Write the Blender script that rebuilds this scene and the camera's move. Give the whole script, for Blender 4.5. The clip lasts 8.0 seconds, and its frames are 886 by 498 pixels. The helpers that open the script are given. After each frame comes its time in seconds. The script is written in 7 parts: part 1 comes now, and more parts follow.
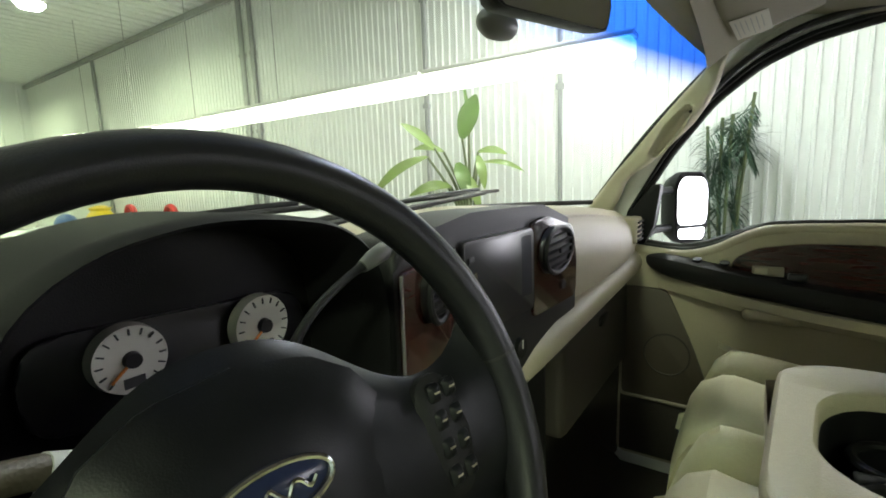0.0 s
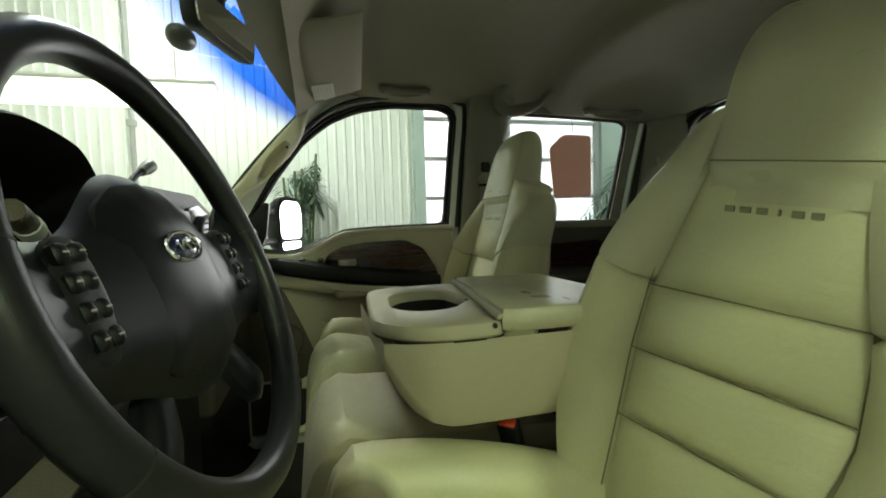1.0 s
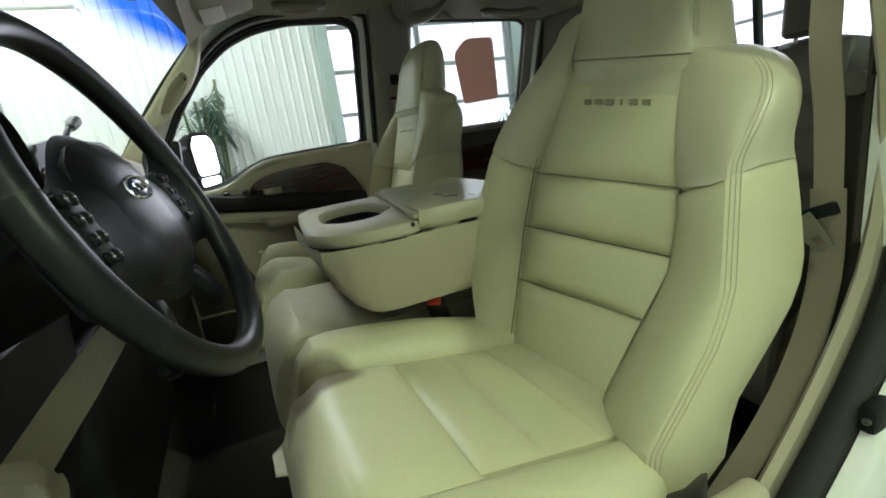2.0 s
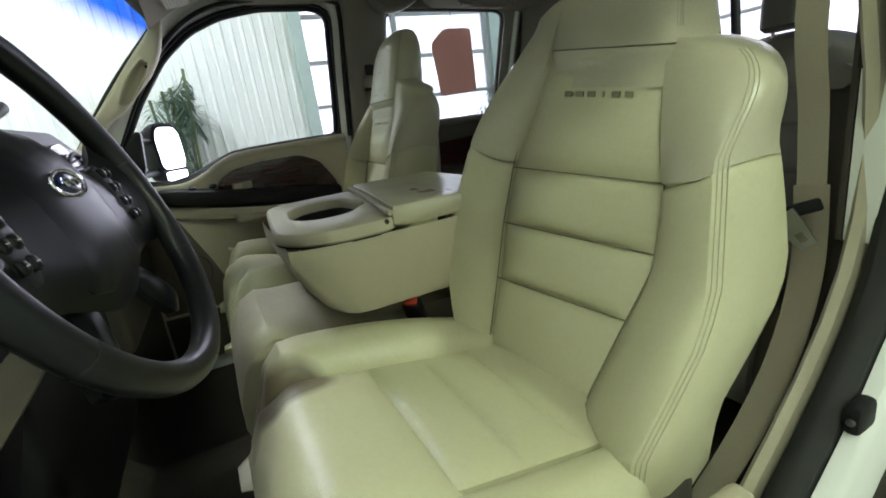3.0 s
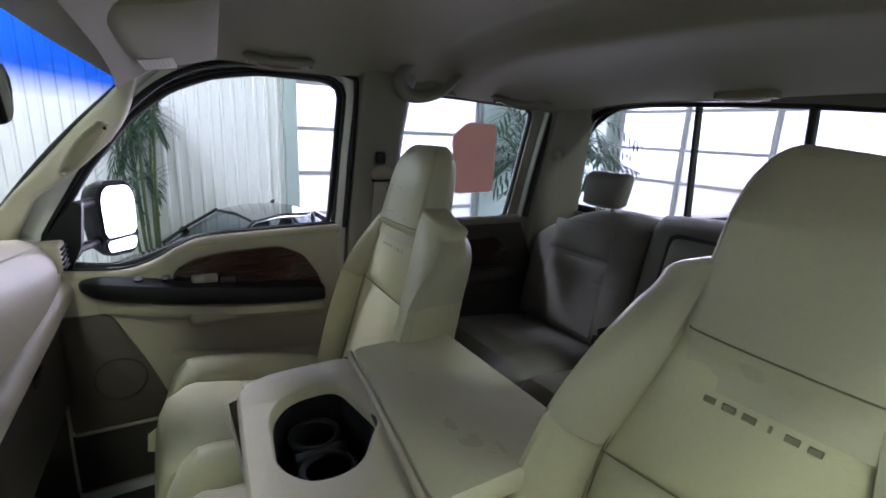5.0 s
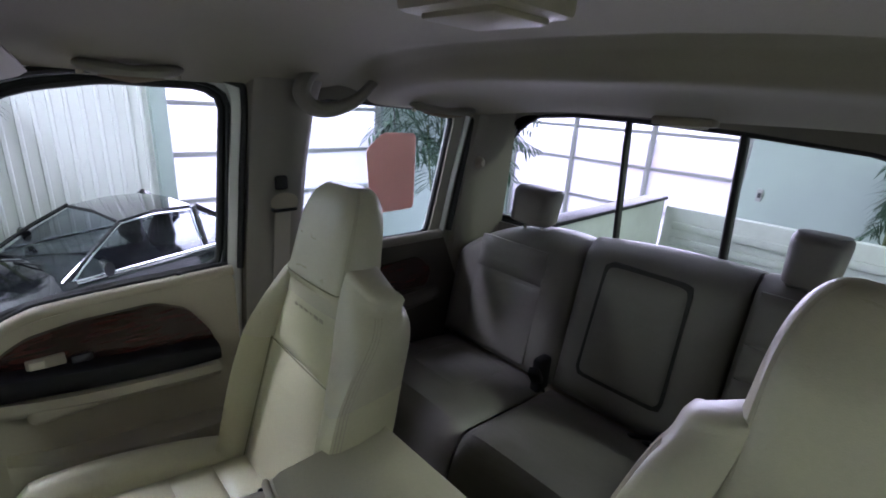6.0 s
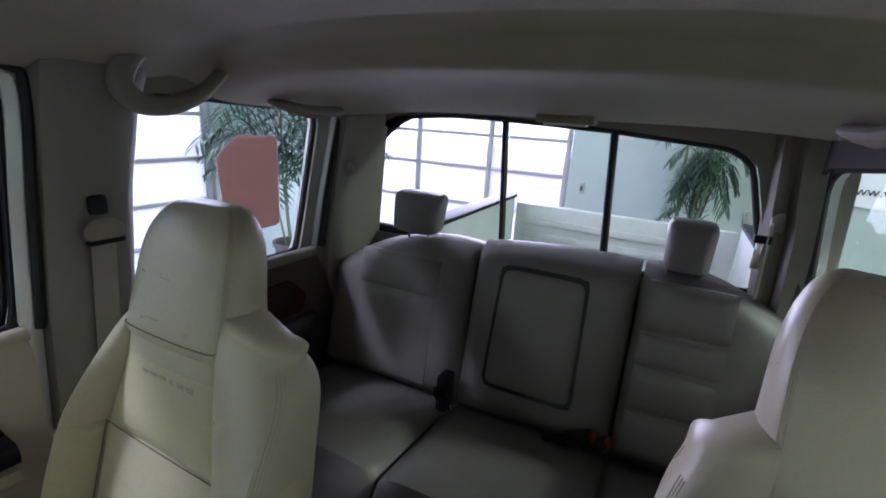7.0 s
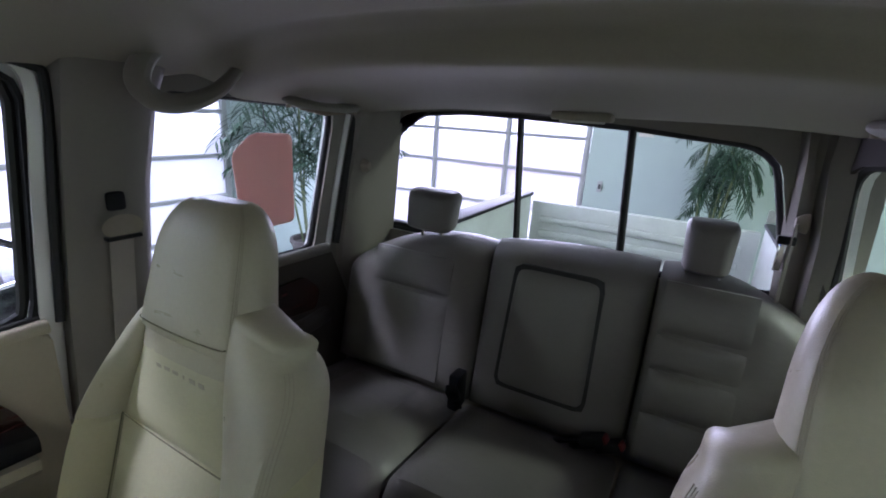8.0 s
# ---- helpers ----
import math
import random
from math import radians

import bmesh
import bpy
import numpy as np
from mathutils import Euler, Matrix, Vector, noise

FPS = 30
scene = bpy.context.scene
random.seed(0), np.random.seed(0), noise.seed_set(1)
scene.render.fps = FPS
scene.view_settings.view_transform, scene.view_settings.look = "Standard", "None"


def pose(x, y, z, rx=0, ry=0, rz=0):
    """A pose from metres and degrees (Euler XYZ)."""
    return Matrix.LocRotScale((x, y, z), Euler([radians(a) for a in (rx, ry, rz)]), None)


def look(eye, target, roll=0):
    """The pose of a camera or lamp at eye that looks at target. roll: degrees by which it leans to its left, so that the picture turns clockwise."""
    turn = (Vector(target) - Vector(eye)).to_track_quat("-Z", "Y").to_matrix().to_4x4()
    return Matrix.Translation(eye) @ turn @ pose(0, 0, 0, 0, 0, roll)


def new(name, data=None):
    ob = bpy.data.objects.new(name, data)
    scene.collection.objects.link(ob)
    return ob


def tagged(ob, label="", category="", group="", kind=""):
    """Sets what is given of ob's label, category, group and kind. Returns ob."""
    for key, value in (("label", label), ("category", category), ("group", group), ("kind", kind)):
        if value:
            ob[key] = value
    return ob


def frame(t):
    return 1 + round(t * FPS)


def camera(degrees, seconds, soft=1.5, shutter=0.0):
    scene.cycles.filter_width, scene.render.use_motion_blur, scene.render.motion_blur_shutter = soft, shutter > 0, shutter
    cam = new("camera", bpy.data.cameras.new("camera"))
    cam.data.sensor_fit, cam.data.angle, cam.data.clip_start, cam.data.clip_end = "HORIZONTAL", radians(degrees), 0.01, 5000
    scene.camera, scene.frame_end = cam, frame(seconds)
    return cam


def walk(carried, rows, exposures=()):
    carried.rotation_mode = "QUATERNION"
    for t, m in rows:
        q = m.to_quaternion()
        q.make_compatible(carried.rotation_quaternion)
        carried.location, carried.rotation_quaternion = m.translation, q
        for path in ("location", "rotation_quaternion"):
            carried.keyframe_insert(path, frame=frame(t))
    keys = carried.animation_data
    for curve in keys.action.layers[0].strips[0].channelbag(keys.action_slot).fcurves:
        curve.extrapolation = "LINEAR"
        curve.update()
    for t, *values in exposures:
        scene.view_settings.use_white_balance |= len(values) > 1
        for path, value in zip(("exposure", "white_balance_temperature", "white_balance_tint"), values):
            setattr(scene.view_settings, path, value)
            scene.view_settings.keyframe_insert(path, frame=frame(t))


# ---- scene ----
# ---- camera and walk ----
cam = camera(88.0, 8.0, soft=1.8)
PATH = [
    (0, pose(-0.627, 0.231, 0.935, 81.44, 2.07, -56.14)),
    (0.3, pose(-0.664, 0.222, 0.921, 83.02, 1.96, -66.70)),
    (0.6, pose(-0.785, 0.236, 0.868, 86.91, 2.03, -82.56)),
    (0.9, pose(-0.896, 0.274, 0.819, 86.43, 1.71, -101.12)),
    (1, pose(-0.927, 0.295, 0.815, 86.54, 1.68, -105.44)),
    (1.2, pose(-1.004, 0.294, 0.817, 82.49, 6.51, -107.02)),
    (1.5, pose(-1.038, 0.300, 0.813, 75.11, 9.09, -109.10)),
    (1.7, pose(-1.057, 0.312, 0.817, 75.60, 8.54, -112.53)),
    (3, pose(-1.023, 0.289, 0.813, 73.90, 7.66, -117.47)),
    (3.5, pose(-0.948, 0.278, 0.885, 75.41, 6.07, -117.20)),
    (3.7, pose(-0.919, 0.305, 0.928, 76.39, 4.89, -118.05)),
    (4, pose(-0.852, 0.296, 0.976, 76.19, 3.56, -117.82)),
    (4.2, pose(-0.813, 0.312, 1.011, 76.64, 2.38, -117.83)),
    (5.5, pose(-0.540, 0.216, 1.193, 74.03, -5.43, -123.45)),
    (6, pose(-0.413, 0.186, 1.267, 72.00, -3.35, -133.38)),
    (6.5, pose(-0.293, 0.173, 1.249, 76.64, -4.27, -145.94)),
    (7, pose(-0.230, 0.140, 1.240, 73.83, -3.51, -152.99)),
    (7.5, pose(-0.226, 0.139, 1.238, 73.33, -3.51, -153.51)),
    (8, pose(-0.234, 0.129, 1.240, 73.40, -3.42, -150.90)),
]
walk(cam, PATH, exposures=[(0, 0.0, 6550, 14), (0.5, -0.28, 6700, 12), (1.0, -0.32, 6900, 4), (1.7, -0.26, 6350, 10), (3.0, -0.18, 6020, 22), (4.0, -0.20, 5850, 27), (5.5, -0.02, 5600, 36), (8, 0.03, 5460, 38)])

# ---- world and large lights ----
GROUND = -0.78      # workshop floor below the cab floor
CEIL = 4.3
XR, XL, YF, YB = 4.5, -7.0, 19.0, -6.0   # workshop walls


def make_world():
    w = bpy.data.worlds.new("world")
    scene.world = w
    w.use_nodes = True
    n = w.node_tree.nodes
    sky = n.new("ShaderNodeTexSky")
    sky.sky_type = "NISHITA"
    sky.sun_disc = False
    sky.sun_elevation, sky.sun_rotation = radians(38), radians(120)
    sky.dust_density = 6.0
    n["Background"].inputs["Strength"].default_value = 0.15
    w.node_tree.links.new(sky.outputs[0], n["Background"].inputs["Color"])


make_world()


def area(name, m, sx, sy, power, colour):
    d = bpy.data.lights.new(name, "AREA")
    d.shape, d.size, d.size_y, d.energy, d.color = "RECTANGLE", sx, sy, power, colour
    ob = new(name, d)
    ob.matrix_world = m
    return ob


sun = new("sun", bpy.data.lights.new("sun", "SUN"))
sun.data.energy, sun.data.angle, sun.data.color = 1.2, radians(12), (1.0, 0.97, 0.92)
sun.matrix_world = look((0, 0, 0), (-0.75, 0.5, -0.62))
DAY = (0.97, 0.95, 1.0)
LAMP = (0.81, 1.0, 0.61)
# daylight in the two glazed doors
area("daylight_side_door", look((XR - 0.12, -2.1, 0.9), (0, -2.1, 0.9)), 2.4, 3.2, 190, DAY)
area("daylight_rear_door", look((2.75, YB + 0.12, 0.9), (2.75, 0, 0.9)), 3.3, 3.2, 230, DAY)

# ---- materials ----
def mat(name, base, rough=0.5, metal=0.0, grain=0.0, scale=60.0, bump=0.0, stain=0.0, stain_scale=3.0,
        stain_to=(0.1, 0.08, 0.05), spec=0.5, coat=0.0, random_tint=0.0):
    m = bpy.data.materials.new(name)
    m.use_nodes = True
    nt = m.node_tree
    n, l = nt.nodes, nt.links
    b = n["Principled BSDF"]
    b.inputs["Roughness"].default_value = rough
    b.inputs["Metallic"].default_value = metal
    b.inputs["Specular IOR Level"].default_value = spec
    b.inputs["Coat Weight"].default_value = coat
    b.inputs["Base Color"].default_value = (*base, 1)
    tc = n.new("ShaderNodeTexCoord")
    col = None
    if grain or stain:
        mix = n.new("ShaderNodeMix")
        mix.data_type = "RGBA"
        mix.inputs["A"].default_value = tuple(c * (1 - grain) for c in base) + (1,)
        mix.inputs["B"].default_value = tuple(min(1, c * (1 + grain)) for c in base) + (1,)
        no = n.new("ShaderNodeTexNoise")
        no.inputs["Scale"].default_value = scale
        no.inputs["Detail"].default_value = 6
        l.new(tc.outputs["Object"], no.inputs["Vector"])
        l.new(no.outputs["Fac"], mix.inputs["Factor"])
        col = mix.outputs["Result"]
        if stain:
            s = n.new("ShaderNodeTexNoise")
            s.inputs["Scale"].default_value = stain_scale
            s.inputs["Detail"].default_value = 4
            l.new(tc.outputs["Object"], s.inputs["Vector"])
            r = n.new("ShaderNodeMapRange")
            r.inputs["From Min"].default_value, r.inputs["From Max"].default_value = 0.45, 0.75
            r.inputs["To Max"].default_value = stain
            l.new(s.outputs["Fac"], r.inputs["Value"])
            mx = n.new("ShaderNodeMix")
            mx.data_type = "RGBA"
            mx.inputs["B"].default_value = (*stain_to, 1)
            l.new(col, mx.inputs["A"])
            l.new(r.outputs["Result"], mx.inputs["Factor"])
            col = mx.outputs["Result"]
        l.new(col, b.inputs["Base Color"])
    if bump:
        v = n.new("ShaderNodeTexVoronoi")
        v.inputs["Scale"].default_value = scale * 4
        l.new(tc.outputs["Object"], v.inputs["Vector"])
        bp = n.new("ShaderNodeBump")
        bp.inputs["Strength"].default_value, bp.inputs["Distance"].default_value = bump, 0.002
        l.new(v.outputs["Distance"], bp.inputs["Height"])
        l.new(bp.outputs["Normal"], b.inputs["Normal"])
    return m


def glass(name, tint=(1, 1, 1), amount=0.10, rough=0.0, drops=False, mirror=0.3, haze=0.0, band=False):
    """Thin pane: mostly clear, with a weak mirror share."""
    m = bpy.data.materials.new(name)
    m.use_nodes = True
    nt = m.node_tree
    n, l = nt.nodes, nt.links
    n.remove(n["Principled BSDF"])
    t = n.new("ShaderNodeBsdfTransparent")
    t.inputs["Color"].default_value = (*tint, 1)
    if band:
        # blue sun band fading in towards the top edge
        tcb = n.new("ShaderNodeTexCoord")
        sx = n.new("ShaderNodeSeparateXYZ")
        l.new(tcb.outputs["Object"], sx.inputs[0])
        rg = n.new("ShaderNodeMapRange")
        rg.inputs["From Min"].default_value, rg.inputs["From Max"].default_value = 1.148, 1.195
        l.new(sx.outputs["Z"], rg.inputs["Value"])
        mb = n.new("ShaderNodeMix")
        mb.data_type = "RGBA"
        mb.inputs["A"].default_value = (*tint, 1)
        mb.inputs["B"].default_value = (0.02, 0.13, 0.75, 1)
        l.new(rg.outputs["Result"], mb.inputs["Factor"])
        l.new(mb.outputs["Result"], t.inputs["Color"])
    g = n.new("ShaderNodeBsdfGlossy")
    g.inputs["Roughness"].default_value = rough
    mx = n.new("ShaderNodeMixShader")
    f = n.new("ShaderNodeFresnel")
    f.inputs["IOR"].default_value = 1.25
    k0 = n.new("ShaderNodeMath")
    k0.operation = "MULTIPLY"
    k0.inputs[1].default_value = mirror
    l.new(f.outputs[0], k0.inputs[0])
    l.new(k0.outputs[0], mx.inputs[0])
    l.new(t.outputs[0], mx.inputs[1])
    l.new(g.outputs[0], mx.inputs[2])
    out = mx
    if haze:
        d = n.new("ShaderNodeBsdfTranslucent")
        d.inputs["Color"].default_value = (0.9, 0.9, 0.93, 1)
        m2 = n.new("ShaderNodeMixShader")
        m2.inputs[0].default_value = haze
        l.new(mx.outputs[0], m2.inputs[1])
        l.new(d.outputs[0], m2.inputs[2])
        out = m2
    if drops:
        # wet specks and thin grime on the pane
        tc = n.new("ShaderNodeTexCoord")
        v = n.new("ShaderNodeTexVoronoi")
        v.inputs["Scale"].default_value = 210
        v.inputs["Randomness"].default_value = 1
        l.new(tc.outputs["Object"], v.inputs["Vector"])
        no = n.new("ShaderNodeTexNoise")
        no.inputs["Scale"].default_value = 6
        l.new(tc.outputs["Object"], no.inputs["Vector"])
        th = n.new("ShaderNodeMapRange")
        th.inputs["From Min"].default_value, th.inputs["From Max"].default_value = 0.4, 0.7
        th.inputs["To Min"].default_value, th.inputs["To Max"].default_value = 0.0, 0.21
        l.new(no.outputs["Fac"], th.inputs["Value"])
        lt = n.new("ShaderNodeMath")
        lt.operation = "LESS_THAN"
        l.new(v.outputs["Distance"], lt.inputs[0])
        l.new(th.outputs["Result"], lt.inputs[1])
        k = n.new("ShaderNodeMath")
        k.operation = "MULTIPLY"
        k.inputs[1].default_value = 0.20
        l.new(lt.outputs[0], k.inputs[0])
        d = n.new("ShaderNodeBsdfTranslucent")
        d.inputs["Color"].default_value = (0.85, 0.9, 0.9, 1)
        m2 = n.new("ShaderNodeMixShader")
        l.new(k.outputs[0], m2.inputs[0])
        l.new(mx.outputs[0], m2.inputs[1])
        l.new(d.outputs[0], m2.inputs[2])
        out = m2
    l.new(out.outputs[0], n["Material Output"].inputs["Surface"])
    return m


def glow(name, colour, strength):
    m = bpy.data.materials.new(name)
    m.use_nodes = True
    b = m.node_tree.nodes["Principled BSDF"]
    b.inputs["Base Color"].default_value = (*colour, 1)
    b.inputs["Emission Color"].default_value = (*colour, 1)
    b.inputs["Emission Strength"].default_value = strength
    return m


def wood_mat():
    m = mat("burl_wood", (0.03, 0.010, 0.008), rough=0.24, coat=0.35, spec=0.35)
    nt = m.node_tree
    n, l = nt.nodes, nt.links
    tc = n.new("ShaderNodeTexCoord")
    mp = n.new("ShaderNodeMapping")
    mp.inputs["Scale"].default_value = (6, 3, 22)
    no = n.new("ShaderNodeTexNoise")
    no.inputs["Scale"].default_value, no.inputs["Detail"].default_value, no.inputs["Distortion"].default_value = 3, 8, 1.8
    cr = n.new("ShaderNodeValToRGB")
    cr.color_ramp.elements[0].position, cr.color_ramp.elements[1].position = 0.35, 0.7
    cr.color_ramp.elements[0].color = (0.010, 0.0034, 0.0026, 1)
    cr.color_ramp.elements[1].color = (0.050, 0.0100, 0.0070, 1)
    l.new(tc.outputs["Object"], mp.inputs["Vector"])
    l.new(mp.outputs[0], no.inputs["Vector"])
    l.new(no.outputs["Fac"], cr.inputs["Fac"])
    l.new(cr.outputs["Color"], n["Principled BSDF"].inputs["Base Color"])
    return m


M = {}
M["leather"] = mat("cream_leather", (0.515, 0.487, 0.318), rough=0.36, grain=0.06, scale=150, bump=0.10, stain=0.12,
                   stain_scale=5, stain_to=(0.33, 0.28, 0.19))
M["leather_side"] = mat("tan_leather", (0.45, 0.418, 0.300), rough=0.34, grain=0.06, scale=150, bump=0.10, stain=0.07,
                        stain_scale=5, stain_to=(0.30, 0.25, 0.17))
# Darker copy of the front leather: the rear bench's shade sits in its colour.
M["leather_rear_shade"] = mat("shaded_rear_leather", (0.145, 0.134, 0.120), rough=0.46, grain=0.06, scale=150, bump=0.10, stain=0.3,
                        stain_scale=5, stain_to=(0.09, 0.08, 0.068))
M["leather_dull"] = mat("taupe_leather", (0.375, 0.345, 0.245), rough=0.40, grain=0.06, scale=150, bump=0.10, stain=0.2,
                        stain_scale=6, stain_to=(0.22, 0.18, 0.13))


def stained_leather():
    """Cream leather with a dark scuff on the inboard front corner of the cushion."""
    m = M["leather"].copy()
    m.name = "scuffed_cream_leather"
    nt = m.node_tree
    n, l = nt.nodes, nt.links
    b = n["Principled BSDF"]
    src = b.inputs["Base Color"].links[0].from_socket
    tc = n.new("ShaderNodeTexCoord")
    no = n.new("ShaderNodeTexNoise")
    no.inputs["Scale"].default_value = 9
    l.new(tc.outputs["Object"], no.inputs["Vector"])
    ad = n.new("ShaderNodeMixRGB")
    ad.blend_type = "LINEAR_LIGHT"
    ad.inputs["Fac"].default_value = 0.05
    l.new(tc.outputs["Object"], ad.inputs[1])
    l.new(no.outputs["Color"], ad.inputs[2])
    fac = None
    for place_, size in (((-0.352, 0.270, 0.440), 0.085), ((-0.270, 0.300, 0.400), 0.062)):
        mp = n.new("ShaderNodeMapping")
        mp.vector_type = "TEXTURE"
        mp.inputs["Location"].default_value = place_
        mp.inputs["Scale"].default_value = (size * 0.75, size * 0.8, size)
        l.new(ad.outputs[0], mp.inputs["Vector"])
        ln = n.new("ShaderNodeVectorMath")
        ln.operation = "LENGTH"
        l.new(mp.outputs[0], ln.inputs[0])
        r = n.new("ShaderNodeMapRange")
        r.inputs["From Min"].default_value, r.inputs["From Max"].default_value = 1.20, 0.75
        r.inputs["To Max"].default_value = 0.85
        l.new(ln.outputs["Value"], r.inputs["Value"])
        if fac is None:
            fac = r.outputs["Result"]
        else:
            mx = n.new("ShaderNodeMath")
            mx.operation = "MAXIMUM"
            l.new(fac, mx.inputs[0])
            l.new(r.outputs["Result"], mx.inputs[1])
            fac = mx.outputs[0]
    mix = n.new("ShaderNodeMix")
    mix.data_type = "RGBA"
    mix.inputs["B"].default_value = (0.085, 0.055, 0.032, 1)
    l.new(src, mix.inputs["A"])
    l.new(fac, mix.inputs["Factor"])
    l.new(mix.outputs["Result"], b.inputs["Base Color"])
    return m


M["leather_stained"] = stained_leather()


def creased(m, strength):
    """Soft creases and uneven polish of sat-on leather, over the fine grain."""
    n, l = m.node_tree.nodes, m.node_tree.links
    b = n["Principled BSDF"]
    tc = n.new("ShaderNodeTexCoord")
    mp = n.new("ShaderNodeMapping")
    mp.inputs["Scale"].default_value = (9, 16, 22)
    no = n.new("ShaderNodeTexNoise")
    no.inputs["Scale"].default_value, no.inputs["Detail"].default_value, no.inputs["Distortion"].default_value = 1.0, 5, 0.9
    bp = n.new("ShaderNodeBump")
    bp.inputs["Strength"].default_value, bp.inputs["Distance"].default_value = strength, 0.012
    l.new(tc.outputs["Object"], mp.inputs["Vector"])
    l.new(mp.outputs[0], no.inputs["Vector"])
    l.new(no.outputs["Fac"], bp.inputs["Height"])
    for k in list(b.inputs["Normal"].links):
        l.new(k.from_socket, bp.inputs["Normal"])
    l.new(bp.outputs["Normal"], b.inputs["Normal"])
    r = n.new("ShaderNodeMapRange")
    base = b.inputs["Roughness"].default_value
    r.inputs["From Min"].default_value, r.inputs["From Max"].default_value = 0.3, 0.7
    r.inputs["To Min"].default_value, r.inputs["To Max"].default_value = base - 0.07, base + 0.10
    l.new(no.outputs["Fac"], r.inputs["Value"])
    l.new(r.outputs["Result"], b.inputs["Roughness"])


for key in ("leather", "leather_side", "leather_rear_shade", "leather_dull", "leather_stained"):
    creased(M[key], 0.07 if key == "leather_side" else 0.15)

M["seam"] = mat("seam_thread", (0.19, 0.175, 0.112), rough=0.9)
M["stitch"] = mat("pale_stitch", (0.42, 0.38, 0.28), rough=0.7)
M["letter"] = mat("embossed_letter", (0.21, 0.20, 0.13), rough=0.6)
M["letter_faint"] = mat("faint_letter", (0.40, 0.36, 0.27), rough=0.6)
M["tan"] = mat("tan_plastic", (0.43, 0.385, 0.28), rough=0.5, grain=0.05, scale=120, bump=0.15, stain=0.08, stain_scale=4)
M["tan_dark"] = mat("taupe_plastic", (0.27, 0.235, 0.18), rough=0.55, grain=0.06, scale=120, bump=0.15, stain=0.1)
# Near-black trim; rear doors, footwell and cushion bases hold their shade in it.
M["dark_trim"] = mat("dark_and_shaded_trim", (0.045, 0.037, 0.031), rough=0.6, grain=0.12, scale=160, bump=0.2, stain=0.2)
M["brown"] = mat("brown_door_fabric", (0.20, 0.155, 0.115), rough=0.8, grain=0.15, scale=200, bump=0.2)
# Tan darkened for the shade by the door; browner parts use it too.
M["brown_trim"] = mat("dark_and_shaded_tan_trim", (0.085, 0.070, 0.053), rough=0.5, grain=0.08, scale=120, bump=0.15, stain=0.2)
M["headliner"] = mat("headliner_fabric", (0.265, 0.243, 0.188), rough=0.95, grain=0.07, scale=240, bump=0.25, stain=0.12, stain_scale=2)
# Same trim in two tones: shade in this one, light in the next.
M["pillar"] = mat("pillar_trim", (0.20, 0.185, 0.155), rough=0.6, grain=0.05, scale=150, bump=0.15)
M["pillar_a"] = mat("lit_pillar_trim", (0.56, 0.52, 0.40), rough=0.55, grain=0.05, scale=150, bump=0.15)
M["carpet"] = mat("dark_carpet", (0.045, 0.038, 0.032), rough=1.0, grain=0.4, scale=300, bump=0.8, stain=0.3)
M["black"] = mat("black_plastic", (0.009, 0.009, 0.010), rough=0.48, spec=0.22, grain=0.2, scale=200, bump=0.12)
M["hood"] = mat("matt_black_hood", (0.008, 0.008, 0.009), rough=0.70, spec=0.14, grain=0.2, scale=200, bump=0.08)
M["black_gloss"] = mat("glossy_black", (0.010, 0.010, 0.012), rough=0.30)
M["rubber"] = mat("black_rubber", (0.012, 0.012, 0.012), rough=0.65, grain=0.2, scale=80)
M["wheel"] = mat("black_wheel_leather", (0.010, 0.010, 0.012), rough=0.34, spec=0.26, grain=0.25, scale=260, bump=0.07, stain=0.25,
                 stain_scale=14, stain_to=(0.020, 0.019, 0.018))
M["pad"] = mat("charcoal_airbag_cover", (0.0060, 0.0064, 0.0080), rough=0.34, spec=0.17, grain=0.15, scale=260, bump=0.05)
M["wood"] = wood_mat()
M["chrome"] = mat("chrome", (0.75, 0.75, 0.77), rough=0.12, metal=1.0)
M["steel"] = mat("brushed_steel", (0.5, 0.5, 0.5), rough=0.3, metal=1.0, grain=0.1)
M["badge"] = mat("dark_blue_badge", (0.012, 0.018, 0.05), rough=0.2)
M["dial"] = mat("white_dial_face", (0.62, 0.60, 0.56), rough=0.6, grain=0.03)
M["mark"] = mat("dark_print", (0.03, 0.03, 0.035), rough=0.6)
M["pale_mark"] = mat("pale_print", (0.55, 0.55, 0.55), rough=0.6)
M["screen"] = mat("dark_screen", (0.022, 0.026, 0.034), rough=0.30, spec=0.35)
M["red"] = mat("red_button", (0.55, 0.05, 0.03), rough=0.4)
M["red_dull"] = mat("dull_red_button", (0.20, 0.028, 0.022), rough=0.5)
M["belt"] = mat("tan_webbing", (0.30, 0.255, 0.19), rough=0.85, grain=0.12, scale=400, bump=0.4)
M["belt_grey"] = mat("grey_webbing", (0.33, 0.30, 0.26), rough=0.85, grain=0.12, scale=400, bump=0.4)
M["paint"] = mat("white_body_paint", (0.78, 0.78, 0.76), rough=0.2, coat=0.5, stain=0.12, stain_to=(0.5, 0.47, 0.4), grain=0.01)
M["paint_dark"] = mat("black_car_paint", (0.006, 0.006, 0.008), rough=0.12, coat=0.8, grain=0.05)
M["bedliner"] = mat("grey_bed_paint", (0.50, 0.53, 0.50), rough=0.5, grain=0.08, scale=20, stain=0.3, stain_to=(0.25, 0.25, 0.22))
# Milky share is added so the outdoors washes out as in glare.
M["glass_haze"] = glass("veiled_glass", (0.92, 0.93, 0.95), haze=0.42)
M["glass_wet"] = glass("wet_glass", (0.90, 0.94, 0.94), drops=True)
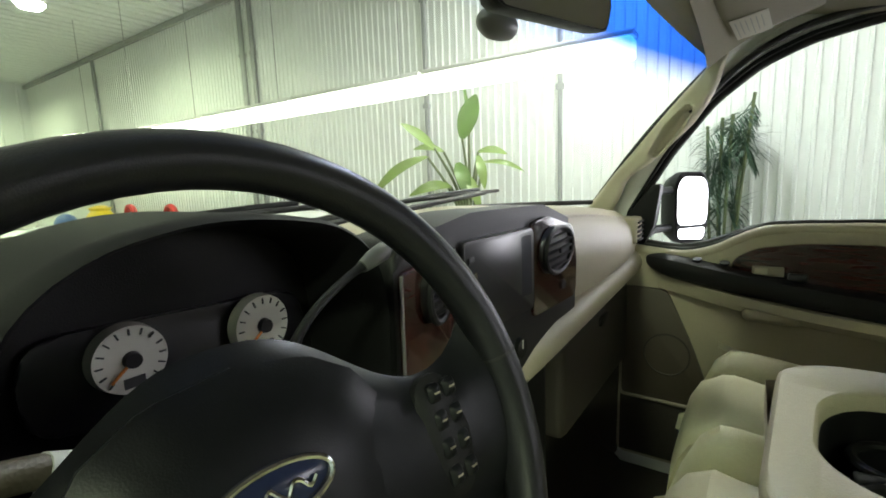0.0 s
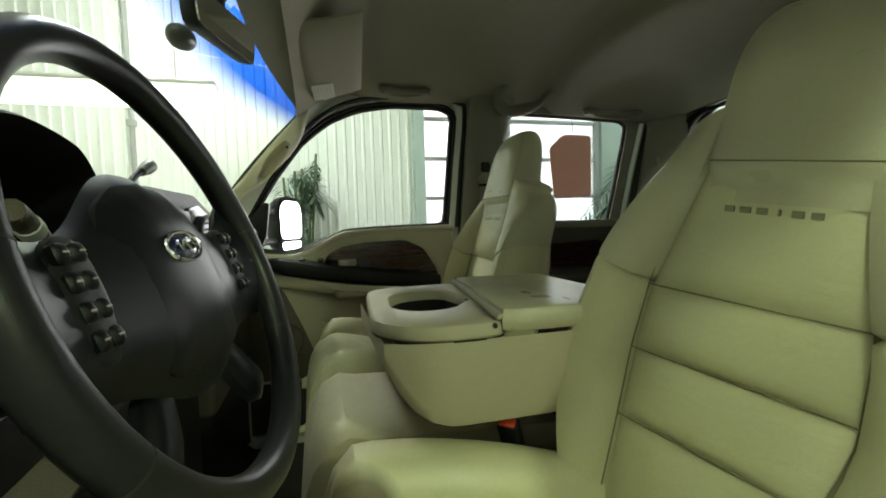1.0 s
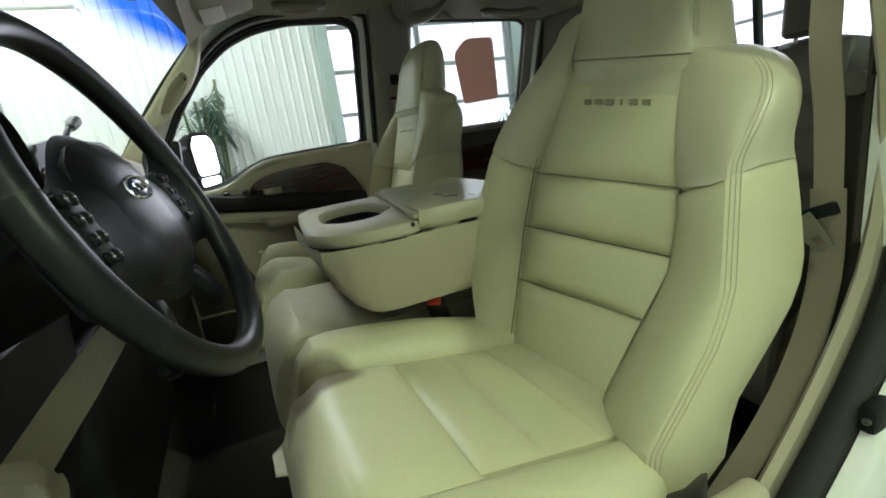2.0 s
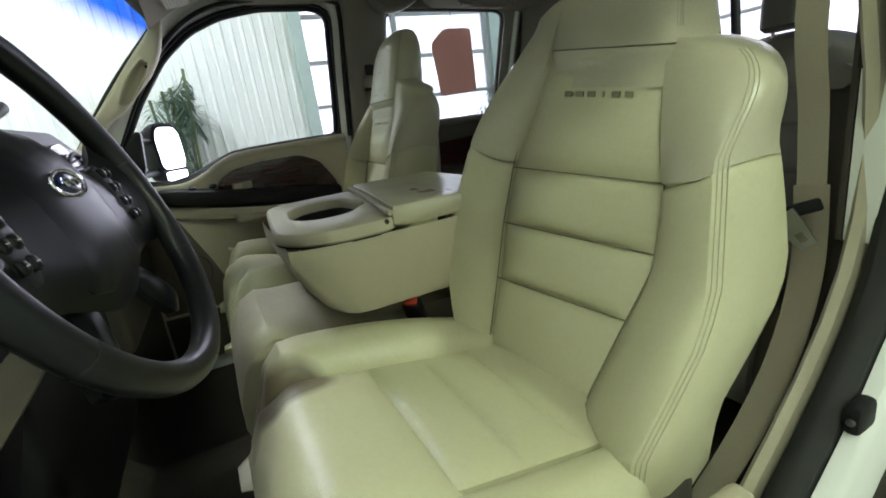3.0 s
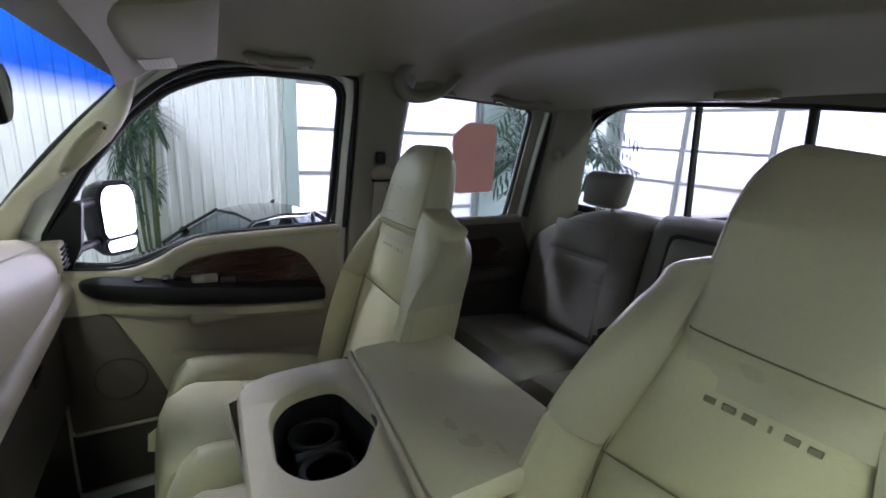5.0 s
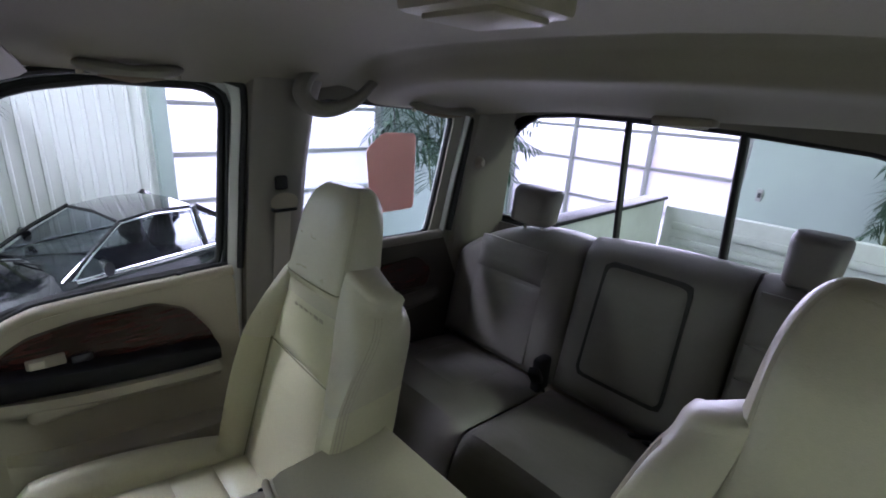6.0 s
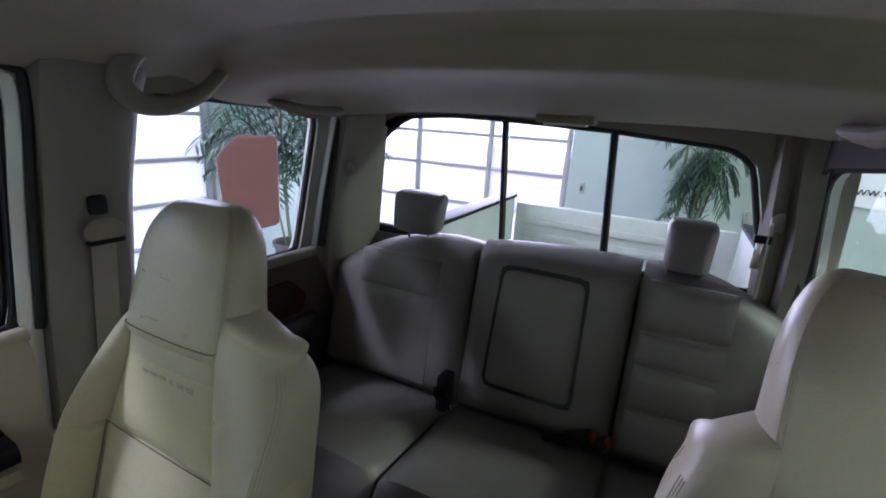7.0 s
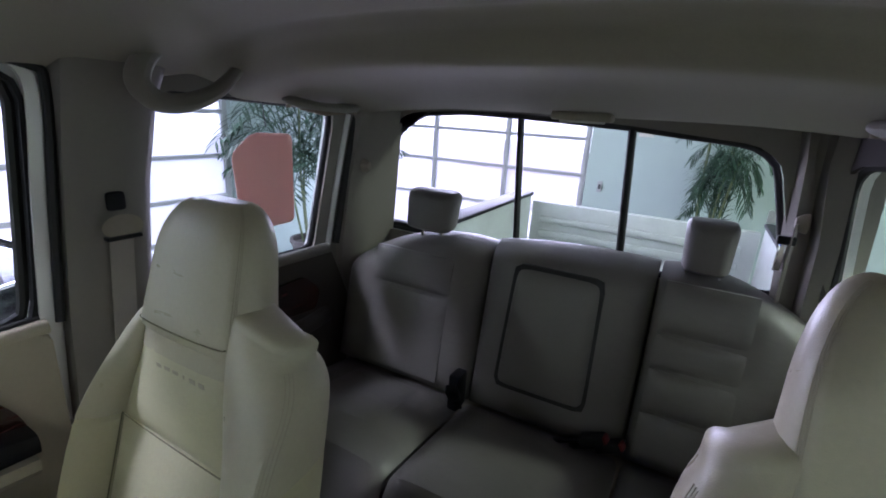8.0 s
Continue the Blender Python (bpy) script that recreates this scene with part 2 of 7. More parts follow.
M["glass_calm"] = glass("rain_dried_glass", (0.90, 0.94, 0.94), mirror=0.06, drops=True)
M["glass_tint"] = glass("tinted_glass", (0.62, 0.70, 0.68), drops=True)
M["coupe_glass"] = glass("coupe_glass", (0.72, 0.76, 0.78), mirror=0.45)
M["glass_screen"] = glass("windscreen_glass", (0.96, 0.98, 0.97), mirror=0.08, band=True)
M["mirror"] = mat("mirror_silver", (0.92, 0.93, 0.94), rough=0.02, metal=1.0)
M["pink"] = mat("faded_pink_card", (0.78, 0.53, 0.48), rough=0.85, grain=0.06, scale=12, stain=0.15, stain_to=(0.3, 0.12, 0.1))
def backlit(m, share):
    """Thin card: part of the light passes through it."""
    n, l = m.node_tree.nodes, m.node_tree.links
    b, out = n["Principled BSDF"], n["Material Output"]
    tr = n.new("ShaderNodeBsdfTranslucent")
    tr.inputs["Color"].default_value = (0.80, 0.56, 0.50, 1)
    mx = n.new("ShaderNodeMixShader")
    mx.inputs["Fac"].default_value = share
    l.new(b.outputs["BSDF"], mx.inputs[1])
    l.new(tr.outputs["BSDF"], mx.inputs[2])
    l.new(mx.outputs["Shader"], out.inputs["Surface"])


backlit(M["pink"], 0.24)
M["paper"] = mat("white_paper", (0.55, 0.53, 0.47), rough=0.8, grain=0.02)
M["wall"] = mat("white_painted_steel", (0.74, 0.76, 0.73), rough=0.45, grain=0.03, scale=3, stain=0.14, stain_scale=0.8, stain_to=(0.5, 0.52, 0.46))
M["wall_green"] = mat("pale_green_wall", (0.36, 0.44, 0.40), rough=0.6, grain=0.05, scale=4, stain=0.25, stain_scale=1.2, stain_to=(0.24, 0.30, 0.27))
M["concrete"] = mat("workshop_concrete", (0.30, 0.30, 0.28), rough=0.55, grain=0.2, scale=2.5, stain=0.4, stain_scale=0.7, stain_to=(0.14, 0.13, 0.12))
M["steel_dark"] = mat("grey_sensor_plastic", (0.10, 0.10, 0.10), rough=0.45, grain=0.05)
M["conduit"] = mat("grey_steel_trim", (0.32, 0.33, 0.32), rough=0.5, grain=0.05)
M["leaf"] = mat("glossy_leaf", (0.10, 0.18, 0.04), rough=0.4, grain=0.35, scale=8)
M["leaf_light"] = mat("pale_leaf", (0.19, 0.28, 0.07), rough=0.4, grain=0.3, scale=8)
M["palm"] = mat("palm_frond", (0.022, 0.060, 0.028), rough=0.5, grain=0.4, scale=6)
M["stem"] = mat("plant_stem", (0.10, 0.13, 0.05), rough=0.6, grain=0.3, scale=20)
M["pot"] = mat("dark_plant_pot", (0.06, 0.05, 0.045), rough=0.6, grain=0.2)
M["banner"] = mat("white_vinyl_banner", (0.70, 0.72, 0.74), rough=0.5, grain=0.03, scale=2)
M["ink"] = mat("blue_black_ink", (0.03, 0.035, 0.06), rough=0.6)
M["ink_blue"] = mat("blue_ink", (0.06, 0.06, 0.35), rough=0.6)
M["yellow"] = mat("yellow_paint", (0.75, 0.55, 0.02), rough=0.4)
M["toy_red"] = mat("red_paint", (0.50, 0.03, 0.025), rough=0.4)
M["orange"] = mat("orange_paint", (0.6, 0.18, 0.02), rough=0.4)
M["blue"] = mat("blue_paint", (0.05, 0.12, 0.35), rough=0.4)
M["tube"] = glow("fluorescent_tube", (0.93, 1.0, 0.88), 4.0)
M["bulb"] = glow("lamp_bulb", (0.90, 1.0, 0.80), 30)
M["outdoor"] = glow("bright_overcast_distance", (0.96, 0.95, 1.0), 4.0)

# ---- mesh helpers ----
WORLD_OF = {}


def thing(name, loc=(0, 0, 0), label="", category="", group="", kind=""):
    ob = new(name)
    ob.location = loc
    ob.empty_display_size = 0.05
    WORLD_OF[ob.name] = Matrix.Translation(loc)
    return tagged(ob, label, category, group, kind)


def part(name, bm, material, parent=None, label="", smooth=True):
    bmesh.ops.recalc_face_normals(bm, faces=bm.faces)
    me = bpy.data.meshes.new(name)
    bm.to_mesh(me)
    bm.free()
    if smooth:
        for p in me.polygons:
            p.use_smooth = True
        me.set_sharp_from_angle(angle=radians(38))
    me.materials.append(M[material] if isinstance(material, str) else material)
    ob = new(name, me)
    if parent is not None:
        ob.parent = parent
        ob.matrix_parent_inverse = WORLD_OF[parent.name].inverted()
    WORLD_OF[ob.name] = Matrix.Identity(4)
    if label:
        ob["label"] = label
    return ob


def solo(name, bm, material, label, category, kind="", group="", smooth=True):
    return tagged(part(name, bm, material, None, "", smooth), label, category, group, kind)


def add_box(bm, x0, x1, y0, y1, z0, z1, bev=0.0, seg=2):
    r = bmesh.ops.create_cube(bm, size=1.0)
    vs = r["verts"]
    for v in vs:
        v.co = Vector((x0 + (v.co.x + 0.5) * (x1 - x0), y0 + (v.co.y + 0.5) * (y1 - y0), z0 + (v.co.z + 0.5) * (z1 - z0)))
    if bev:
        es = list({e for v in vs for e in v.link_edges})
        bmesh.ops.bevel(bm, geom=es, offset=bev, segments=seg, profile=0.5, affect="EDGES")
    return bm


def box(x0, x1, y0, y1, z0, z1, bev=0.0, seg=2):
    return add_box(bmesh.new(), x0, x1, y0, y1, z0, z1, bev, seg)


def moved(bm, m):
    bmesh.ops.transform(bm, matrix=m, verts=bm.verts)
    return bm


def loft(rings, cap=True, bm=None, closed=True):
    bm = bm or bmesh.new()
    vs = [[bm.verts.new(p) for p in r] for r in rings]
    n = len(rings[0])
    for a, b in zip(vs, vs[1:]):
        for i in range(n if closed else n - 1):
            j = (i + 1) % n
            bm.faces.new((a[i], a[j], b[j], b[i]))
    if cap and closed:
        bm.faces.new(vs[0][::-1])
        bm.faces.new(vs[-1])
    return bm


def tube(pts, r, n=10, bm=None, closed=False, flat=1.0):
    pts = [Vector(p) for p in pts]
    rings = []
    up = Vector((0, 0, 1))
    side = None
    for i, p in enumerate(pts):
        if closed:
            d = pts[(i + 1) % len(pts)] - pts[i - 1]
        else:
            d = pts[min(i + 1, len(pts) - 1)] - pts[max(i - 1, 0)]
        d.normalize()
        if side is None:
            side = d.cross(up)
            if side.length < 1e-3:
                side = d.cross(Vector((1, 0, 0)))
        side = (side - d * side.dot(d)).normalized()
        w = d.cross(side)
        rr = r[i] if isinstance(r, (list, tuple)) else r
        rings.append([p + rr * (math.cos(2 * math.pi * k / n) * side + flat * math.sin(2 * math.pi * k / n) * w) for k in range(n)])
    if closed:
        rings.append(rings[0])
        bm = loft(rings, False, bm)
        bmesh.ops.remove_doubles(bm, verts=bm.verts, dist=1e-6)
        return bm
    return loft(rings, True, bm)


def curve_pts(pts, n=8):
    """Catmull-Rom through the points."""
    pts = [Vector(p) for p in pts]
    out = []
    for i in range(len(pts) - 1):
        a, b, c, d = pts[max(i - 1, 0)], pts[i], pts[i + 1], pts[min(i + 2, len(pts) - 1)]
        for k in range(n):
            t = k / n
            out.append(0.5 * (2 * b + (c - a) * t + (2 * a - 5 * b + 4 * c - d) * t * t + (3 * b - a - 3 * c + d) * t ** 3))
    return out + [pts[-1]]


def resample(pts, n):
    """A closed loop as n points at even steps from its first point."""
    pts = [Vector(p) for p in pts]
    loop = pts + [pts[0]]
    seg = [(b - a).length for a, b in zip(loop, loop[1:])]
    total = sum(seg)
    out = []
    for k in range(n):
        s = total * k / n
        i = 0
        while i < len(seg) - 1 and s > seg[i]:
            s -= seg[i]
            i += 1
        out.append(loop[i].lerp(loop[i + 1], min(1, s / max(seg[i], 1e-9))))
    return out


def rounded(poly, r, n=5):
    """A 2D polygon with its corners rounded by about r."""
    out = []
    for i, p in enumerate(poly):
        p, a, b = Vector(p), Vector(poly[i - 1]), Vector(poly[(i + 1) % len(poly)])
        da, db = a - p, b - p
        k = min(r, da.length * 0.48, db.length * 0.48)
        s, e = p + da.normalized() * k, p + db.normalized() * k
        for j in range(n + 1):
            t = j / n
            out.append(s * (1 - t) ** 2 + p * 2 * t * (1 - t) + e * t * t)
    return out


def place(p, axis, a):
    if axis == "x":
        return Vector((a, p[0], p[1]))
    if axis == "y":
        return Vector((p[0], a, p[1]))
    return Vector((p[0], p[1], a))


def plate(poly, axis, a0, a1, bev=0.0, seg=2):
    """A 2D outline drawn out along an axis."""
    bm = bmesh.new()
    lo = [bm.verts.new(place(p, axis, a0)) for p in poly]
    hi = [bm.verts.new(place(p, axis, a1)) for p in poly]
    n = len(poly)
    f0 = bm.faces.new(lo[::-1])
    f = bm.faces.new(hi)
    for i in range(n):
        bm.faces.new((lo[i], lo[(i + 1) % n], hi[(i + 1) % n], hi[i]))
    if bev:
        rim = list(f.edges) + list(f0.edges)
        bmesh.ops.bevel(bm, geom=rim, offset=bev, segments=seg, profile=0.5, affect="EDGES")
    return bm


def ring_plate(outer, inner, axis, a0, a1, bm=None):
    """A plate with a hole; both loops have the same count and start side by side. a0 and a1 may be functions of the 2D point."""
    bm = bm or bmesh.new()
    f0 = a0 if callable(a0) else (lambda p: a0)
    f1 = a1 if callable(a1) else (lambda p: a1)
    L = [[bm.verts.new(place(p, axis, f(p))) for p in loop] for loop, f in ((outer, f0), (inner, f0), (inner, f1), (outer, f1))]
    n = len(outer)
    for a, b in zip(L, L[1:] + L[:1]):
        for i in range(n):
            j = (i + 1) % n
            bm.faces.new((a[i], a[j], b[j], b[i]))
    return bm


def puff(corner, nu, nv, bulge, thick, push, edge=0.012, square=6):
    """A padded panel. corner(u, v) gives its base surface, push the way its face swells; rims tuck in by edge."""
    bm = bmesh.new()
    push = Vector(push).normalized()
    us = [0.5 - 0.5 * math.cos(math.pi * i / nu) for i in range(nu + 1)]
    vs = [0.5 - 0.5 * math.cos(math.pi * i / nv) for i in range(nv + 1)]
    us = [0.65 * u + 0.35 * i / nu for i, u in enumerate(us)]
    vs = [0.65 * v + 0.35 * i / nv for i, v in enumerate(vs)]
    top, low = [], []
    for v in vs:
        rt, rl = [], []
        for u in us:
            p = Vector(corner(u, v))
            eu, ev = 1 - abs(2 * u - 1) ** square, 1 - abs(2 * v - 1) ** square
            soft = (1 - (2 * u - 1) ** 2) * 0.5 + (1 - (2 * v - 1) ** 2) * 0.5
            h = min(eu, 1) * min(ev, 1)
            rt.append(bm.verts.new(p + push * (bulge * (0.55 * h + 0.45 * h * soft) - edge * (1 - h))))
            rl.append(bm.verts.new(p - push * thick))
        top.append(rt)
        low.append(rl)
    for j in range(nv):
        for i in range(nu):
            bm.faces.new((top[j][i], top[j][i + 1], top[j + 1][i + 1], top[j + 1][i]))
            bm.faces.new((low[j][i], low[j + 1][i], low[j + 1][i + 1], low[j][i + 1]))
    for i in range(nu):
        bm.faces.new((top[0][i], low[0][i], low[0][i + 1], top[0][i + 1]))
        bm.faces.new((top[nv][i], top[nv][i + 1], low[nv][i + 1], low[nv][i]))
    for j in range(nv):
        bm.faces.new((top[j][0], top[j + 1][0], low[j + 1][0], low[j][0]))
        bm.faces.new((top[j][nu], low[j][nu], low[j + 1][nu], top[j + 1][nu]))
    return bm


def dome(outline, height, m, rings=6, power=2.2, back=0.0):
    """A swelling pad over a 2D outline; m turns its own x, y, z into the world."""
    c = sum((Vector(p) for p in outline), Vector((0, 0))) / len(outline)
    R = []
    if back:
        R.append([m @ Vector((p[0], p[1], -back)) for p in outline])
    for k in range(rings + 1):
        s = 1 - k / rings
        R.append([m @ Vector((*(c + (Vector(p) - c) * s), height * (1 - s ** power))) for p in outline] if k < rings else None)
    R = R[:-1]
    bm = loft(R, cap=False)
    top = bm.verts.new(m @ Vector((*c, height)))
    bm.verts.ensure_lookup_table()
    n = len(outline)
    last = bm.verts[len(bm.verts) - 1 - n:len(bm.verts) - 1]
    for i in range(n):
        bm.faces.new((last[i], last[(i + 1) % n], top))
    return bm


def quad(a, b, c, d):
    """Bilinear patch: a at 0,0; b at 1,0; c at 1,1; d at 0,1."""
    a, b, c, d = Vector(a), Vector(b), Vector(c), Vector(d)
    return lambda u, v: (a * (1 - u) + b * u) * (1 - v) + (d * (1 - u) + c * u) * v


def words(text, size, m, material, name, parent=None, depth=0.001, align="CENTER"):
    cu = bpy.data.curves.new(name, "FONT")
    cu.body, cu.size, cu.extrude = text, size, depth
    cu.align_x, cu.align_y = align, "CENTER"
    tmp = bpy.data.objects.new(name, cu)
    scene.collection.objects.link(tmp)
    dg = bpy.context.evaluated_depsgraph_get()
    me = bpy.data.meshes.new_from_object(tmp.evaluated_get(dg))
    bpy.data.objects.remove(tmp)
    me.transform(m)
    bm = bmesh.new()
    bm.from_mesh(me)
    return part(name, bm, material, parent, smooth=False)

# ---- workshop: floor, walls, ceiling, glazed doors ----
def ribbed(axis, a, u0, u1, w0, w1, pitch, depth, rib, thick, bm=None):
    """A sheet with raised ribs. axis 'x': wall at x=a, u along y, w along z; 'y': u along x; 'z': ceiling, u along y, w along x.
    depth is signed: the way that the ribs stand out."""
    bm = bm or bmesh.new()
    prof = [(u0, 0)]
    u = u0 + pitch * 0.5
    while u < u1 - rib:
        prof += [(u - rib, 0), (u - rib * 0.55, depth), (u + rib * 0.55, depth), (u + rib, 0)]
        u += pitch
    prof.append((u1, 0))
    back = -thick if depth > 0 else thick

    def pt(uu, d, w):
        if axis == "x":
            return (a + d, uu, w)
        if axis == "y":
            return (uu, a + d, w)
        return (w, uu, a + d)
    f0 = [bm.verts.new(pt(u, d, w0)) for u, d in prof]
    f1 = [bm.verts.new(pt(u, d, w1)) for u, d in prof]
    for i in range(len(prof) - 1):
        bm.faces.new((f0[i], f0[i + 1], f1[i + 1], f1[i]))
    b = [bm.verts.new(pt(u, back, w)) for u, w in ((u0, w0), (u1, w0), (u1, w1), (u0, w1))]
    bm.faces.new(b)
    return bm


solo("ground", box(-60, 60, -60, 60, GROUND - 0.2, GROUND), "concrete", "stained grey concrete workshop floor", "floor", "structure")
solo("ceiling", ribbed("z", CEIL, YB, YF, XL, XR, 0.30, -0.05, 0.05, 0.1), "wall", "white corrugated steel workshop ceiling", "ceiling", "structure", smooth=False)
DOOR_T = 2.7
SIDE0, SIDE1 = -3.38, -0.98        # glazed side door along y
REAR0, REAR1 = 1.06, 4.38          # glazed rear door along x
solo("wall_right", ribbed("x", XR, SIDE1 + 0.13, YF, GROUND, CEIL, 0.105, -0.020, 0.019, 0.12), "wall",
     "white ribbed steel workshop wall", "wall", "structure", smooth=False)
solo("wall_right_end", box(XR, XR + 0.12, YB, SIDE0 - 0.06, GROUND, CEIL), "wall_green", "pale green wall beside the glazed door", "wall", "structure")
solo("wall_right_top", box(XR, XR + 0.12, SIDE0 - 0.06, SIDE1 + 0.13, DOOR_T, CEIL), "wall", "white wall over the glazed door", "wall", "structure")
solo("wall_rear", box(XL, REAR0 - 0.05, YB - 0.12, YB, GROUND, CEIL), "wall_green", "pale grey-green painted rear wall", "wall", "structure")
solo("wall_rear_top", box(REAR0 - 0.05, XR, YB - 0.12, YB, DOOR_T, CEIL), "wall_green", "grey-green wall over the glazed door", "wall", "structure")
solo("wall_rear_end", box(REAR1 + 0.05, XR, YB - 0.12, YB, GROUND, DOOR_T), "wall_green", "narrow grey-green wall in the corner", "wall", "structure")
solo("wall_front", ribbed("y", YF, XL, XR, GROUND, CEIL, 0.5, -0.03, 0.04, 0.12), "wall", "white panelled end wall of the workshop", "wall", "structure", smooth=False)
solo("wall_left", ribbed("x", XL, YB, YF, GROUND, CEIL, 0.3, 0.03, 0.03, 0.12), "wall", "white ribbed steel workshop wall", "wall", "structure", smooth=False)
solo("door_post", box(XR - 0.10, XR + 0.10, SIDE1, SIDE1 + 0.13, GROUND, DOOR_T, 0.01), "wall_green", "narrow grey-green steel door post", "post", "structure")


def glazed_door(name, axis, a, u0, u1, stiles, rails, label):
    d = thing(name, (a, (u0 + u1) / 2, GROUND) if axis == "x" else ((u0 + u1) / 2, a, GROUND), label, "garage door", "", "structure")

    def bx(ua, ub, za, zb, t, bev=0.0):
        return box(a - t, a + t, ua, ub, za, zb, bev) if axis == "x" else box(ua, ub, a - t, a + t, za, zb, bev)
    for s in stiles:
        part("stile", bx(s - 0.03, s + 0.03, GROUND, DOOR_T, 0.035, 0.004), "conduit", d)
    for z in rails:
        part("rail", bx(u0, u1, z - 0.022, z + 0.022, 0.030, 0.004), "conduit", d)
    for s, t in zip(stiles, stiles[1:]):
        for z, y in zip(rails, rails[1:]):
            p = part("pane", bx(s + 0.03, t - 0.03, z + 0.022, y - 0.022, 0.004), "glass_haze", d)
            p.visible_shadow = False
    return d


RAILS = [GROUND + 0.03, -0.28, 0.16, 0.62, 1.10, 1.58, 2.06, DOOR_T - 0.03]
glazed_door("door_1", "x", XR + 0.06, SIDE0, SIDE1, [SIDE0, -2.1, SIDE1], RAILS, "large glazed sectional garage door with grey bars")
glazed_door("door_2", "y", YB - 0.06, REAR0, REAR1, [REAR0, 2.15, 3.30, REAR1], [GROUND + 0.03, -0.52, 0.02, 0.56, 1.02, 1.56, 2.10, DOOR_T - 0.03],
            "large glazed sectional garage door with grey bars")
solo("backdrop_side", box(26, 26.1, -40, 24, GROUND, 16), "outdoor", "bright hazy overcast distance", "backdrop", "structure")
solo("backdrop_rear", box(-20, 26, -32.1, -32, GROUND, 16), "outdoor", "bright hazy overcast distance", "backdrop", "structure")

# wall trim: conduits and the long lamp
for y, w in ((13.9, 0.05), (7.75, 0.05), (7.45, 0.04), (3.85, 0.025), (2.05, 0.02)):
    b = box(XR - 0.075, XR - 0.024, y - w, y + w, GROUND, CEIL - 0.05, 0.006)
    for z in (0.4, 1.9, 3.2):
        add_box(b, XR - 0.082, XR - 0.022, y - w - 0.02, y + w + 0.02, z - 0.03, z + 0.03)
    solo("conduit", b, "conduit", "thin grey conduit clipped to the ribbed wall", "conduit", "structure")
solo("ceiling_trim", box(XR - 0.10, XR - 0.024, SIDE1, YF, CEIL - 0.16, CEIL - 0.051, 0.01), "conduit", "grey steel eave trim under the ceiling", "trim", "structure")


def strip_lamp():
    x, z = 3.30, 1.892
    for i in range(6):
        y0 = 1.04 + i * 2.016
        y1 = y0 + 1.98
        t = thing("strip_light", (x, (y0 + y1) / 2, z), "long bright fluorescent strip light hung beside the wall", "strip light", "strip lights along the wall")
        part("housing", box(x - 0.10, x + 0.10, y0, y1, z + 0.076, z + 0.12, 0.01), "paint", t)
        part("diffuser", box(x - 0.09, x + 0.09, y0 + 0.01, y1 - 0.01, z - 0.085, z + 0.074, 0.025), "tube", t, "glowing white diffuser")
        for yy in (y0 + 0.3,):
            part("hanger", tube([(x, yy, z + 0.12), (x, yy, CEIL - 0.02)], 0.006, 6), "conduit", t)


strip_lamp()


def high_bay(x, y, z=3.75, power=0.0, tint=LAMP):
    t = thing("ceiling_lamp", (x, y, z), "round high-bay lamp with a glowing bulb on the ceiling", "ceiling lamp", "high-bay lamps")
    prof = [(0.05, 0.30), (0.07, 0.22), (0.13, 0.12), (0.20, 0.02), (0.21, 0.0), (0.19, 0.0), (0.12, 0.10), (0.05, 0.19)]
    part("reflector", loft([[(x + r * math.cos(a * math.pi / 12), y + r * math.sin(a * math.pi / 12), z + h) for a in range(24)] for r, h in prof]), "steel", t)
    part("bulb", loft([[(x + r * math.cos(a * math.pi / 8), y + r * math.sin(a * math.pi / 8), z + h) for a in range(16)] for r, h in
                       ((0.02, -0.09), (0.14, -0.07), (0.19, -0.01), (0.12, 0.08), (0.03, 0.14))]), "bulb", t)
    part("rod", tube([(x, y, z + 0.30), (x, y, CEIL - 0.02)], 0.012, 8), "conduit", t)
    if power:
        d = bpy.data.lights.new("high_bay_light", "AREA")
        d.shape, d.size, d.energy, d.color = "DISK", 0.60, power, tint
        lamp = new("high_bay_light", d)
        lamp.matrix_world = look((x, y, z - 0.11), (x, y, z - 1))


LAMP_P = 90
# Lamps at x 2.05 and 2.3 are known; the rest are added fills.
for hx, hy in ((2.05, 9.3), (2.3, 16.6), (3.1, 1.3), (-3.0, 13.0), (-2.3, 0.9), (-3.2, 5.5), (-4.2, -2.7)):
    near = hx > 0 and hy < 5
    high_bay(hx, hy, 3.75, {0.9: 58.0, 5.5: 55.0, -2.7: 210.0}.get(hy, LAMP_P) if hx < 0 else (150.0 if near else 160.0), (0.92, 1.0, 0.95) if near else LAMP)

# ---- cab shell ----
XD = -0.74                     # driver's side of the cab
XP = 0.86                      # passenger's side glass


def xd(y):
    return XD + max(0.0, -0.35 - y) * 0.245


def xp(y):
    return XP - max(0.0, -0.2 - y) * 0.05


PW = [(-0.20, 0.800), (-0.245, 1.235), (-0.20, 1.262), (0.00, 1.262), (0.13, 1.238), (0.23, 1.195), (0.33, 1.115), (0.43, 0.985), (0.535, 0.815),
      (0.53, 0.735), (0.40, 0.715), (0.32, 0.735), (0.22, 0.782), (0.13, 0.795)]
RW = [(-0.935, 0.790), (-1.03, 1.205), (-1.00, 1.228), (-0.52, 1.248), (-0.485, 1.228), (-0.435, 0.820), (-0.46, 0.795)]
PW_L = resample(rounded(PW, 0.03), 72)
RW_L = resample(rounded(RW, 0.025), 72)


def grow(loop, d):
    c = sum((Vector(p) for p in loop), Vector((0, 0))) / len(loop)
    return [Vector(p) + (Vector(p) - c).normalized() * d for p in loop]


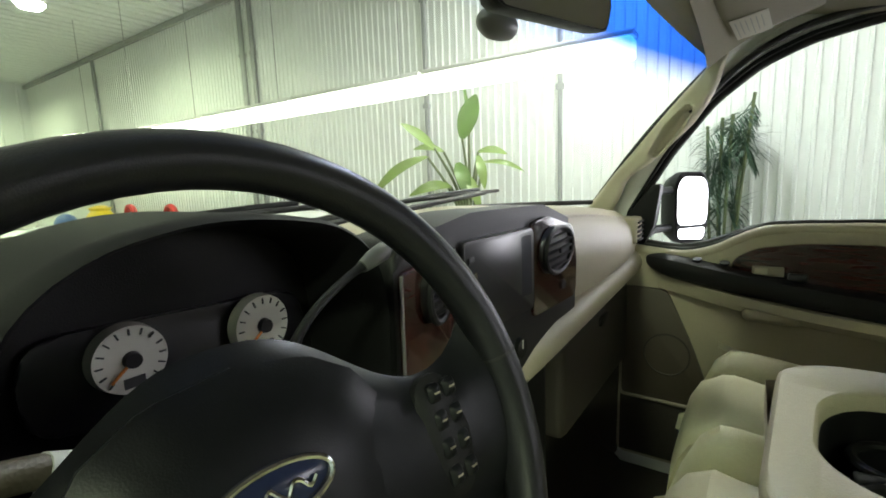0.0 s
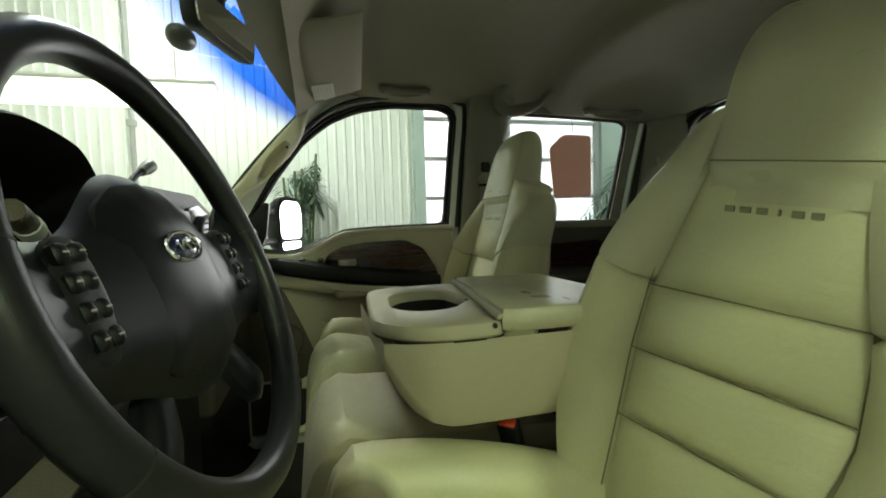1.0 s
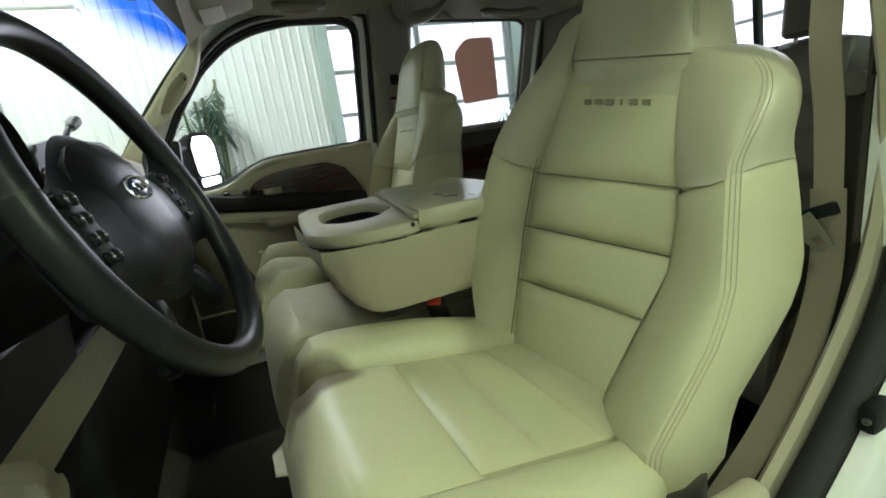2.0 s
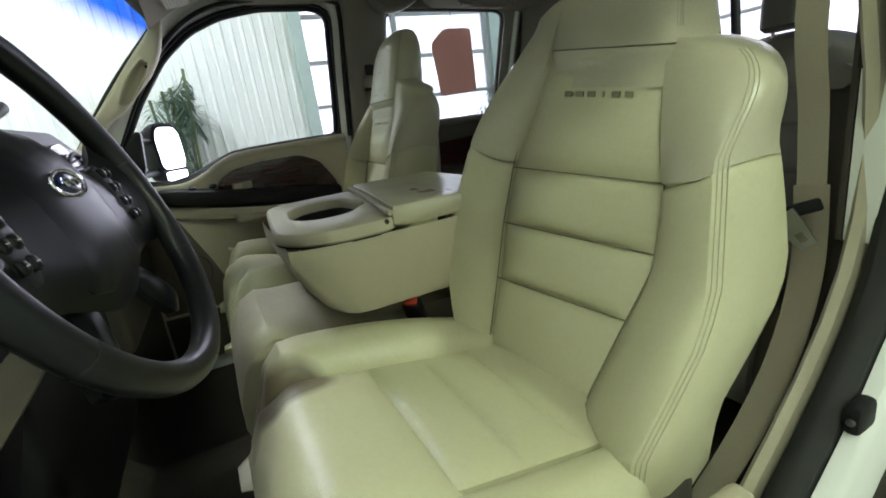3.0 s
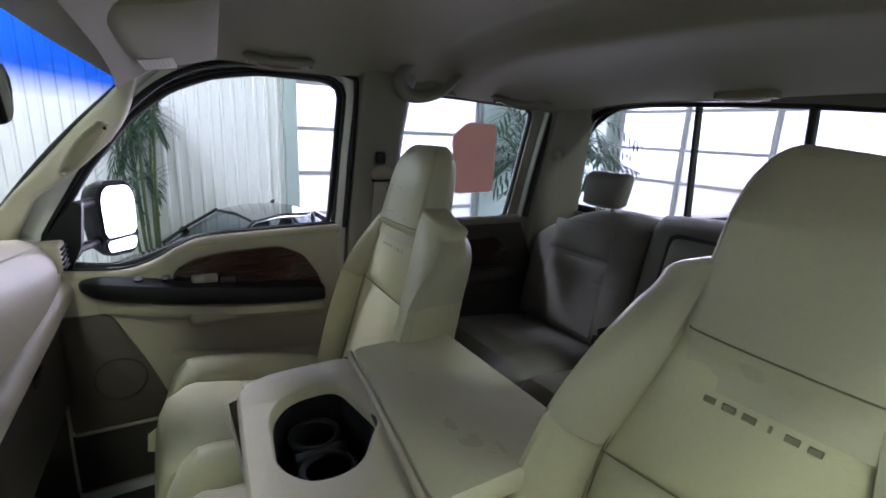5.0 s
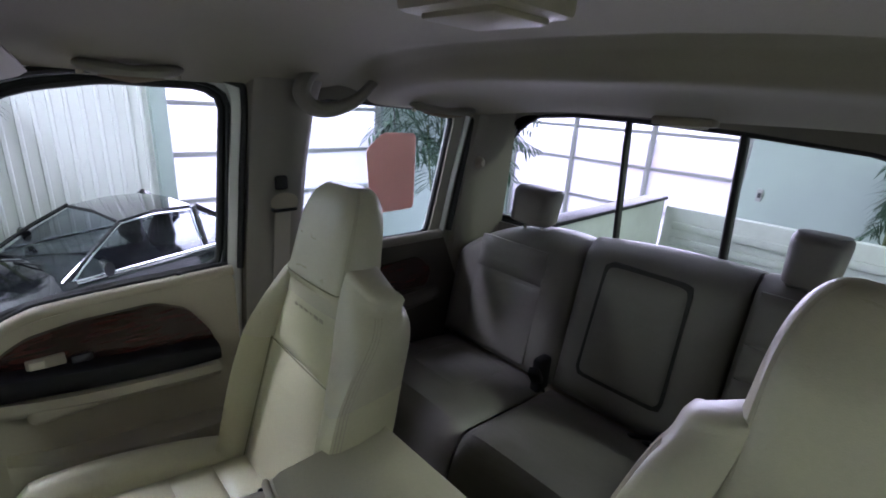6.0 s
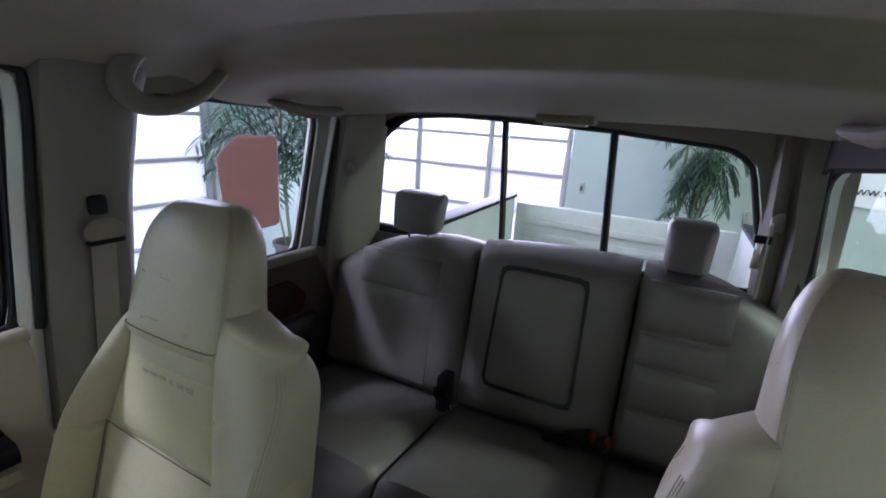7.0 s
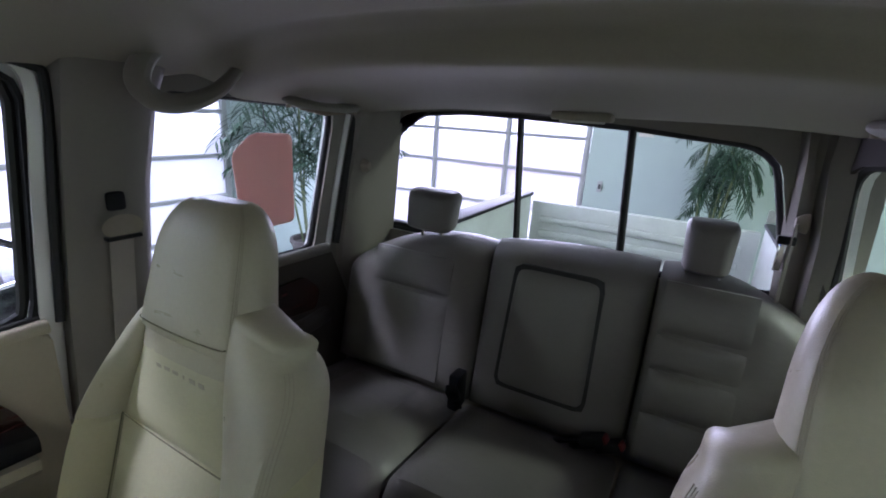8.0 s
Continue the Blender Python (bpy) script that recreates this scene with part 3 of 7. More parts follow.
def cab_floor():
    bm = bmesh.new()
    rows = []
    for y in (-1.30, -0.9, -0.62, -0.55, 0.2, 0.55, 0.72, 0.86):
        row = []
        for i in range(25):
            x = XD + 0.02 + (XP - XD - 0.0) * i / 24
            hump = 0.16 * max(0, 1 - (abs(x) / 0.22) ** 2) if y > -0.6 else 0.08 * max(0, 1 - (abs(x) / 0.2) ** 2)
            toe = max(0, y - 0.55) * 1.0
            row.append((x, y, hump + toe))
        rows.append(row)
    loft(rows, False, bm, closed=False)
    low = [[(x, y, -0.06) for x, y, z in r] for r in rows]
    loft(low, False, bm, closed=False)
    return bm


solo("floor", cab_floor(), "carpet", "dark worn carpet on the cab floor", "floor", "structure")


def headliner_z(x, y):
    c = (XD + XP) / 2
    s = abs(x - c) / 0.8
    z = 1.352 - 0.085 * s ** 3.2
    if y < -0.50:
        k = min(1, (-0.50 - y) / 0.70)
        z -= 0.10 * k * k * (3 - 2 * k) * (1 - 0.35 * s * s)
    r = y + 0.50 + 0.16 * s * s      # bowed step across the roof, with a hollow before it
    z += 0.012 * math.exp(-((r - 0.075) / 0.045) ** 2)
    z -= 0.042 * (1 - 0.4 * s * s) * (0.5 - 0.5 * math.tanh((r + 0.012) / 0.016)) * math.exp(-(min(0.0, r + 0.03) / 0.22) ** 2)
    if y > 0.14:
        z -= 0.125 * min(1, (y - 0.14) / 0.20) ** 1.6
    return z


def headliner():
    bm = bmesh.new()
    ys = [-1.235 + i * 1.575 / 190 for i in range(191)]
    top, low = [], []
    for y in ys:
        x0 = xd(y) + 0.02 + max(0, y - 0.1) * 0.15
        x1 = xp(y) - 0.02 - max(0, y - 0.05) * 0.42
        low.append([(x0 + (x1 - x0) * i / 28, y, headliner_z(x0 + (x1 - x0) * i / 28, y)) for i in range(29)])
        top.append([(x, yy, z + 0.03) for x, yy, z in low[-1]])
    loft(low, False, bm, closed=False)
    loft(top, False, bm, closed=False)
    return bm


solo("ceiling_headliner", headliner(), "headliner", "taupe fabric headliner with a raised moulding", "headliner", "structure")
truck = thing("truck_body", (0.05, 0, GROUND), "white painted pickup truck body with dusty panels", "truck")


def roof_z(x, y):
    q = abs(x - (XD + XP) / 2) / 0.85
    return 1.436 - 0.125 * q ** 3.4 - 0.03 * max(0.0, -0.7 - y) ** 1.5 - 0.20 * max(0.0, (y - 0.06) / 0.30) ** 1.8


roof = bmesh.new()
for dz in (0.0, 0.018):
    loft([[(XD - 0.045 + (XP - XD + 0.095) * k / 24, y, roof_z(XD - 0.045 + (XP - XD + 0.095) * k / 24, y) + dz) for k in range(25)] for y in (-1.30, -1.1, -0.9, -0.7, -0.5, -0.3, -0.1, 0.06, 0.16, 0.24, 0.30, 0.345)], False, roof, closed=False)
part("roof", roof, "paint", truck)

# passenger side shell with two window openings
OUT_F = resample([(-0.33, 0.55), (-0.33, 1.305), (0.16, 1.305), (0.30, 1.235), (0.47, 1.075), (0.64, 0.86), (0.64, 0.55)], 72)
OUT_R = resample([(-1.245, 0.55), (-1.245, 1.295), (-0.335, 1.305), (-0.335, 0.55)], 72)


def near_start(outer, inner):
    k = min(range(len(inner)), key=lambda i: (inner[i] - outer[0]).length)
    same = inner[k:] + inner[:k]
    flip = [same[0]] + same[:0:-1]
    cost = lambda a: sum((p - q).length for p, q in zip(outer, a))
    return same if cost(same) <= cost(flip) else flip


def side_shell(out, hole, x_of, t0, t1):
    return ring_plate(out, near_start(out, hole), "x", lambda p: x_of(p[0]) + t0, lambda p: x_of(p[0]) + t1)


part("side_panel", side_shell(OUT_F, grow(PW_L, 0.018), xp, 0.0, 0.045), "paint", truck)
part("side_panel", side_shell(OUT_R, grow(RW_L, 0.018), xp, 0.0, 0.045), "paint", truck)
part("rocker_panel", box(XP - 0.02, XP + 0.05, -1.30, 0.86, -0.22, 0.548, 0.01), "paint", truck)
# driver's side: rear door shell, sill and pillars round the open doorway
RWD = [(-1.13, 0.800), (-1.195, 1.145), (-1.165, 1.180), (-0.63, 1.225), (-0.595, 1.205), (-0.555, 0.830), (-0.58, 0.805)]
OUT_RD = resample([(-1.245, 0.55), (-1.245, 1.295), (-0.515, 1.305), (-0.515, 0.55)], 72)
RWD_L = resample(rounded(RWD, 0.025), 72)
part("side_panel", side_shell(OUT_RD, grow(RWD_L, 0.018), xd, 0.0, -0.045), "paint", truck)
part("rocker_panel", box(XD - 0.05, XD + 0.02, -0.36, 0.86, -0.24, -0.005, 0.02), "paint", truck)
part("rear_door_skin", loft([[(xd(y) - 0.045, y, -0.24), (xd(y) - 0.002, y, -0.24), (xd(y) - 0.002, y, 0.548), (xd(y) - 0.045, y, 0.548)] for y in (-1.30, -0.9, -0.535)]), "paint", truck)
part("header_panel", loft([[(x, y, z) for x, z in ((XD - 0.03, 1.255), (XD + 0.05, 1.255), (XD + 0.05, 1.335), (XD - 0.03, 1.335))] for y in (-0.34, 0.10, 0.24)]), "paint", truck)
# rear cab wall round the back window
BW = [(0.800, 0.822), (0.722, 1.110), (0.690, 1.190), (0.630, 1.228), (0.44, 1.242), (0.26, 1.238), (-0.06, 1.226), (-0.34, 1.205), (-0.395, 1.170), (-0.425, 1.06), (-0.478, 0.845)]
BW_L = resample(rounded(BW, 0.025), 96)
YW = -1.235
BW_OUT = resample([(0.87, 0.30), (0.83, 1.30), (-0.60, 1.30), (-0.64, 0.30)], 96)
part("rear_cab_wall", ring_plate(BW_OUT, near_start(BW_OUT, grow(BW_L, 0.02)), "y", YW + 0.005, YW - 0.05), "paint", truck)
part("rear_trim", ring_plate(BW_OUT, near_start(BW_OUT, grow(BW_L, 0.012)), "y", YW + 0.016, YW + 0.007), "pillar", truck, "taupe trim round the back window")
part("lower_cab_wall", box(-0.68, 0.86, YW - 0.05, YW, -0.2, 0.30), "paint", truck)
part("firewall", box(XD, XP, 0.86, 0.90, -0.2, 0.84), "black", truck)
hood = bmesh.new()
for dz in (0.0, -0.03):
    loft([[(x, y, 0.84 + dz - 0.03 * (y - 0.9) - 0.10 * abs(x - 0.06) ** 3 + (0.03 if abs(x - 0.06) < 0.35 and y > 1.0 else 0)) for x in
          [0.06 + k * 0.08 for k in range(-11, 12)]] for y in (0.93, 1.0, 1.2, 1.6, 2.1)], False, hood, closed=False)
part("hood", hood, "paint", truck)
for sx, x0, x1 in ((-1, -0.84, -0.79), (1, 0.91, 0.96)):
    part("fender", plate(rounded([(0.86, -0.22), (1.02, -0.22), (1.06, 0.05), (1.25, 0.20), (1.50, 0.20), (1.69, 0.05), (1.73, -0.22), (2.10, -0.22), (2.10, 0.74), (0.86, 0.81)], 0.03), "x", x0, x1, 0.01, 2), "paint", truck)
part("grille_panel", box(-0.80, 0.92, 2.08, 2.14, -0.20, 0.72, 0.02, 2), "black", truck)
for wx, wy in ((-0.72, 1.375), (0.84, 1.375), (-0.70, -2.35), (0.88, -2.35)):
    o = math.copysign(0.13, wx)
    wh = part("wheel", tube([(wx - o, wy, GROUND + 0.40), (wx - o * 0.8, wy, GROUND + 0.40), (wx + o * 0.8, wy, GROUND + 0.40), (wx + o, wy, GROUND + 0.40)], [0.36, 0.40, 0.40, 0.36], 32), "rubber", truck)
    part("rim", tube([(wx + o * 0.5, wy, GROUND + 0.40), (wx + o * 1.02, wy, GROUND + 0.40)], [0.24, 0.21], 24), "steel", wh)
part("cowl", box(XD + 0.02, XP, 0.80, 0.95, 0.80, 0.838, 0.01), "black", truck)

# truck bed behind the cab
BED0, BED1 = -3.35, -1.36
part("bed_floor", ribbed("z", -0.02, BED0, BED1, -0.68, 0.86, 0.5, 0.02, 0.04, 0.05), "bedliner", truck, smooth=False)
for bx0, bx1 in ((0.86, 0.96), (-0.78, -0.68)):
    part("bed_side", box(bx0, bx1, BED0, BED1, -0.25, 0.66, 0.015), "bedliner", truck)
    part("bed_rail_cap", box(bx0 - 0.015, bx1 + 0.01, BED0, BED1, 0.662, 0.69, 0.01), "black", truck, "black rail cap")
part("bed_front", box(-0.68, 0.86, BED1 - 0.04, BED1, -0.05, 0.62, 0.01), "bedliner", truck)
tg = part("tailgate", box(-0.67, 0.85, BED0 - 0.06, BED0, -0.05, 0.62, 0.01), "bedliner", truck)
for z in (0.02, 0.13, 0.24, 0.35, 0.46):
    part("tailgate_rib", box(-0.58, 0.78, BED0 + 0.001, BED0 + 0.018, z, z + 0.055, 0.012), "bedliner", tg)

# ---- seats ----
def seat_front(name, cx, out, label, stained, dz=0.0, wide=1.0):
    """One front bucket. cx: its middle; out: +1 or -1 towards its door; dz: height of its back."""
    s = thing(name, (cx, 0.0, 0.0), label, "seat", "front seats")

    def P(a, y, z):
        # the driver's back is turned a little to the door and sags on its outer side
        k = min(1.0, max(0.0, (z - 0.42) / 0.20)) * (a + 0.13) / 0.26 if stained else 0.0
        h = 0.018 * min(1.0, max(0.0, (z - 0.78) / 0.14)) if stained else 0.0
        return (cx + out * a * wide, y - 0.070 * k - h, z + dz - 0.036 * k)
    # backrest plane: from the bight up to the headrest, leaning back

    def yb(z):
        return -0.115 - (z - 0.40) * 0.30 if z < 0.72 else -0.211 - (z - 0.72) * 0.26
    zs = [0.392, 0.534, 0.636, 0.736, 0.932]
    half = [0.128, 0.132, 0.136, 0.132, 0.100]
    names = ["back_pleat", "back_pleat", "back_pleat", "back_panel"]
    if not stained:
        zs, half, names = [zs[0], zs[3], zs[4]], [half[0], half[3], half[4]], ["back_insert", "back_panel"]
    for i in range(len(names)):
        z0, z1 = zs[i], zs[i + 1]
        last = i == len(names) - 1
        r0, r1 = (0.008 if 0 < i else 0), (0.0 if last else 0.008)
        part(names[i], puff(quad(P(-half[i], yb(z0), z0), P(half[i], yb(z0), z0 + r0), P(half[i + 1], yb(z1), z1 + r1), P(-half[i + 1], yb(z1), z1)),
                            14, 10, 0.011 if last else (0.010 if stained else 0.007), 0.05, (0, 1, 0.28), edge=0.007), "leather", s)
    def seam_at(a, z):
        return Vector(P(a, yb(z) + (0.0006 if stained else -0.0004), z))
    for k in range(1, len(zs) - 1):
        h = half[k] - 0.001
        rise = 0.008 if k < len(zs) - 1 else 0.0
        part("seam", tube([seam_at(-h + 2 * h * q / 10, zs[k] + rise * q / 10) + Vector((0, 0.0012 * math.sin(math.pi * q / 10), 0)) for q in range(11)], 0.0013, 6), "seam", s, "dark sewn seam")
    for sd in (-1, 1):
        zz = [zs[0] + (zs[-1] - 0.040 - zs[0]) * q / 24 for q in range(25)]
        part("seam", tube([seam_at(sd * (float(np.interp(z, zs, half)) + 0.001), z) for z in zz], 0.0012, 6), "seam", s)
    # bolsters: a lower wing and an upper shoulder on either side, parted by a seam
    for sd in (-1, 1):
        def B(a, y, z):
            return P(sd * a, y, z)

        zcut, ztop = 0.740, (0.990 if stained else 0.960) if sd < 0 else 0.940

        def bolster_ring(z, tuck=0.0):
            t = (z - 0.36) / 0.545
            inner = 0.126 + 0.012 * math.sin(math.pi * min(1, max(0, t * 1.1))) - 0.038 * max(0, (z - 0.72) / 0.21)
            inboard = sd < 0
            e = min(1.0, max(0.0, (z - 0.74) / (ztop - 0.74)))
            outer = 0.158 + 0.076 * math.sin(math.pi * 0.5 * min(1, max(0, t) / 0.50)) - 0.014 * max(0, (z - 0.66) / 0.19)
            if stained and sd > 0:
                outer = max(outer, float(np.interp(z, (0.30, 0.42, 0.56, 0.66, 0.76), (0.250, 0.268, 0.266, 0.250, 0.232))))
            elif inboard and stained:
                outer -= 0.016 * min(1.0, max(0.0, (z - 0.55) / 0.20))
            outer += (-0.018 - 0.008 * e if sd < 0 else 0.0) if stained else (0.022 if sd < 0 else -0.052 * min(1.0, max(0.0, t) / 0.4) - 0.034 * min(1.0, max(0.0, (z - 0.40) / 0.12)))
            root = inner + 0.055 if inboard else 0.112
            shut = (1 - e ** 6.0) ** 0.55
            outer = root + (outer - root) * (max(0.62, shut) if inboard else shut)
            fwd = 0.062 * math.sin(math.pi * min(1, 0.16 + max(0, t) * 0.74)) ** 0.8 * (1 - 0.62 * e ** 3)
            if inboard and stained:
                fwd *= 1 - 0.35 * min(1.0, max(0.0, (z - 0.50) / 0.25))
            deep = 1.0 + (0.55 * min(1.0, max(0.0, (0.80 - z) / 0.2)) if stained and sd > 0 else 0.0)
            slope = 0.040 * e ** 2 if inboard else 0.0
            inner, outer = inner + tuck, max(inner + tuck + 0.010, outer - tuck)
            y0 = yb(max(z, 0.40)) - tuck
            d = 1 - 0.30 * e ** 6
            w = outer - inner
            back = 0.020 * e ** 5
            prof = ((0.0, -0.014, 0.0, 0.2), (0.06, 0.006, 0.15, 0.2), (0.25, 0.012, 0.45, 0.3), (0.50, 0.014, 0.75, 0.5), (0.78, 0.013, 0.97, 0.7), (0.91, 0.006, 1.0, 0.9), (0.975, -0.008, 0.90, 1.0),
                    (1.0, -0.028, 0.65, 1.0), (0.97, -0.056, 0.30, 0.6))
            return [B(inner + w * q, y0 + a * (deep if a < -0.02 else 1.0) + fwd * g - back * k, z + slope * (0.4 - q)) for q, a, g, k in prof] + [
                B(inner + w * 0.84, y0 - 0.088 * d * deep, z - 0.44 * slope), B(inner, y0 - 0.110 * d * deep, z + 0.4 * slope)]
        z0 = 0.315 if stained and sd > 0 else 0.37
        low = [bolster_ring(z0 - 0.018, 0.022)] + [bolster_ring(z0 + (zcut - 0.006 - z0) * k / 12) for k in range(13)] + [bolster_ring(zcut - 0.001, 0.006)]
        # the seam climbs outwards
        rise = [0.0, 0.003, 0.010, 0.020, 0.030, 0.040, 0.048, 0.052, 0.050, 0.040, 0.0]
        for k, r in enumerate(low):
            f = max(0, (k - 6) / 8) ** 1.5
            low[k] = [Vector(p) + Vector((0, 0, rise[i] * f)) for i, p in enumerate(r)]
        part("side_bolster", loft(low), "leather", s)
        up = [bolster_ring(zcut, 0.006)] + [bolster_ring(zcut + 0.006 + (ztop - zcut - 0.006) * math.sin(math.pi / 2 * k / 17)) for k in range(18)]
        for k, r in enumerate(up):
            f = max(0, 1 - k / 10) ** 1.3
            up[k] = [Vector(p) + Vector((0, 0, rise[i] * f)) for i, p in enumerate(r)]
        if sd < 0:
            # rounded top of the shoulder towards the middle of the cab
            c0 = sum((Vector(p) for p in up[-1]), Vector()) / len(up[-1])
            last = [Vector(p) for p in up[-1]]
            for q, h in ((0.95, 0.0055), (0.84, 0.0105), (0.65, 0.0145), (0.35, 0.0170)):
                up.append([c0 + (p - c0) * q + Vector((0, 0, h)) for p in last])
        part("shoulder_bolster", loft(up), "leather_side", s)
        # double stitched seam along the outer corner
        for i0, e in ((5, 0.30), (5, 0.62), (5, 0.94)):
            path = [Vector(r[i0]).lerp(Vector(r[i0 + 1]), e) + Vector((0, 0.0004, 0)) for r in low[1:-1] + up[1:14]]
            part("stitching", tube(path, 0.0009, 5), "stitch", s, "raised double stitching")
    # back shell behind the padding
    sh = []
    for k in range(11):
        t = k / 10
        z = 0.30 + t * 0.62
        w = 0.160 + 0.035 * math.sin(math.pi * t) - 0.075 * t ** 4
        y = yb(max(z, 0.4))
        sh.append([P(a, y + dy, z) for a, dy in ((-w, -0.05), (w, -0.05), (w, -0.12), (w * 0.8, -0.155 + 0.03 * t ** 4), (-w * 0.8, -0.155 + 0.03 * t ** 4), (-w, -0.12))])
    part("back_shell", loft(sh), "leather_side", s)
    # headrest, one piece with the back: a flat face with swept sides
    hr = []
    for k in range(40):
        t = -0.18 + 1.18 * math.sin(math.pi / 2 * k / 39)
        z = 0.918 + (0.245 if stained else 0.212) * t
        tt = max(0, t)
        wf = 0.101 - 0.022 * tt ** 0.9 if stained else 0.103 - 0.013 * tt ** 0.8
        lean = 0.014 - 0.022 * tt if stained else 0.0
        ws = wf + 0.010 + 0.012 * (1 - tt) ** 2
        ws += 0.006 * max(0.0, 1 - (t + 0.18) / 0.42) ** 2
        d = 0.104 - 0.026 * tt
        y = yb(z) + 0.0135 - (0.018 if stained else 0.004) * tt
        if t < 0:
            y -= 0.011
        elif t < 0.06:
            y -= 0.004 * (1 - t / 0.06)
        if t > 0.50:
            sq = math.sqrt(max(0.0, 1 - ((t - 0.50) / 0.50) ** 2.6))
            y -= d * 0.42 * (1 - sq)
            wf, ws, d = wf * (0.46 + 0.54 * sq), ws * (0.46 + 0.54 * sq), d * (0.25 + 0.75 * sq)
        hr.append([P(a + lean, y + b, z) for a, b in ((-ws, -d * 0.60), (-ws * 0.99, -d * 0.36), (-(wf * 0.45 + ws * 0.55), -d * 0.15), (-wf * 0.985, -0.002), (-wf * 0.90, 0.004), (-wf * 0.5, 0.008), (0, 0.009),
                                               (wf * 0.5, 0.008), (wf * 0.90, 0.004), (wf * 0.985, -0.002), (wf * 0.45 + ws * 0.55, -d * 0.15), (ws * 0.99, -d * 0.36), (ws, -d * 0.60), (ws * 0.85, -d * 0.95), (0, -d * 1.05), (-ws * 0.85, -d * 0.95))])
    part("headrest", loft(hr), "leather_side", s)
    base = min(hr, key=lambda r: abs(r[6][2] - P(0, 0, 0.932)[2]))
    part("seam", tube(curve_pts([Vector(p) + Vector((0, 0.0004, 0)) for p in base[3:10]], 4), 0.0012, 6), "seam", s)
    for i0, i1 in ((3, 2), (9, 10)):
        for e in (0.10, 0.32, 0.50):
            part("stitching", tube([Vector(r[i0]).lerp(Vector(r[i1]), e) + Vector((0, 0.0004, 0)) for r in hr[7:36]], 0.0010, 5), "stitch", s)
    # row of six plain marks where the trim word is pressed in
    for i, (w, h) in enumerate(((0.013, 0.0085), (0.014, 0.009), (0.014, 0.009), (0.0035, 0.009), (0.014, 0.009), (0.013, 0.0085))):
        a = -0.050 + i * 0.0200 + 0.012
        bm = box(-w / 2, w / 2, -0.001, 0.0012 if stained else -0.0006, -h / 2, h / 2, 0.0005, 1)
        moved(bm, Matrix.Translation(P(-out * a, yb(0.864) + 0.0128, 0.864)) @ (Matrix.Rotation(radians(15), 4, "Z") @ Matrix.Rotation(radians(-7.5), 4, "Y") if stained else Matrix.Identity(4)))
        part("trim_mark", bm, "letter" if stained else "letter_faint", s)
    # cushion
    front = 0.345
    sw, ow, iw = (0.160, 0.255, 0.290) if stained else (0.148, 0.252, 0.252)
    mid = cx - 0.042 if stained else cx

    def P(a, y, z):
        return (mid + out * a, y, z)

    def zc(y):
        return (0.378 if stained else 0.395) + 0.070 * max(0.0, min(1.0, (y + 0.12) / 0.36)) - 0.10 * max(0.0, (y - 0.25) / 0.09) ** 2
    cuts = [-0.165, -0.055, 0.037, 0.132]
    for i in range(3):
        y0, y1 = cuts[i], cuts[i + 1]
        part("cushion_pleat", puff(quad(P(-sw, y0, zc(y0)), P(sw, y0, zc(y0)), P(sw, y1, zc(y1)), P(-sw, y1, zc(y1))), 14, 8, 0.007, 0.05, (0, 0, 1), edge=0.005), "leather", s)

    def nose(u, v):
        if v > 0.75:
            k = (v - 0.75) / 0.25
            return Vector(P((u - 0.5) * 2.06 * sw, 0.30 + 0.045 * math.sin(k * math.pi / 2), zc(0.29) - 0.11 * (1 - math.cos(k * math.pi / 2)) - 0.05 * k))
        yy = 0.132 + v / 0.75 * 0.168
        return Vector(P((u - 0.5) * 2.06 * sw, yy, zc(min(yy, 0.29))))
    part("cushion_nose", puff(nose, 14, 14, 0.012, 0.04, (0, 0.35, 1), edge=0.008, square=8), "leather_stained" if stained else "leather", s)
    for sd in (-1, 1):
        wing = []
        for k in range(17):
            t = k / 16
            y = -0.125 + t * (front + 0.125)
            up = (0.002 if stained and sd > 0 else 0.046) * math.sin(math.pi * min(1, 0.18 + 0.72 * t)) ** 0.8
            zz = zc(y) - (0.010 if stained and sd > 0 else 0.0)
            drop = 0.0
            if t > 0.82:
                drop = 0.085 * ((t - 0.82) / 0.18) ** 2
            i0 = sw - 0.002 if t < 0.9 else sw - 0.012
            o = (ow if sd > 0 else iw) - 0.03 * (1 - math.sin(math.pi * (0.15 + 0.55 * t))) - (0.07 if stained else 0.03) * max(0, (t - 0.82) / 0.18) ** 2
            if stained and sd > 0:
                o = min(o, 0.200 + max(0.0, y + 0.125) * 0.62)
            w = o - i0
            crown = [P(sd * aa, y, max(zq, 0.300 + j * 0.003)) for j, (aa, zq) in enumerate((
                (i0, zz - 0.012 - drop), (i0 + min(0.012, 0.14 * w), zz + 0.006 + up * 0.25 - drop), (i0 + min(0.045, 0.42 * w), zz + 0.008 + up * 0.85 - drop),
                (max(o - 0.030, i0 + 0.62 * w), zz + up * 0.9 - drop), (max(o - 0.006, i0 + 0.9 * w), zz - 0.022 + up * 0.4 - drop), (o, zz - 0.06 - drop)))]
            wing.append([Vector(p) for p in curve_pts([Vector(p) for p in crown], 4)] + [Vector(P(sd * (o - 0.012), y, 0.298)), Vector(P(sd * i0, y, 0.298))])
        for q in (0.92, 0.70):
            c0 = sum((Vector(p) for p in wing[0]), Vector()) / len(wing[0])
            wing.insert(0, [c0 + (Vector(p) - c0) * q + Vector((0, -0.016, -0.006)) for p in wing[0]])
        c0 = sum((Vector(p) for p in wing[-1]), Vector()) / len(wing[-1])
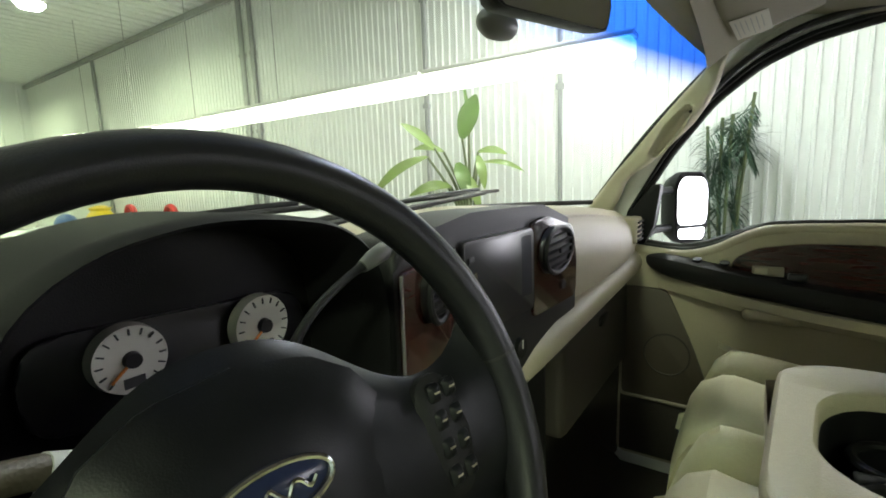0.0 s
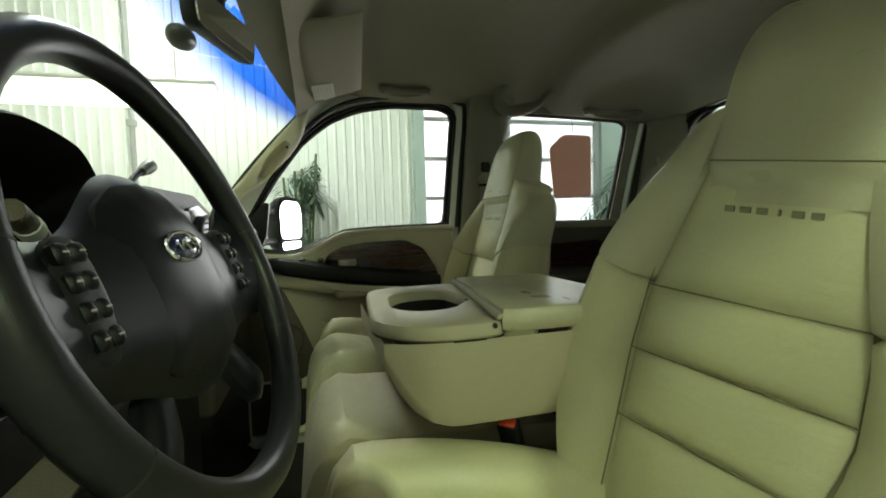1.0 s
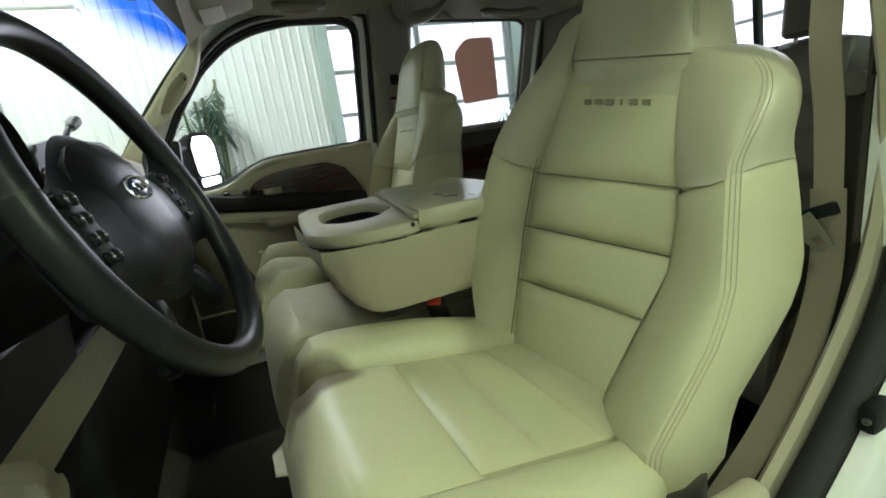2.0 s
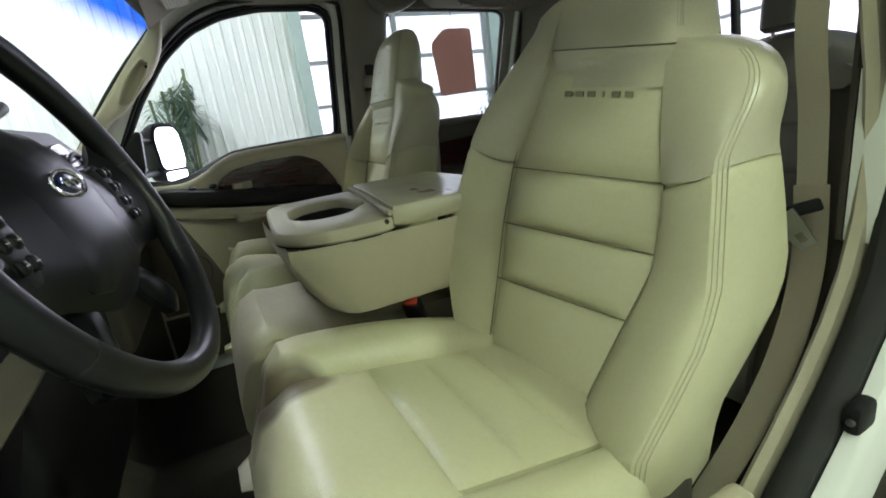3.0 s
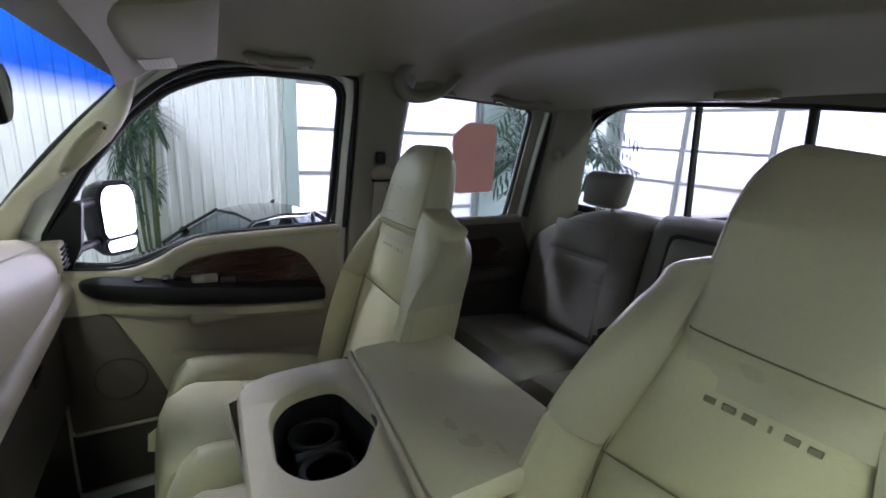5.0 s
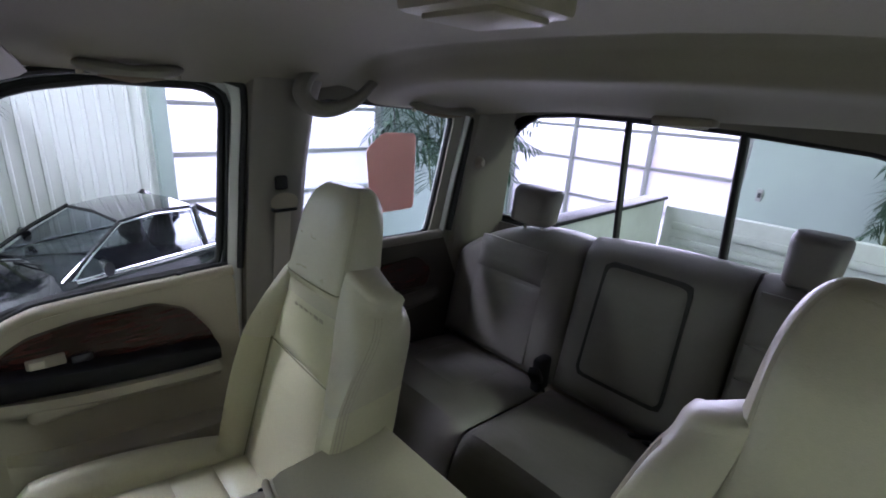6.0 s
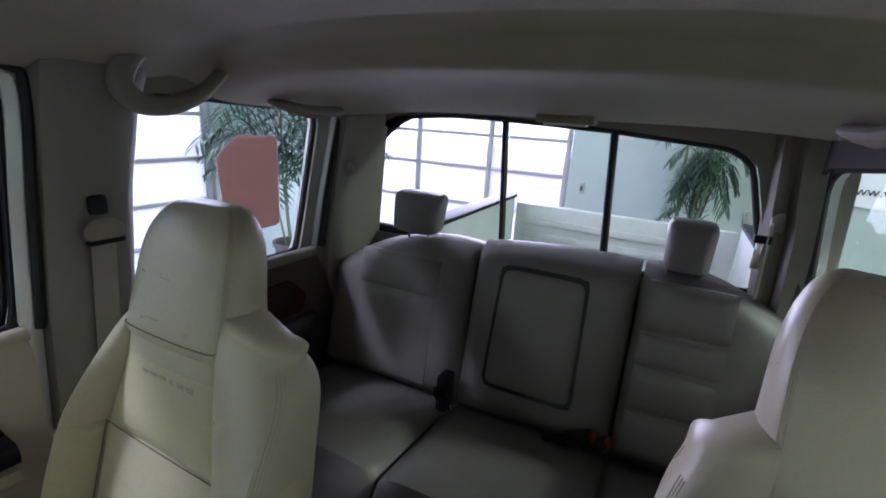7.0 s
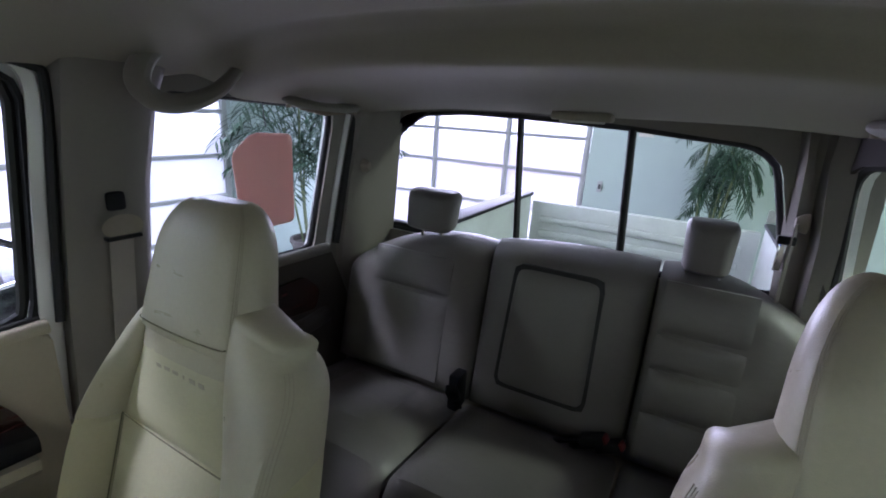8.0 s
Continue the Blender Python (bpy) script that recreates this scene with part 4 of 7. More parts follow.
        wing.append([c0 + (Vector(p) - c0) * 0.72 + Vector((0, 0.018, -0.004)) for p in wing[-1]])
        part("cushion_bolster", loft(wing), "leather_stained" if stained else "leather", s)
    # Base is coloured dark in place of the shade beneath the cushion.
    part("cushion_base", box(mid - 0.215, mid + 0.215, -0.20, 0.255, 0.215, 0.33, 0.03, 3), "dark_trim", s, "cushion base coloured dark for the shade below")
    part("seat_frame", box(mid - 0.20, mid + 0.20, -0.15, 0.26, 0.06, 0.22, 0.01), "black", s, "black steel seat frame")
    for a in (-0.19, 0.19):
        part("seat_rail", box(cx + a - 0.025, cx + a + 0.025, -0.22, 0.30, 0.0, 0.06, 0.008), "steel", s)
    if stained:
        part("side_trim", box(mid + out * 0.272 - 0.018, mid + out * 0.272 + 0.018, -0.20, 0.18, 0.22, 0.335, 0.014, 3), "tan", s, "tan plastic seat side trim")
    return s


CD, CP = -0.444, 0.40
driver = seat_front("driver_seat", CD, -1, "cream perforated leather bucket seat with a dark worn bolster", True, -0.030)
seat_front("passenger_seat", CP + 0.030, 1, "cream leather bucket seat with a high integral headrest", False, -0.046, 1.08)


def centre_seat():
    s = thing("centre_seat_cushion", (0, 0.05, 0.2), "taupe leather centre seat cushion below the fold-down console", "seat cushion")

    def surf(u, v):
        y = -0.14 + v * 0.44
        if v > 0.78:
            k = (v - 0.78) / 0.22
            return Vector(((u - 0.5) * 0.33 + 0.005, 0.255 + 0.09 * math.sin(k * math.pi / 2), 0.47 - 0.16 * (1 - math.cos(k * math.pi / 2))))
        return Vector(((u - 0.5) * 0.33 + 0.005, -0.14 + v / 0.78 * 0.395, 0.44 + 0.03 * v))
    part("cushion", puff(surf, 14, 18, 0.018, 0.10, (0, 0.25, 1), edge=0.014), "leather_dull", s)
    part("base", box(-0.15, 0.13, -0.18, 0.28, 0.16, 0.40, 0.02), "tan_dark", s)


centre_seat()


def console():
    c = thing("centre_console", (-0.03, 0, 0.48), "tan fold-down centre console with a cup holder and padded lid", "console")
    x0, x1 = -0.262, 0.196
    top = 0.630
    # hollow body under the lids, its underside curving up to the nose
    rings = []
    for k in range(19):
        t = k / 18
        y = -0.245 + t * 0.447
        low = 0.478 + 0.020 * max(0, 0.3 - t) + 0.110 * max(0, (t - 0.70) / 0.30) ** 3
        w = 1 - 0.13 * max(0, (t - 0.78) / 0.22) ** 2
        m, h = (x0 + x1) / 2, (x1 - x0) / 2 * w - 0.006
        xa, xb = m - h, m + h
        r = min(0.030, (top - low) * 0.5)
        rings.append([(xa, y, top - 0.002), (xa + 0.002, y, low + r), (xa + r * 0.35, y, low + r * 0.35), (xa + r * 1.3, y, low), (xb - r * 1.3, y, low), (xb - r * 0.35, y, low + r * 0.35), (xb - 0.002, y, low + r), (xb, y, top - 0.002)])
    body = loft(rings, False, closed=False)
    body.faces.new([v for v in body.verts if abs(v.co.y - rings[-1][0][1]) < 1e-5])
    part("body", body, "tan", c)
    # front tray: a broad rounded rim with one deep well that runs under the lid
    outer = resample(rounded([(x0, 0.0), (x0 + 0.002, 0.150), (x0 + 0.080, 0.216), (x1 - 0.045, 0.190), (x1 - 0.004, 0.140), (x1, -0.05)], 0.050), 72)
    hole = rounded([(-0.128, 0.060), (-0.132, 0.128), (-0.080, 0.166), (0.050, 0.152), (0.104, 0.112), (0.112, 0.020), (-0.040, -0.004), (-0.070, 0.022)], 0.038)
    inner = near_start(outer, resample(hole, 72))
    cx = Vector((-0.01, 0.085))
    ring = lambda loop, q, z: [Vector((*(cx + (Vector(p) - cx) * q), z)) for p in loop]
    part("tray", loft([ring(outer, 0.985, top), ring(outer, 1.0, top + 0.004), ring(outer, 1.0, top + 0.014), ring(outer, 0.985, top + 0.023), ring(outer, 0.95, top + 0.027), ring(inner, 1.05, top + 0.026), ring(inner, 1.01, top + 0.023), ring(inner, 0.985, top + 0.014), ring(inner, 0.975, top)], cap=False), "tan", c)
    part("shut_line", loft([ring(outer, 0.982, top - 0.004), ring(outer, 0.982, top + 0.001)], cap=False), "rubber", c, "dark gap under the tray")
    part("well_liner", loft([ring(inner, q, z) for q, z in ((0.972, top + 0.004), (0.955, top - 0.03), (0.93, top - 0.075))], cap=False), "black", c, "black cup holder well")
    part("well", plate([cx + (Vector(p) - cx) * 0.94 for p in inner], "z", top - 0.081, top - 0.074), "black", c)
    for px, py in ((-0.050, 0.085), (0.045, 0.080)):
        loop = [(px + 0.040 * math.cos(a * math.pi / 14), py + 0.040 * math.sin(a * math.pi / 14), top - 0.032) for a in range(28)]
        part("cup_ring", tube(loop, 0.006, 8, closed=True), "black", c, "black rubber cup ring")
        part("cup_wall", loft([[Vector((px + (p[0] - px) * q, py + (p[1] - py) * q, z)) for p in loop] for q, z in ((1.06, top - 0.030), (0.92, top - 0.073))], cap=False), "black_gloss", c)
    part("cup_bridge", box(-0.014, 0.008, 0.040, 0.125, top - 0.060, top - 0.028, 0.005, 3), "black", c)
    # padded lid with a rolled front lip, set aslant across the tray
    front = [(x0 + 0.003, 0.018), (x0 + 0.05, 0.012), (x0 + 0.16, -0.004), (x1 - 0.16, -0.022), (x1 - 0.05, -0.032), (x1 - 0.003, -0.040)]
    lid = resample(rounded([(x0 + 0.003, -0.262)] + front + [(x1 - 0.003, -0.262)], 0.016), 72)
    cl = sum((Vector(p) for p in lid), Vector((0, 0))) / len(lid)
    shape = lambda q, z: [Vector((*(cl + (Vector(p) - cl) * q), z)) for p in lid]
    part("lid", loft([shape(q, z) for q, z in ((0.975, top + 0.004), (1.0, top + 0.010), (1.004, top + 0.022), (0.996, top + 0.034), (0.972, top + 0.041), (0.93, top + 0.042), (0.80, top + 0.043), (0.5, top + 0.045), (0.1, top + 0.046))]), "leather_side", c, "padded leather lid")
    part("lid_lip", tube(curve_pts([(x, y + 0.004, top + 0.032) for x, y in front], 5), [0.004] + [0.0065] * 23 + [0.0065, 0.004], 10), "tan", c, "rolled tan lip")
    part("lid_gap", tube(curve_pts([(x, y + 0.012, top + 0.018) for x, y in front], 5), 0.0045, 8), "rubber", c, "dark gap before the lid")
    return c


console()


def buckle(name, m, label, material="red"):
    b = thing(name, m.translation, label, "seat belt buckle", "seat belt buckles")
    part("body", moved(box(-0.018, 0.018, -0.013, 0.013, -0.04, 0.028, 0.005), m), "black", b)
    part("button", moved(box(-0.014, 0.014, -0.010, 0.010, 0.026, 0.034, 0.003), m), material, b, "red release button")
    part("stalk", moved(box(-0.010, 0.010, -0.004, 0.004, -0.13, -0.038, 0.002), m), "black", b)


buckle("seat_belt_buckle", pose(-0.212, -0.012, 0.448, -30, 0, 50), "black seat belt buckle with a red button beside the console")


def rear_bench():
    s = thing("rear_bench_seat", (0.08, -1.0, 0.0), "leather rear bench, shade in its dark taupe, with a fold-down centre armrest", "bench seat")

    def yb(z):
        return -0.985 - (z - 0.42) * 0.20
    
    def zt(x, a, b, ha, hb, arch):
        t = (x - a) / (b - a)
        return ha + (hb - ha) * t + arch * (1 - (2 * t - 1) ** 2)

    def back(x0, x1, h0, h1, arch, name, mat_name, round_lo=False):
        def f(u, v):
            x = x0 + (x1 - x0) * u
            top = zt(x, x0, x1, h0, h1, arch)
            z = 0.40 + (top - 0.40) * v
            y = yb(z)
            if v > 0.9:
                y -= 0.05 * ((v - 0.9) / 0.1) ** 2
            return Vector((x, y, z))
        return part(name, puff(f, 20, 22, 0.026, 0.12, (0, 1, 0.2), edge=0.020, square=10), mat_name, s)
    back(0.76, 0.254, 0.74, 0.866, 0.060, "backrest", "leather_rear_shade")
    back(0.246, -0.196, 0.888, 0.905, 0.010, "centre_backrest", "leather_rear_shade")
    back(-0.204, -0.560, 0.905, 0.80, 0.040, "backrest", "leather_rear_shade")
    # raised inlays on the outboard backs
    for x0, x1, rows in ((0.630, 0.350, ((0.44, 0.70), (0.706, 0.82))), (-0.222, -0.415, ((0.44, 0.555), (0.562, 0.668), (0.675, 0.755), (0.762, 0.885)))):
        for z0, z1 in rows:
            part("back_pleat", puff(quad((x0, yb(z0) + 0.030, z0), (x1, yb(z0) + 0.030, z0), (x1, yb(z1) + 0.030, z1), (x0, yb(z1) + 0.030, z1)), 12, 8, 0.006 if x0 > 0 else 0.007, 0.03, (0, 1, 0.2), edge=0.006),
                 "leather_rear_shade", s)
    # folded-up armrest with a dark gap round it
    a0, a1, za, zb = 0.166, -0.094, 0.500, 0.852
    gap = resample(rounded([(a0, za), (a1, za), (a1 + 0.008, zb), (a0 - 0.008, zb)], 0.022), 48)
    bm = loft([[Vector((p[0], yb(p[1]) + d, p[1])) for p in gap] for d in (0.0, 0.0275)])
    part("armrest_gap", bm, "rubber", s, "dark seam round the armrest")
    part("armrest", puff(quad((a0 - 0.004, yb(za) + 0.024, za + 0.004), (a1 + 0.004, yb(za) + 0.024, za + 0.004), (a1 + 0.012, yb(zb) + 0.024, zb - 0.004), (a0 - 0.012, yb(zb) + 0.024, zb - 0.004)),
                         16, 18, 0.020, 0.02, (0, 1, 0.2), edge=0.004, square=12), "leather_rear_shade", s, "fold-down armrest")
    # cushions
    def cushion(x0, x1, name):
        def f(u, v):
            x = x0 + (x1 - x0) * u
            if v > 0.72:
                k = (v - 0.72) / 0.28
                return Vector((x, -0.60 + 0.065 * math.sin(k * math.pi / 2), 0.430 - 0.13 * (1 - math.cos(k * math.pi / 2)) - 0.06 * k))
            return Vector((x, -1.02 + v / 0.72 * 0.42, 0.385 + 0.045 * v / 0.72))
        return part(name, puff(f, 18, 22, 0.026, 0.07, (0, 0.3, 1), edge=0.020, square=9), "leather_rear_shade", s)
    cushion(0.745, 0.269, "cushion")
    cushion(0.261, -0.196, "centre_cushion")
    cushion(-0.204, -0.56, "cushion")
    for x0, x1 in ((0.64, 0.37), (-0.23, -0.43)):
        part("cushion_inlay", puff(quad((x0, -0.96, 0.408), (x1, -0.96, 0.408), (x1, -0.68, 0.442), (x0, -0.68, 0.442)), 10, 10, 0.014, 0.03, (0, 0, 1), edge=0.006), "leather_rear_shade", s)
    part("base", box(-0.585, 0.74, -1.10, -0.62, 0.12, 0.37, 0.02), "tan_dark", s)
    for x0, x1, zl in ((0.560, 0.386, 0.882), (-0.236, -0.352, 0.908)):
        rings = []
        c, w = (x0 + x1) / 2, abs(x0 - x1) / 2
        for k in range(13):
            t = k / 12
            z = zl + 0.122 * t
            e = min(t / 0.12, (1 - t) / 0.22, 1.0)
            q = 0.62 + 0.38 * math.sqrt(max(0, 1 - (1 - e) ** 2))
            ww = w * (0.88 + 0.12 * t) * (0.86 + 0.14 * (q - 0.62) / 0.38)
            rings.append([(c + ww * math.copysign(abs(math.cos(a)) ** 0.55, math.cos(a)), -1.108 - 0.02 * t + 0.055 * q * math.copysign(abs(math.sin(a)) ** 0.7, math.sin(a)), z) for a in [2 * math.pi * n / 24 for n in range(24)]])
        h = part("headrest", loft(rings), "leather_rear_shade", s)
        for dx in (-0.035, 0.035):
            part("post", tube([((x0 + x1) / 2 + dx, -1.118, 0.84), ((x0 + x1) / 2 + dx, -1.118, 0.92)], 0.006, 8), "chrome", h)
    part("belt_pocket", box(0.250, 0.285, -0.985, -0.925, 0.395, 0.51, 0.008), "black", s, "dark belt slot between the cushions")
    return s


rear_bench()
buckle("rear_belt_buckle", pose(0.262, -0.915, 0.465, -35, 10, 20), "black rear seat belt buckle in the bench gap", "black")
buckle("rear_belt_buckle", pose(-0.135, -0.945, 0.462, -60, 0, 80), "black rear belt buckle with a red button", "red_dull")
buckle("rear_belt_buckle", pose(-0.175, -0.945, 0.460, -60, 0, 80), "black rear belt buckle with a red button", "red_dull")

# ---- steering wheel and column ----
WC = Vector((-0.519, 0.398, 0.783))
WT = radians(20)
WHEEL = Matrix.Translation(WC) @ Matrix.Rotation(radians(-9), 4, "Z") @ Matrix(((1, 0, 0, 0), (0, math.sin(WT), -math.cos(WT), 0), (0, math.cos(WT), math.sin(WT), 0), (0, 0, 0, 1))) @ Matrix.Scale(0.945, 4)


def steering():
    s = thing("steering_wheel", WC, "worn black leather steering wheel with a padded hub and button pods", "steering wheel")
    R = 0.187
    HZ = -0.020     # the hub sits deeper than the rim
    WM = WHEEL @ Matrix.Translation((0, 0.012, 0))
    ring = []
    for k in range(72):
        a = 2 * math.pi * k / 72
        ring.append(WHEEL @ Vector((R * math.cos(a), R * math.sin(a), 0)))
    part("rim", tube(ring, 0.0145, 16, closed=True), "wheel", s)
    for a in (0.16, math.pi - 0.16, -0.55, math.pi + 0.55):
        c = WHEEL @ Vector((R * math.cos(a), R * math.sin(a), 0))
        t = (WHEEL.to_3x3() @ Vector((-math.sin(a), math.cos(a), 0)))
        part("rim_seam", tube([c - t * 0.0010, c + t * 0.0010], 0.0148, 16), "rubber", s)
    # hub body sweeping out to the rim on both sides, with the airbag cover on it
    rings = []
    for i in range(49):
        x = -0.174 + 0.348 * i / 48
        q = abs(x)
        hi = 0.018 + 0.062 * math.exp(-(q / 0.082) ** 2.6) + 0.055 * (q / 0.181) ** 7
        lo = -0.076 - 0.038 * math.exp(-(q / 0.085) ** 2.4) - 0.010 * (q / 0.181) ** 8
        h = 0.012 + 0.014 * math.exp(-(q / 0.095) ** 2.5) + 0.006 * (q / 0.181) ** 7
        rings.append([WM @ Vector((x, lo + (hi - lo) * (0.5 - 0.5 * math.cos(math.pi * j / 14)), HZ + h * (1 - abs(math.cos(math.pi * j / 14)) ** 3) + 0.008 * (q / 0.181) ** 4)) for j in range(15)]
                     + [WM @ Vector((x, hi * 0.9 + lo * 0.1, HZ - 0.012 + 0.008 * (q / 0.181) ** 4)), WM @ Vector((x, lo * 0.9 + hi * 0.1, HZ - 0.012 + 0.008 * (q / 0.181) ** 4))])
    part("hub", loft(rings), "pad", s)
    half = [(0.0, 0.068), (0.040, 0.062), (0.066, 0.046), (0.080, 0.024), (0.086, -0.010), (0.084, -0.055), (0.066, -0.086), (0.034, -0.094), (0.0, -0.095)]
    out = resample([Vector(p) for p in half] + [Vector((-x, y)) for x, y in half[-2:0:-1]], 64)
    part("airbag_cover", dome(out, 0.016, WM @ Matrix.Translation((0, 0, HZ + 0.0115)), 9, 3.2, 0.012), "pad", s)
    for sd in (-1, 1):
        pod = resample(rounded([(sd * x, y) for x, y in ((0.103, 0.022), (0.130, 0.026), (0.146, -0.020), (0.138, -0.056), (0.112, -0.060), (0.100, -0.020))], 0.014), 32)
        p = part("button_pod", dome(pod, 0.005, WM @ Matrix.Translation((0, 0, HZ + 0.014)), 5, 4.0, 0.006), "black", s, "black oval button pod")
        for i in range(4):
            for j in range(2):
                bx, by = sd * (0.1165 + 0.014 * j), 0.012 - 0.0180 * i
                part("button", dome(resample(rounded([(bx - 0.0056, by - 0.0064), (bx + 0.0056, by - 0.0064), (bx + 0.0056, by + 0.0064), (bx - 0.0056, by + 0.0064)], 0.003), 16), 0.003,
                                    WM @ Matrix.Translation((0, 0, HZ + 0.0188)), 3, 3.0, 0.004), "pad", p)
                part("button_mark", moved(box(bx - 0.0024, bx + 0.0024, by - 0.0006, by + 0.0006, HZ + 0.0215, HZ + 0.0222), WM), "tan_dark", p)
        low = resample(rounded([(sd * x, y) for x, y in ((0.045, -0.085), (0.078, -0.085), (0.112, -0.128), (0.130, -0.152), (0.095, -0.168), (0.062, -0.130))], 0.012), 32)
        part("lower_spoke", dome(low, 0.010, WM @ Matrix.Translation((0, 0, -0.026)), 5, 3.0, 0.010), "pad", s)
    oval = [Vector((0.030 * math.cos(a * math.pi / 20), 0.0125 * math.sin(a * math.pi / 20))) + Vector((0, 0.006)) for a in range(40)]
    bm = dome(oval, 0.003, WM @ Matrix.Translation((0, 0, HZ + 0.0262)), 4, 3.0, 0.006)
    b = part("badge", bm, "badge", s, "dark oval badge with a chrome rim")
    part("badge_rim", tube([WM @ Vector((*p, HZ + 0.0275)) for p in oval], 0.0018, 8, closed=True), "chrome", b)
    sq = [WM @ Vector((-0.020 + i * 0.004, 0.006 + 0.0045 * math.sin(i * 1.9) * (1 - 0.04 * i), HZ + 0.0300)) for i in range(11)]
    part("badge_mark", tube(curve_pts(sq, 4), 0.0011, 6), "chrome", b)
    # column
    ax = WM.to_3x3() @ Vector((0, 0, -1))
    c0 = WC + ax * 0.02
    part("column_shroud", loft([[WM @ Vector((r * math.cos(a * math.pi / 12), r * 0.85 * math.sin(a * math.pi / 12) - 0.012, -d)) for a in range(24)] for r, d in ((0.045, 0.018), (0.062, 0.04), (0.066, 0.09), (0.07, 0.16), (0.07, 0.24))]), "black", s)
    st = curve_pts([(-0.475, 0.452, 0.828), (-0.440, 0.462, 0.852), (-0.405, 0.466, 0.868), (-0.384, 0.465, 0.876)], 5)
    lever = part("shift_lever", tube(st, [0.0032] * (len(st) - 3) + [0.0036, 0.0042, 0.0046], 10), "black", s, "black shift lever on the column")
    part("lever_knob", tube([(-0.388, 0.465, 0.8745), (-0.376, 0.465, 0.879), (-0.364, 0.464, 0.8835), (-0.359, 0.464, 0.885)], [0.0048, 0.0066, 0.0070, 0.004], 12), "steel_dark", lever)
    st = curve_pts([(-0.530, 0.478, 0.795), (-0.560, 0.474, 0.812), (-0.580, 0.471, 0.822), (-0.602, 0.466, 0.829)], 4)
    sg = part("signal_stalk", tube(st, 0.0072, 10), "brown_trim", s, "tan signal stalk with printed rings")
    part("stalk_ring", tube([(-0.568, 0.473, 0.816), (-0.577, 0.4715, 0.8205)], 0.0082, 12), "pale_mark", sg)
    return s


steering()


# ---- dashboard ----
def dashboard():
    d = thing("dashboard", (0.05, 0.60, 0.4), "tan and dark wood dashboard with white-faced gauges and a screen", "dashboard")

    def zt(x):
        return 0.905 - 0.115 * max(0, (x - 0.05) / 0.78) ** 1.25 if x > 0.05 else 0.905 - 0.03 * max(0, (-0.2 - x) / 0.5)
    # long top pad
    rings = []
    for i in range(41):
        x = -0.235 + (0.845 + 0.235) * i / 40
        z = zt(x)
        e = 0.02 * max(0, (x - 0.72) / 0.125) ** 2
        rings.append([(x, y, zz - e) for y, zz in ((0.87, z - 0.045), (0.80, z - 0.018), (0.66, z), (0.580, z), (0.552, z - 0.006), (0.540, z - 0.020), (0.541, z - 0.045), (0.56, z - 0.065), (0.87, z - 0.09))])
    part("top_pad", loft(rings), "tan", d)
    part("top_pad", loft([[(x, 0.87, 0.86), (x, 0.80, 0.89), (x, 0.665, 0.895), (x, 0.665, 0.80), (x, 0.87, 0.80)] for x in (-0.715, -0.5, -0.236)]), "tan", d)
    part("top_end", box(-0.725, -0.600, 0.54, 0.664, 0.70, 0.885, 0.03, 3), "black", d)
    part("defroster_vent", box(-0.35, 0.45, 0.795, 0.825, 0.884, 0.893, 0.003), "black", d)
    # passenger face panel, rolled ridge and glove box
    rings = []
    for i in range(13):
        x = 0.335 + 0.50 * i / 12
        z = zt(x) - 0.02
        c = 0.012 * math.sin(math.pi * i / 12)
        rings.append([(x, 0.545, z), (x, 0.527 - c, z - 0.03), (x, 0.520 - c, (z + 0.655) / 2), (x, 0.522 - c, 0.668), (x, 0.535, 0.655), (x, 0.60, 0.655), (x, 0.60, z)])
    face = part("airbag_panel", loft(rings), "tan", d, "smooth beige passenger panel")
    rings = []
    for i in range(25):
        t = i / 24
        x = 0.005 + 0.84 * t
        z = 0.612 + 0.028 * t
        r = 0.036
        rings.append([(x, 0.508 + r * 0.8 * math.cos(a) + 0.02, z + r * math.sin(a)) for a in [math.pi * (0.35 + k * 1.3 / 10) for k in range(11)]] + [(x, 0.62, z - 0.03), (x, 0.62, z + 0.03)])
    part("knee_ridge", loft(rings), "tan", d, "rounded tan ridge")
    # Footwell shade is put into the near-black lid and an added side panel.
    part("glove_box", box(0.33, 0.82, 0.535, 0.62, 0.335, 0.585, 0.02, 3), "dark_trim", d, "dark brown glove box lid, deepened for the footwell shade")
    part("kick_panel", box(0.812, 0.837, 0.562, 0.858, 0.002, 0.70, 0.006), "dark_trim", d, "added dark side panel standing in for footwell shade")
    part("glove_latch", box(0.54, 0.60, 0.526, 0.537, 0.53, 0.555, 0.004), "black", d)
    part("lower_tunnel", box(-0.23, 0.32, 0.56, 0.72, 0.20, 0.60, 0.03, 3), "black", d, "dark lower centre panel")
    # end vent beside the passenger door
    v = part("side_vent", box(0.772, 0.838, 0.505, 0.56, 0.70, 0.775, 0.010, 3), "tan", d, "tan end vent")
    for k in range(5):
        part("vent_slat", box(0.780, 0.830, 0.500, 0.506, 0.708 + 0.013 * k, 0.713 + 0.013 * k, 0.001), "black", v)
    # centre stack
    stack = plate(rounded([(-0.250, 0.640), (0.335, 0.575), (0.345, 0.74), (0.325, 0.845), (0.20, 0.893), (-0.05, 0.912), (-0.245, 0.905)], 0.03, 6), "y", 0.515, 0.60, 0.012, 3)
    st = part("centre_panel", stack, "black", d, "dark centre control panel")
    part("wood_trim", plate(rounded([(-0.238, 0.738), (-0.106, 0.730), (-0.106, 0.876), (-0.238, 0.874)], 0.010), "y", 0.508, 0.52, 0.003), "wood", st)
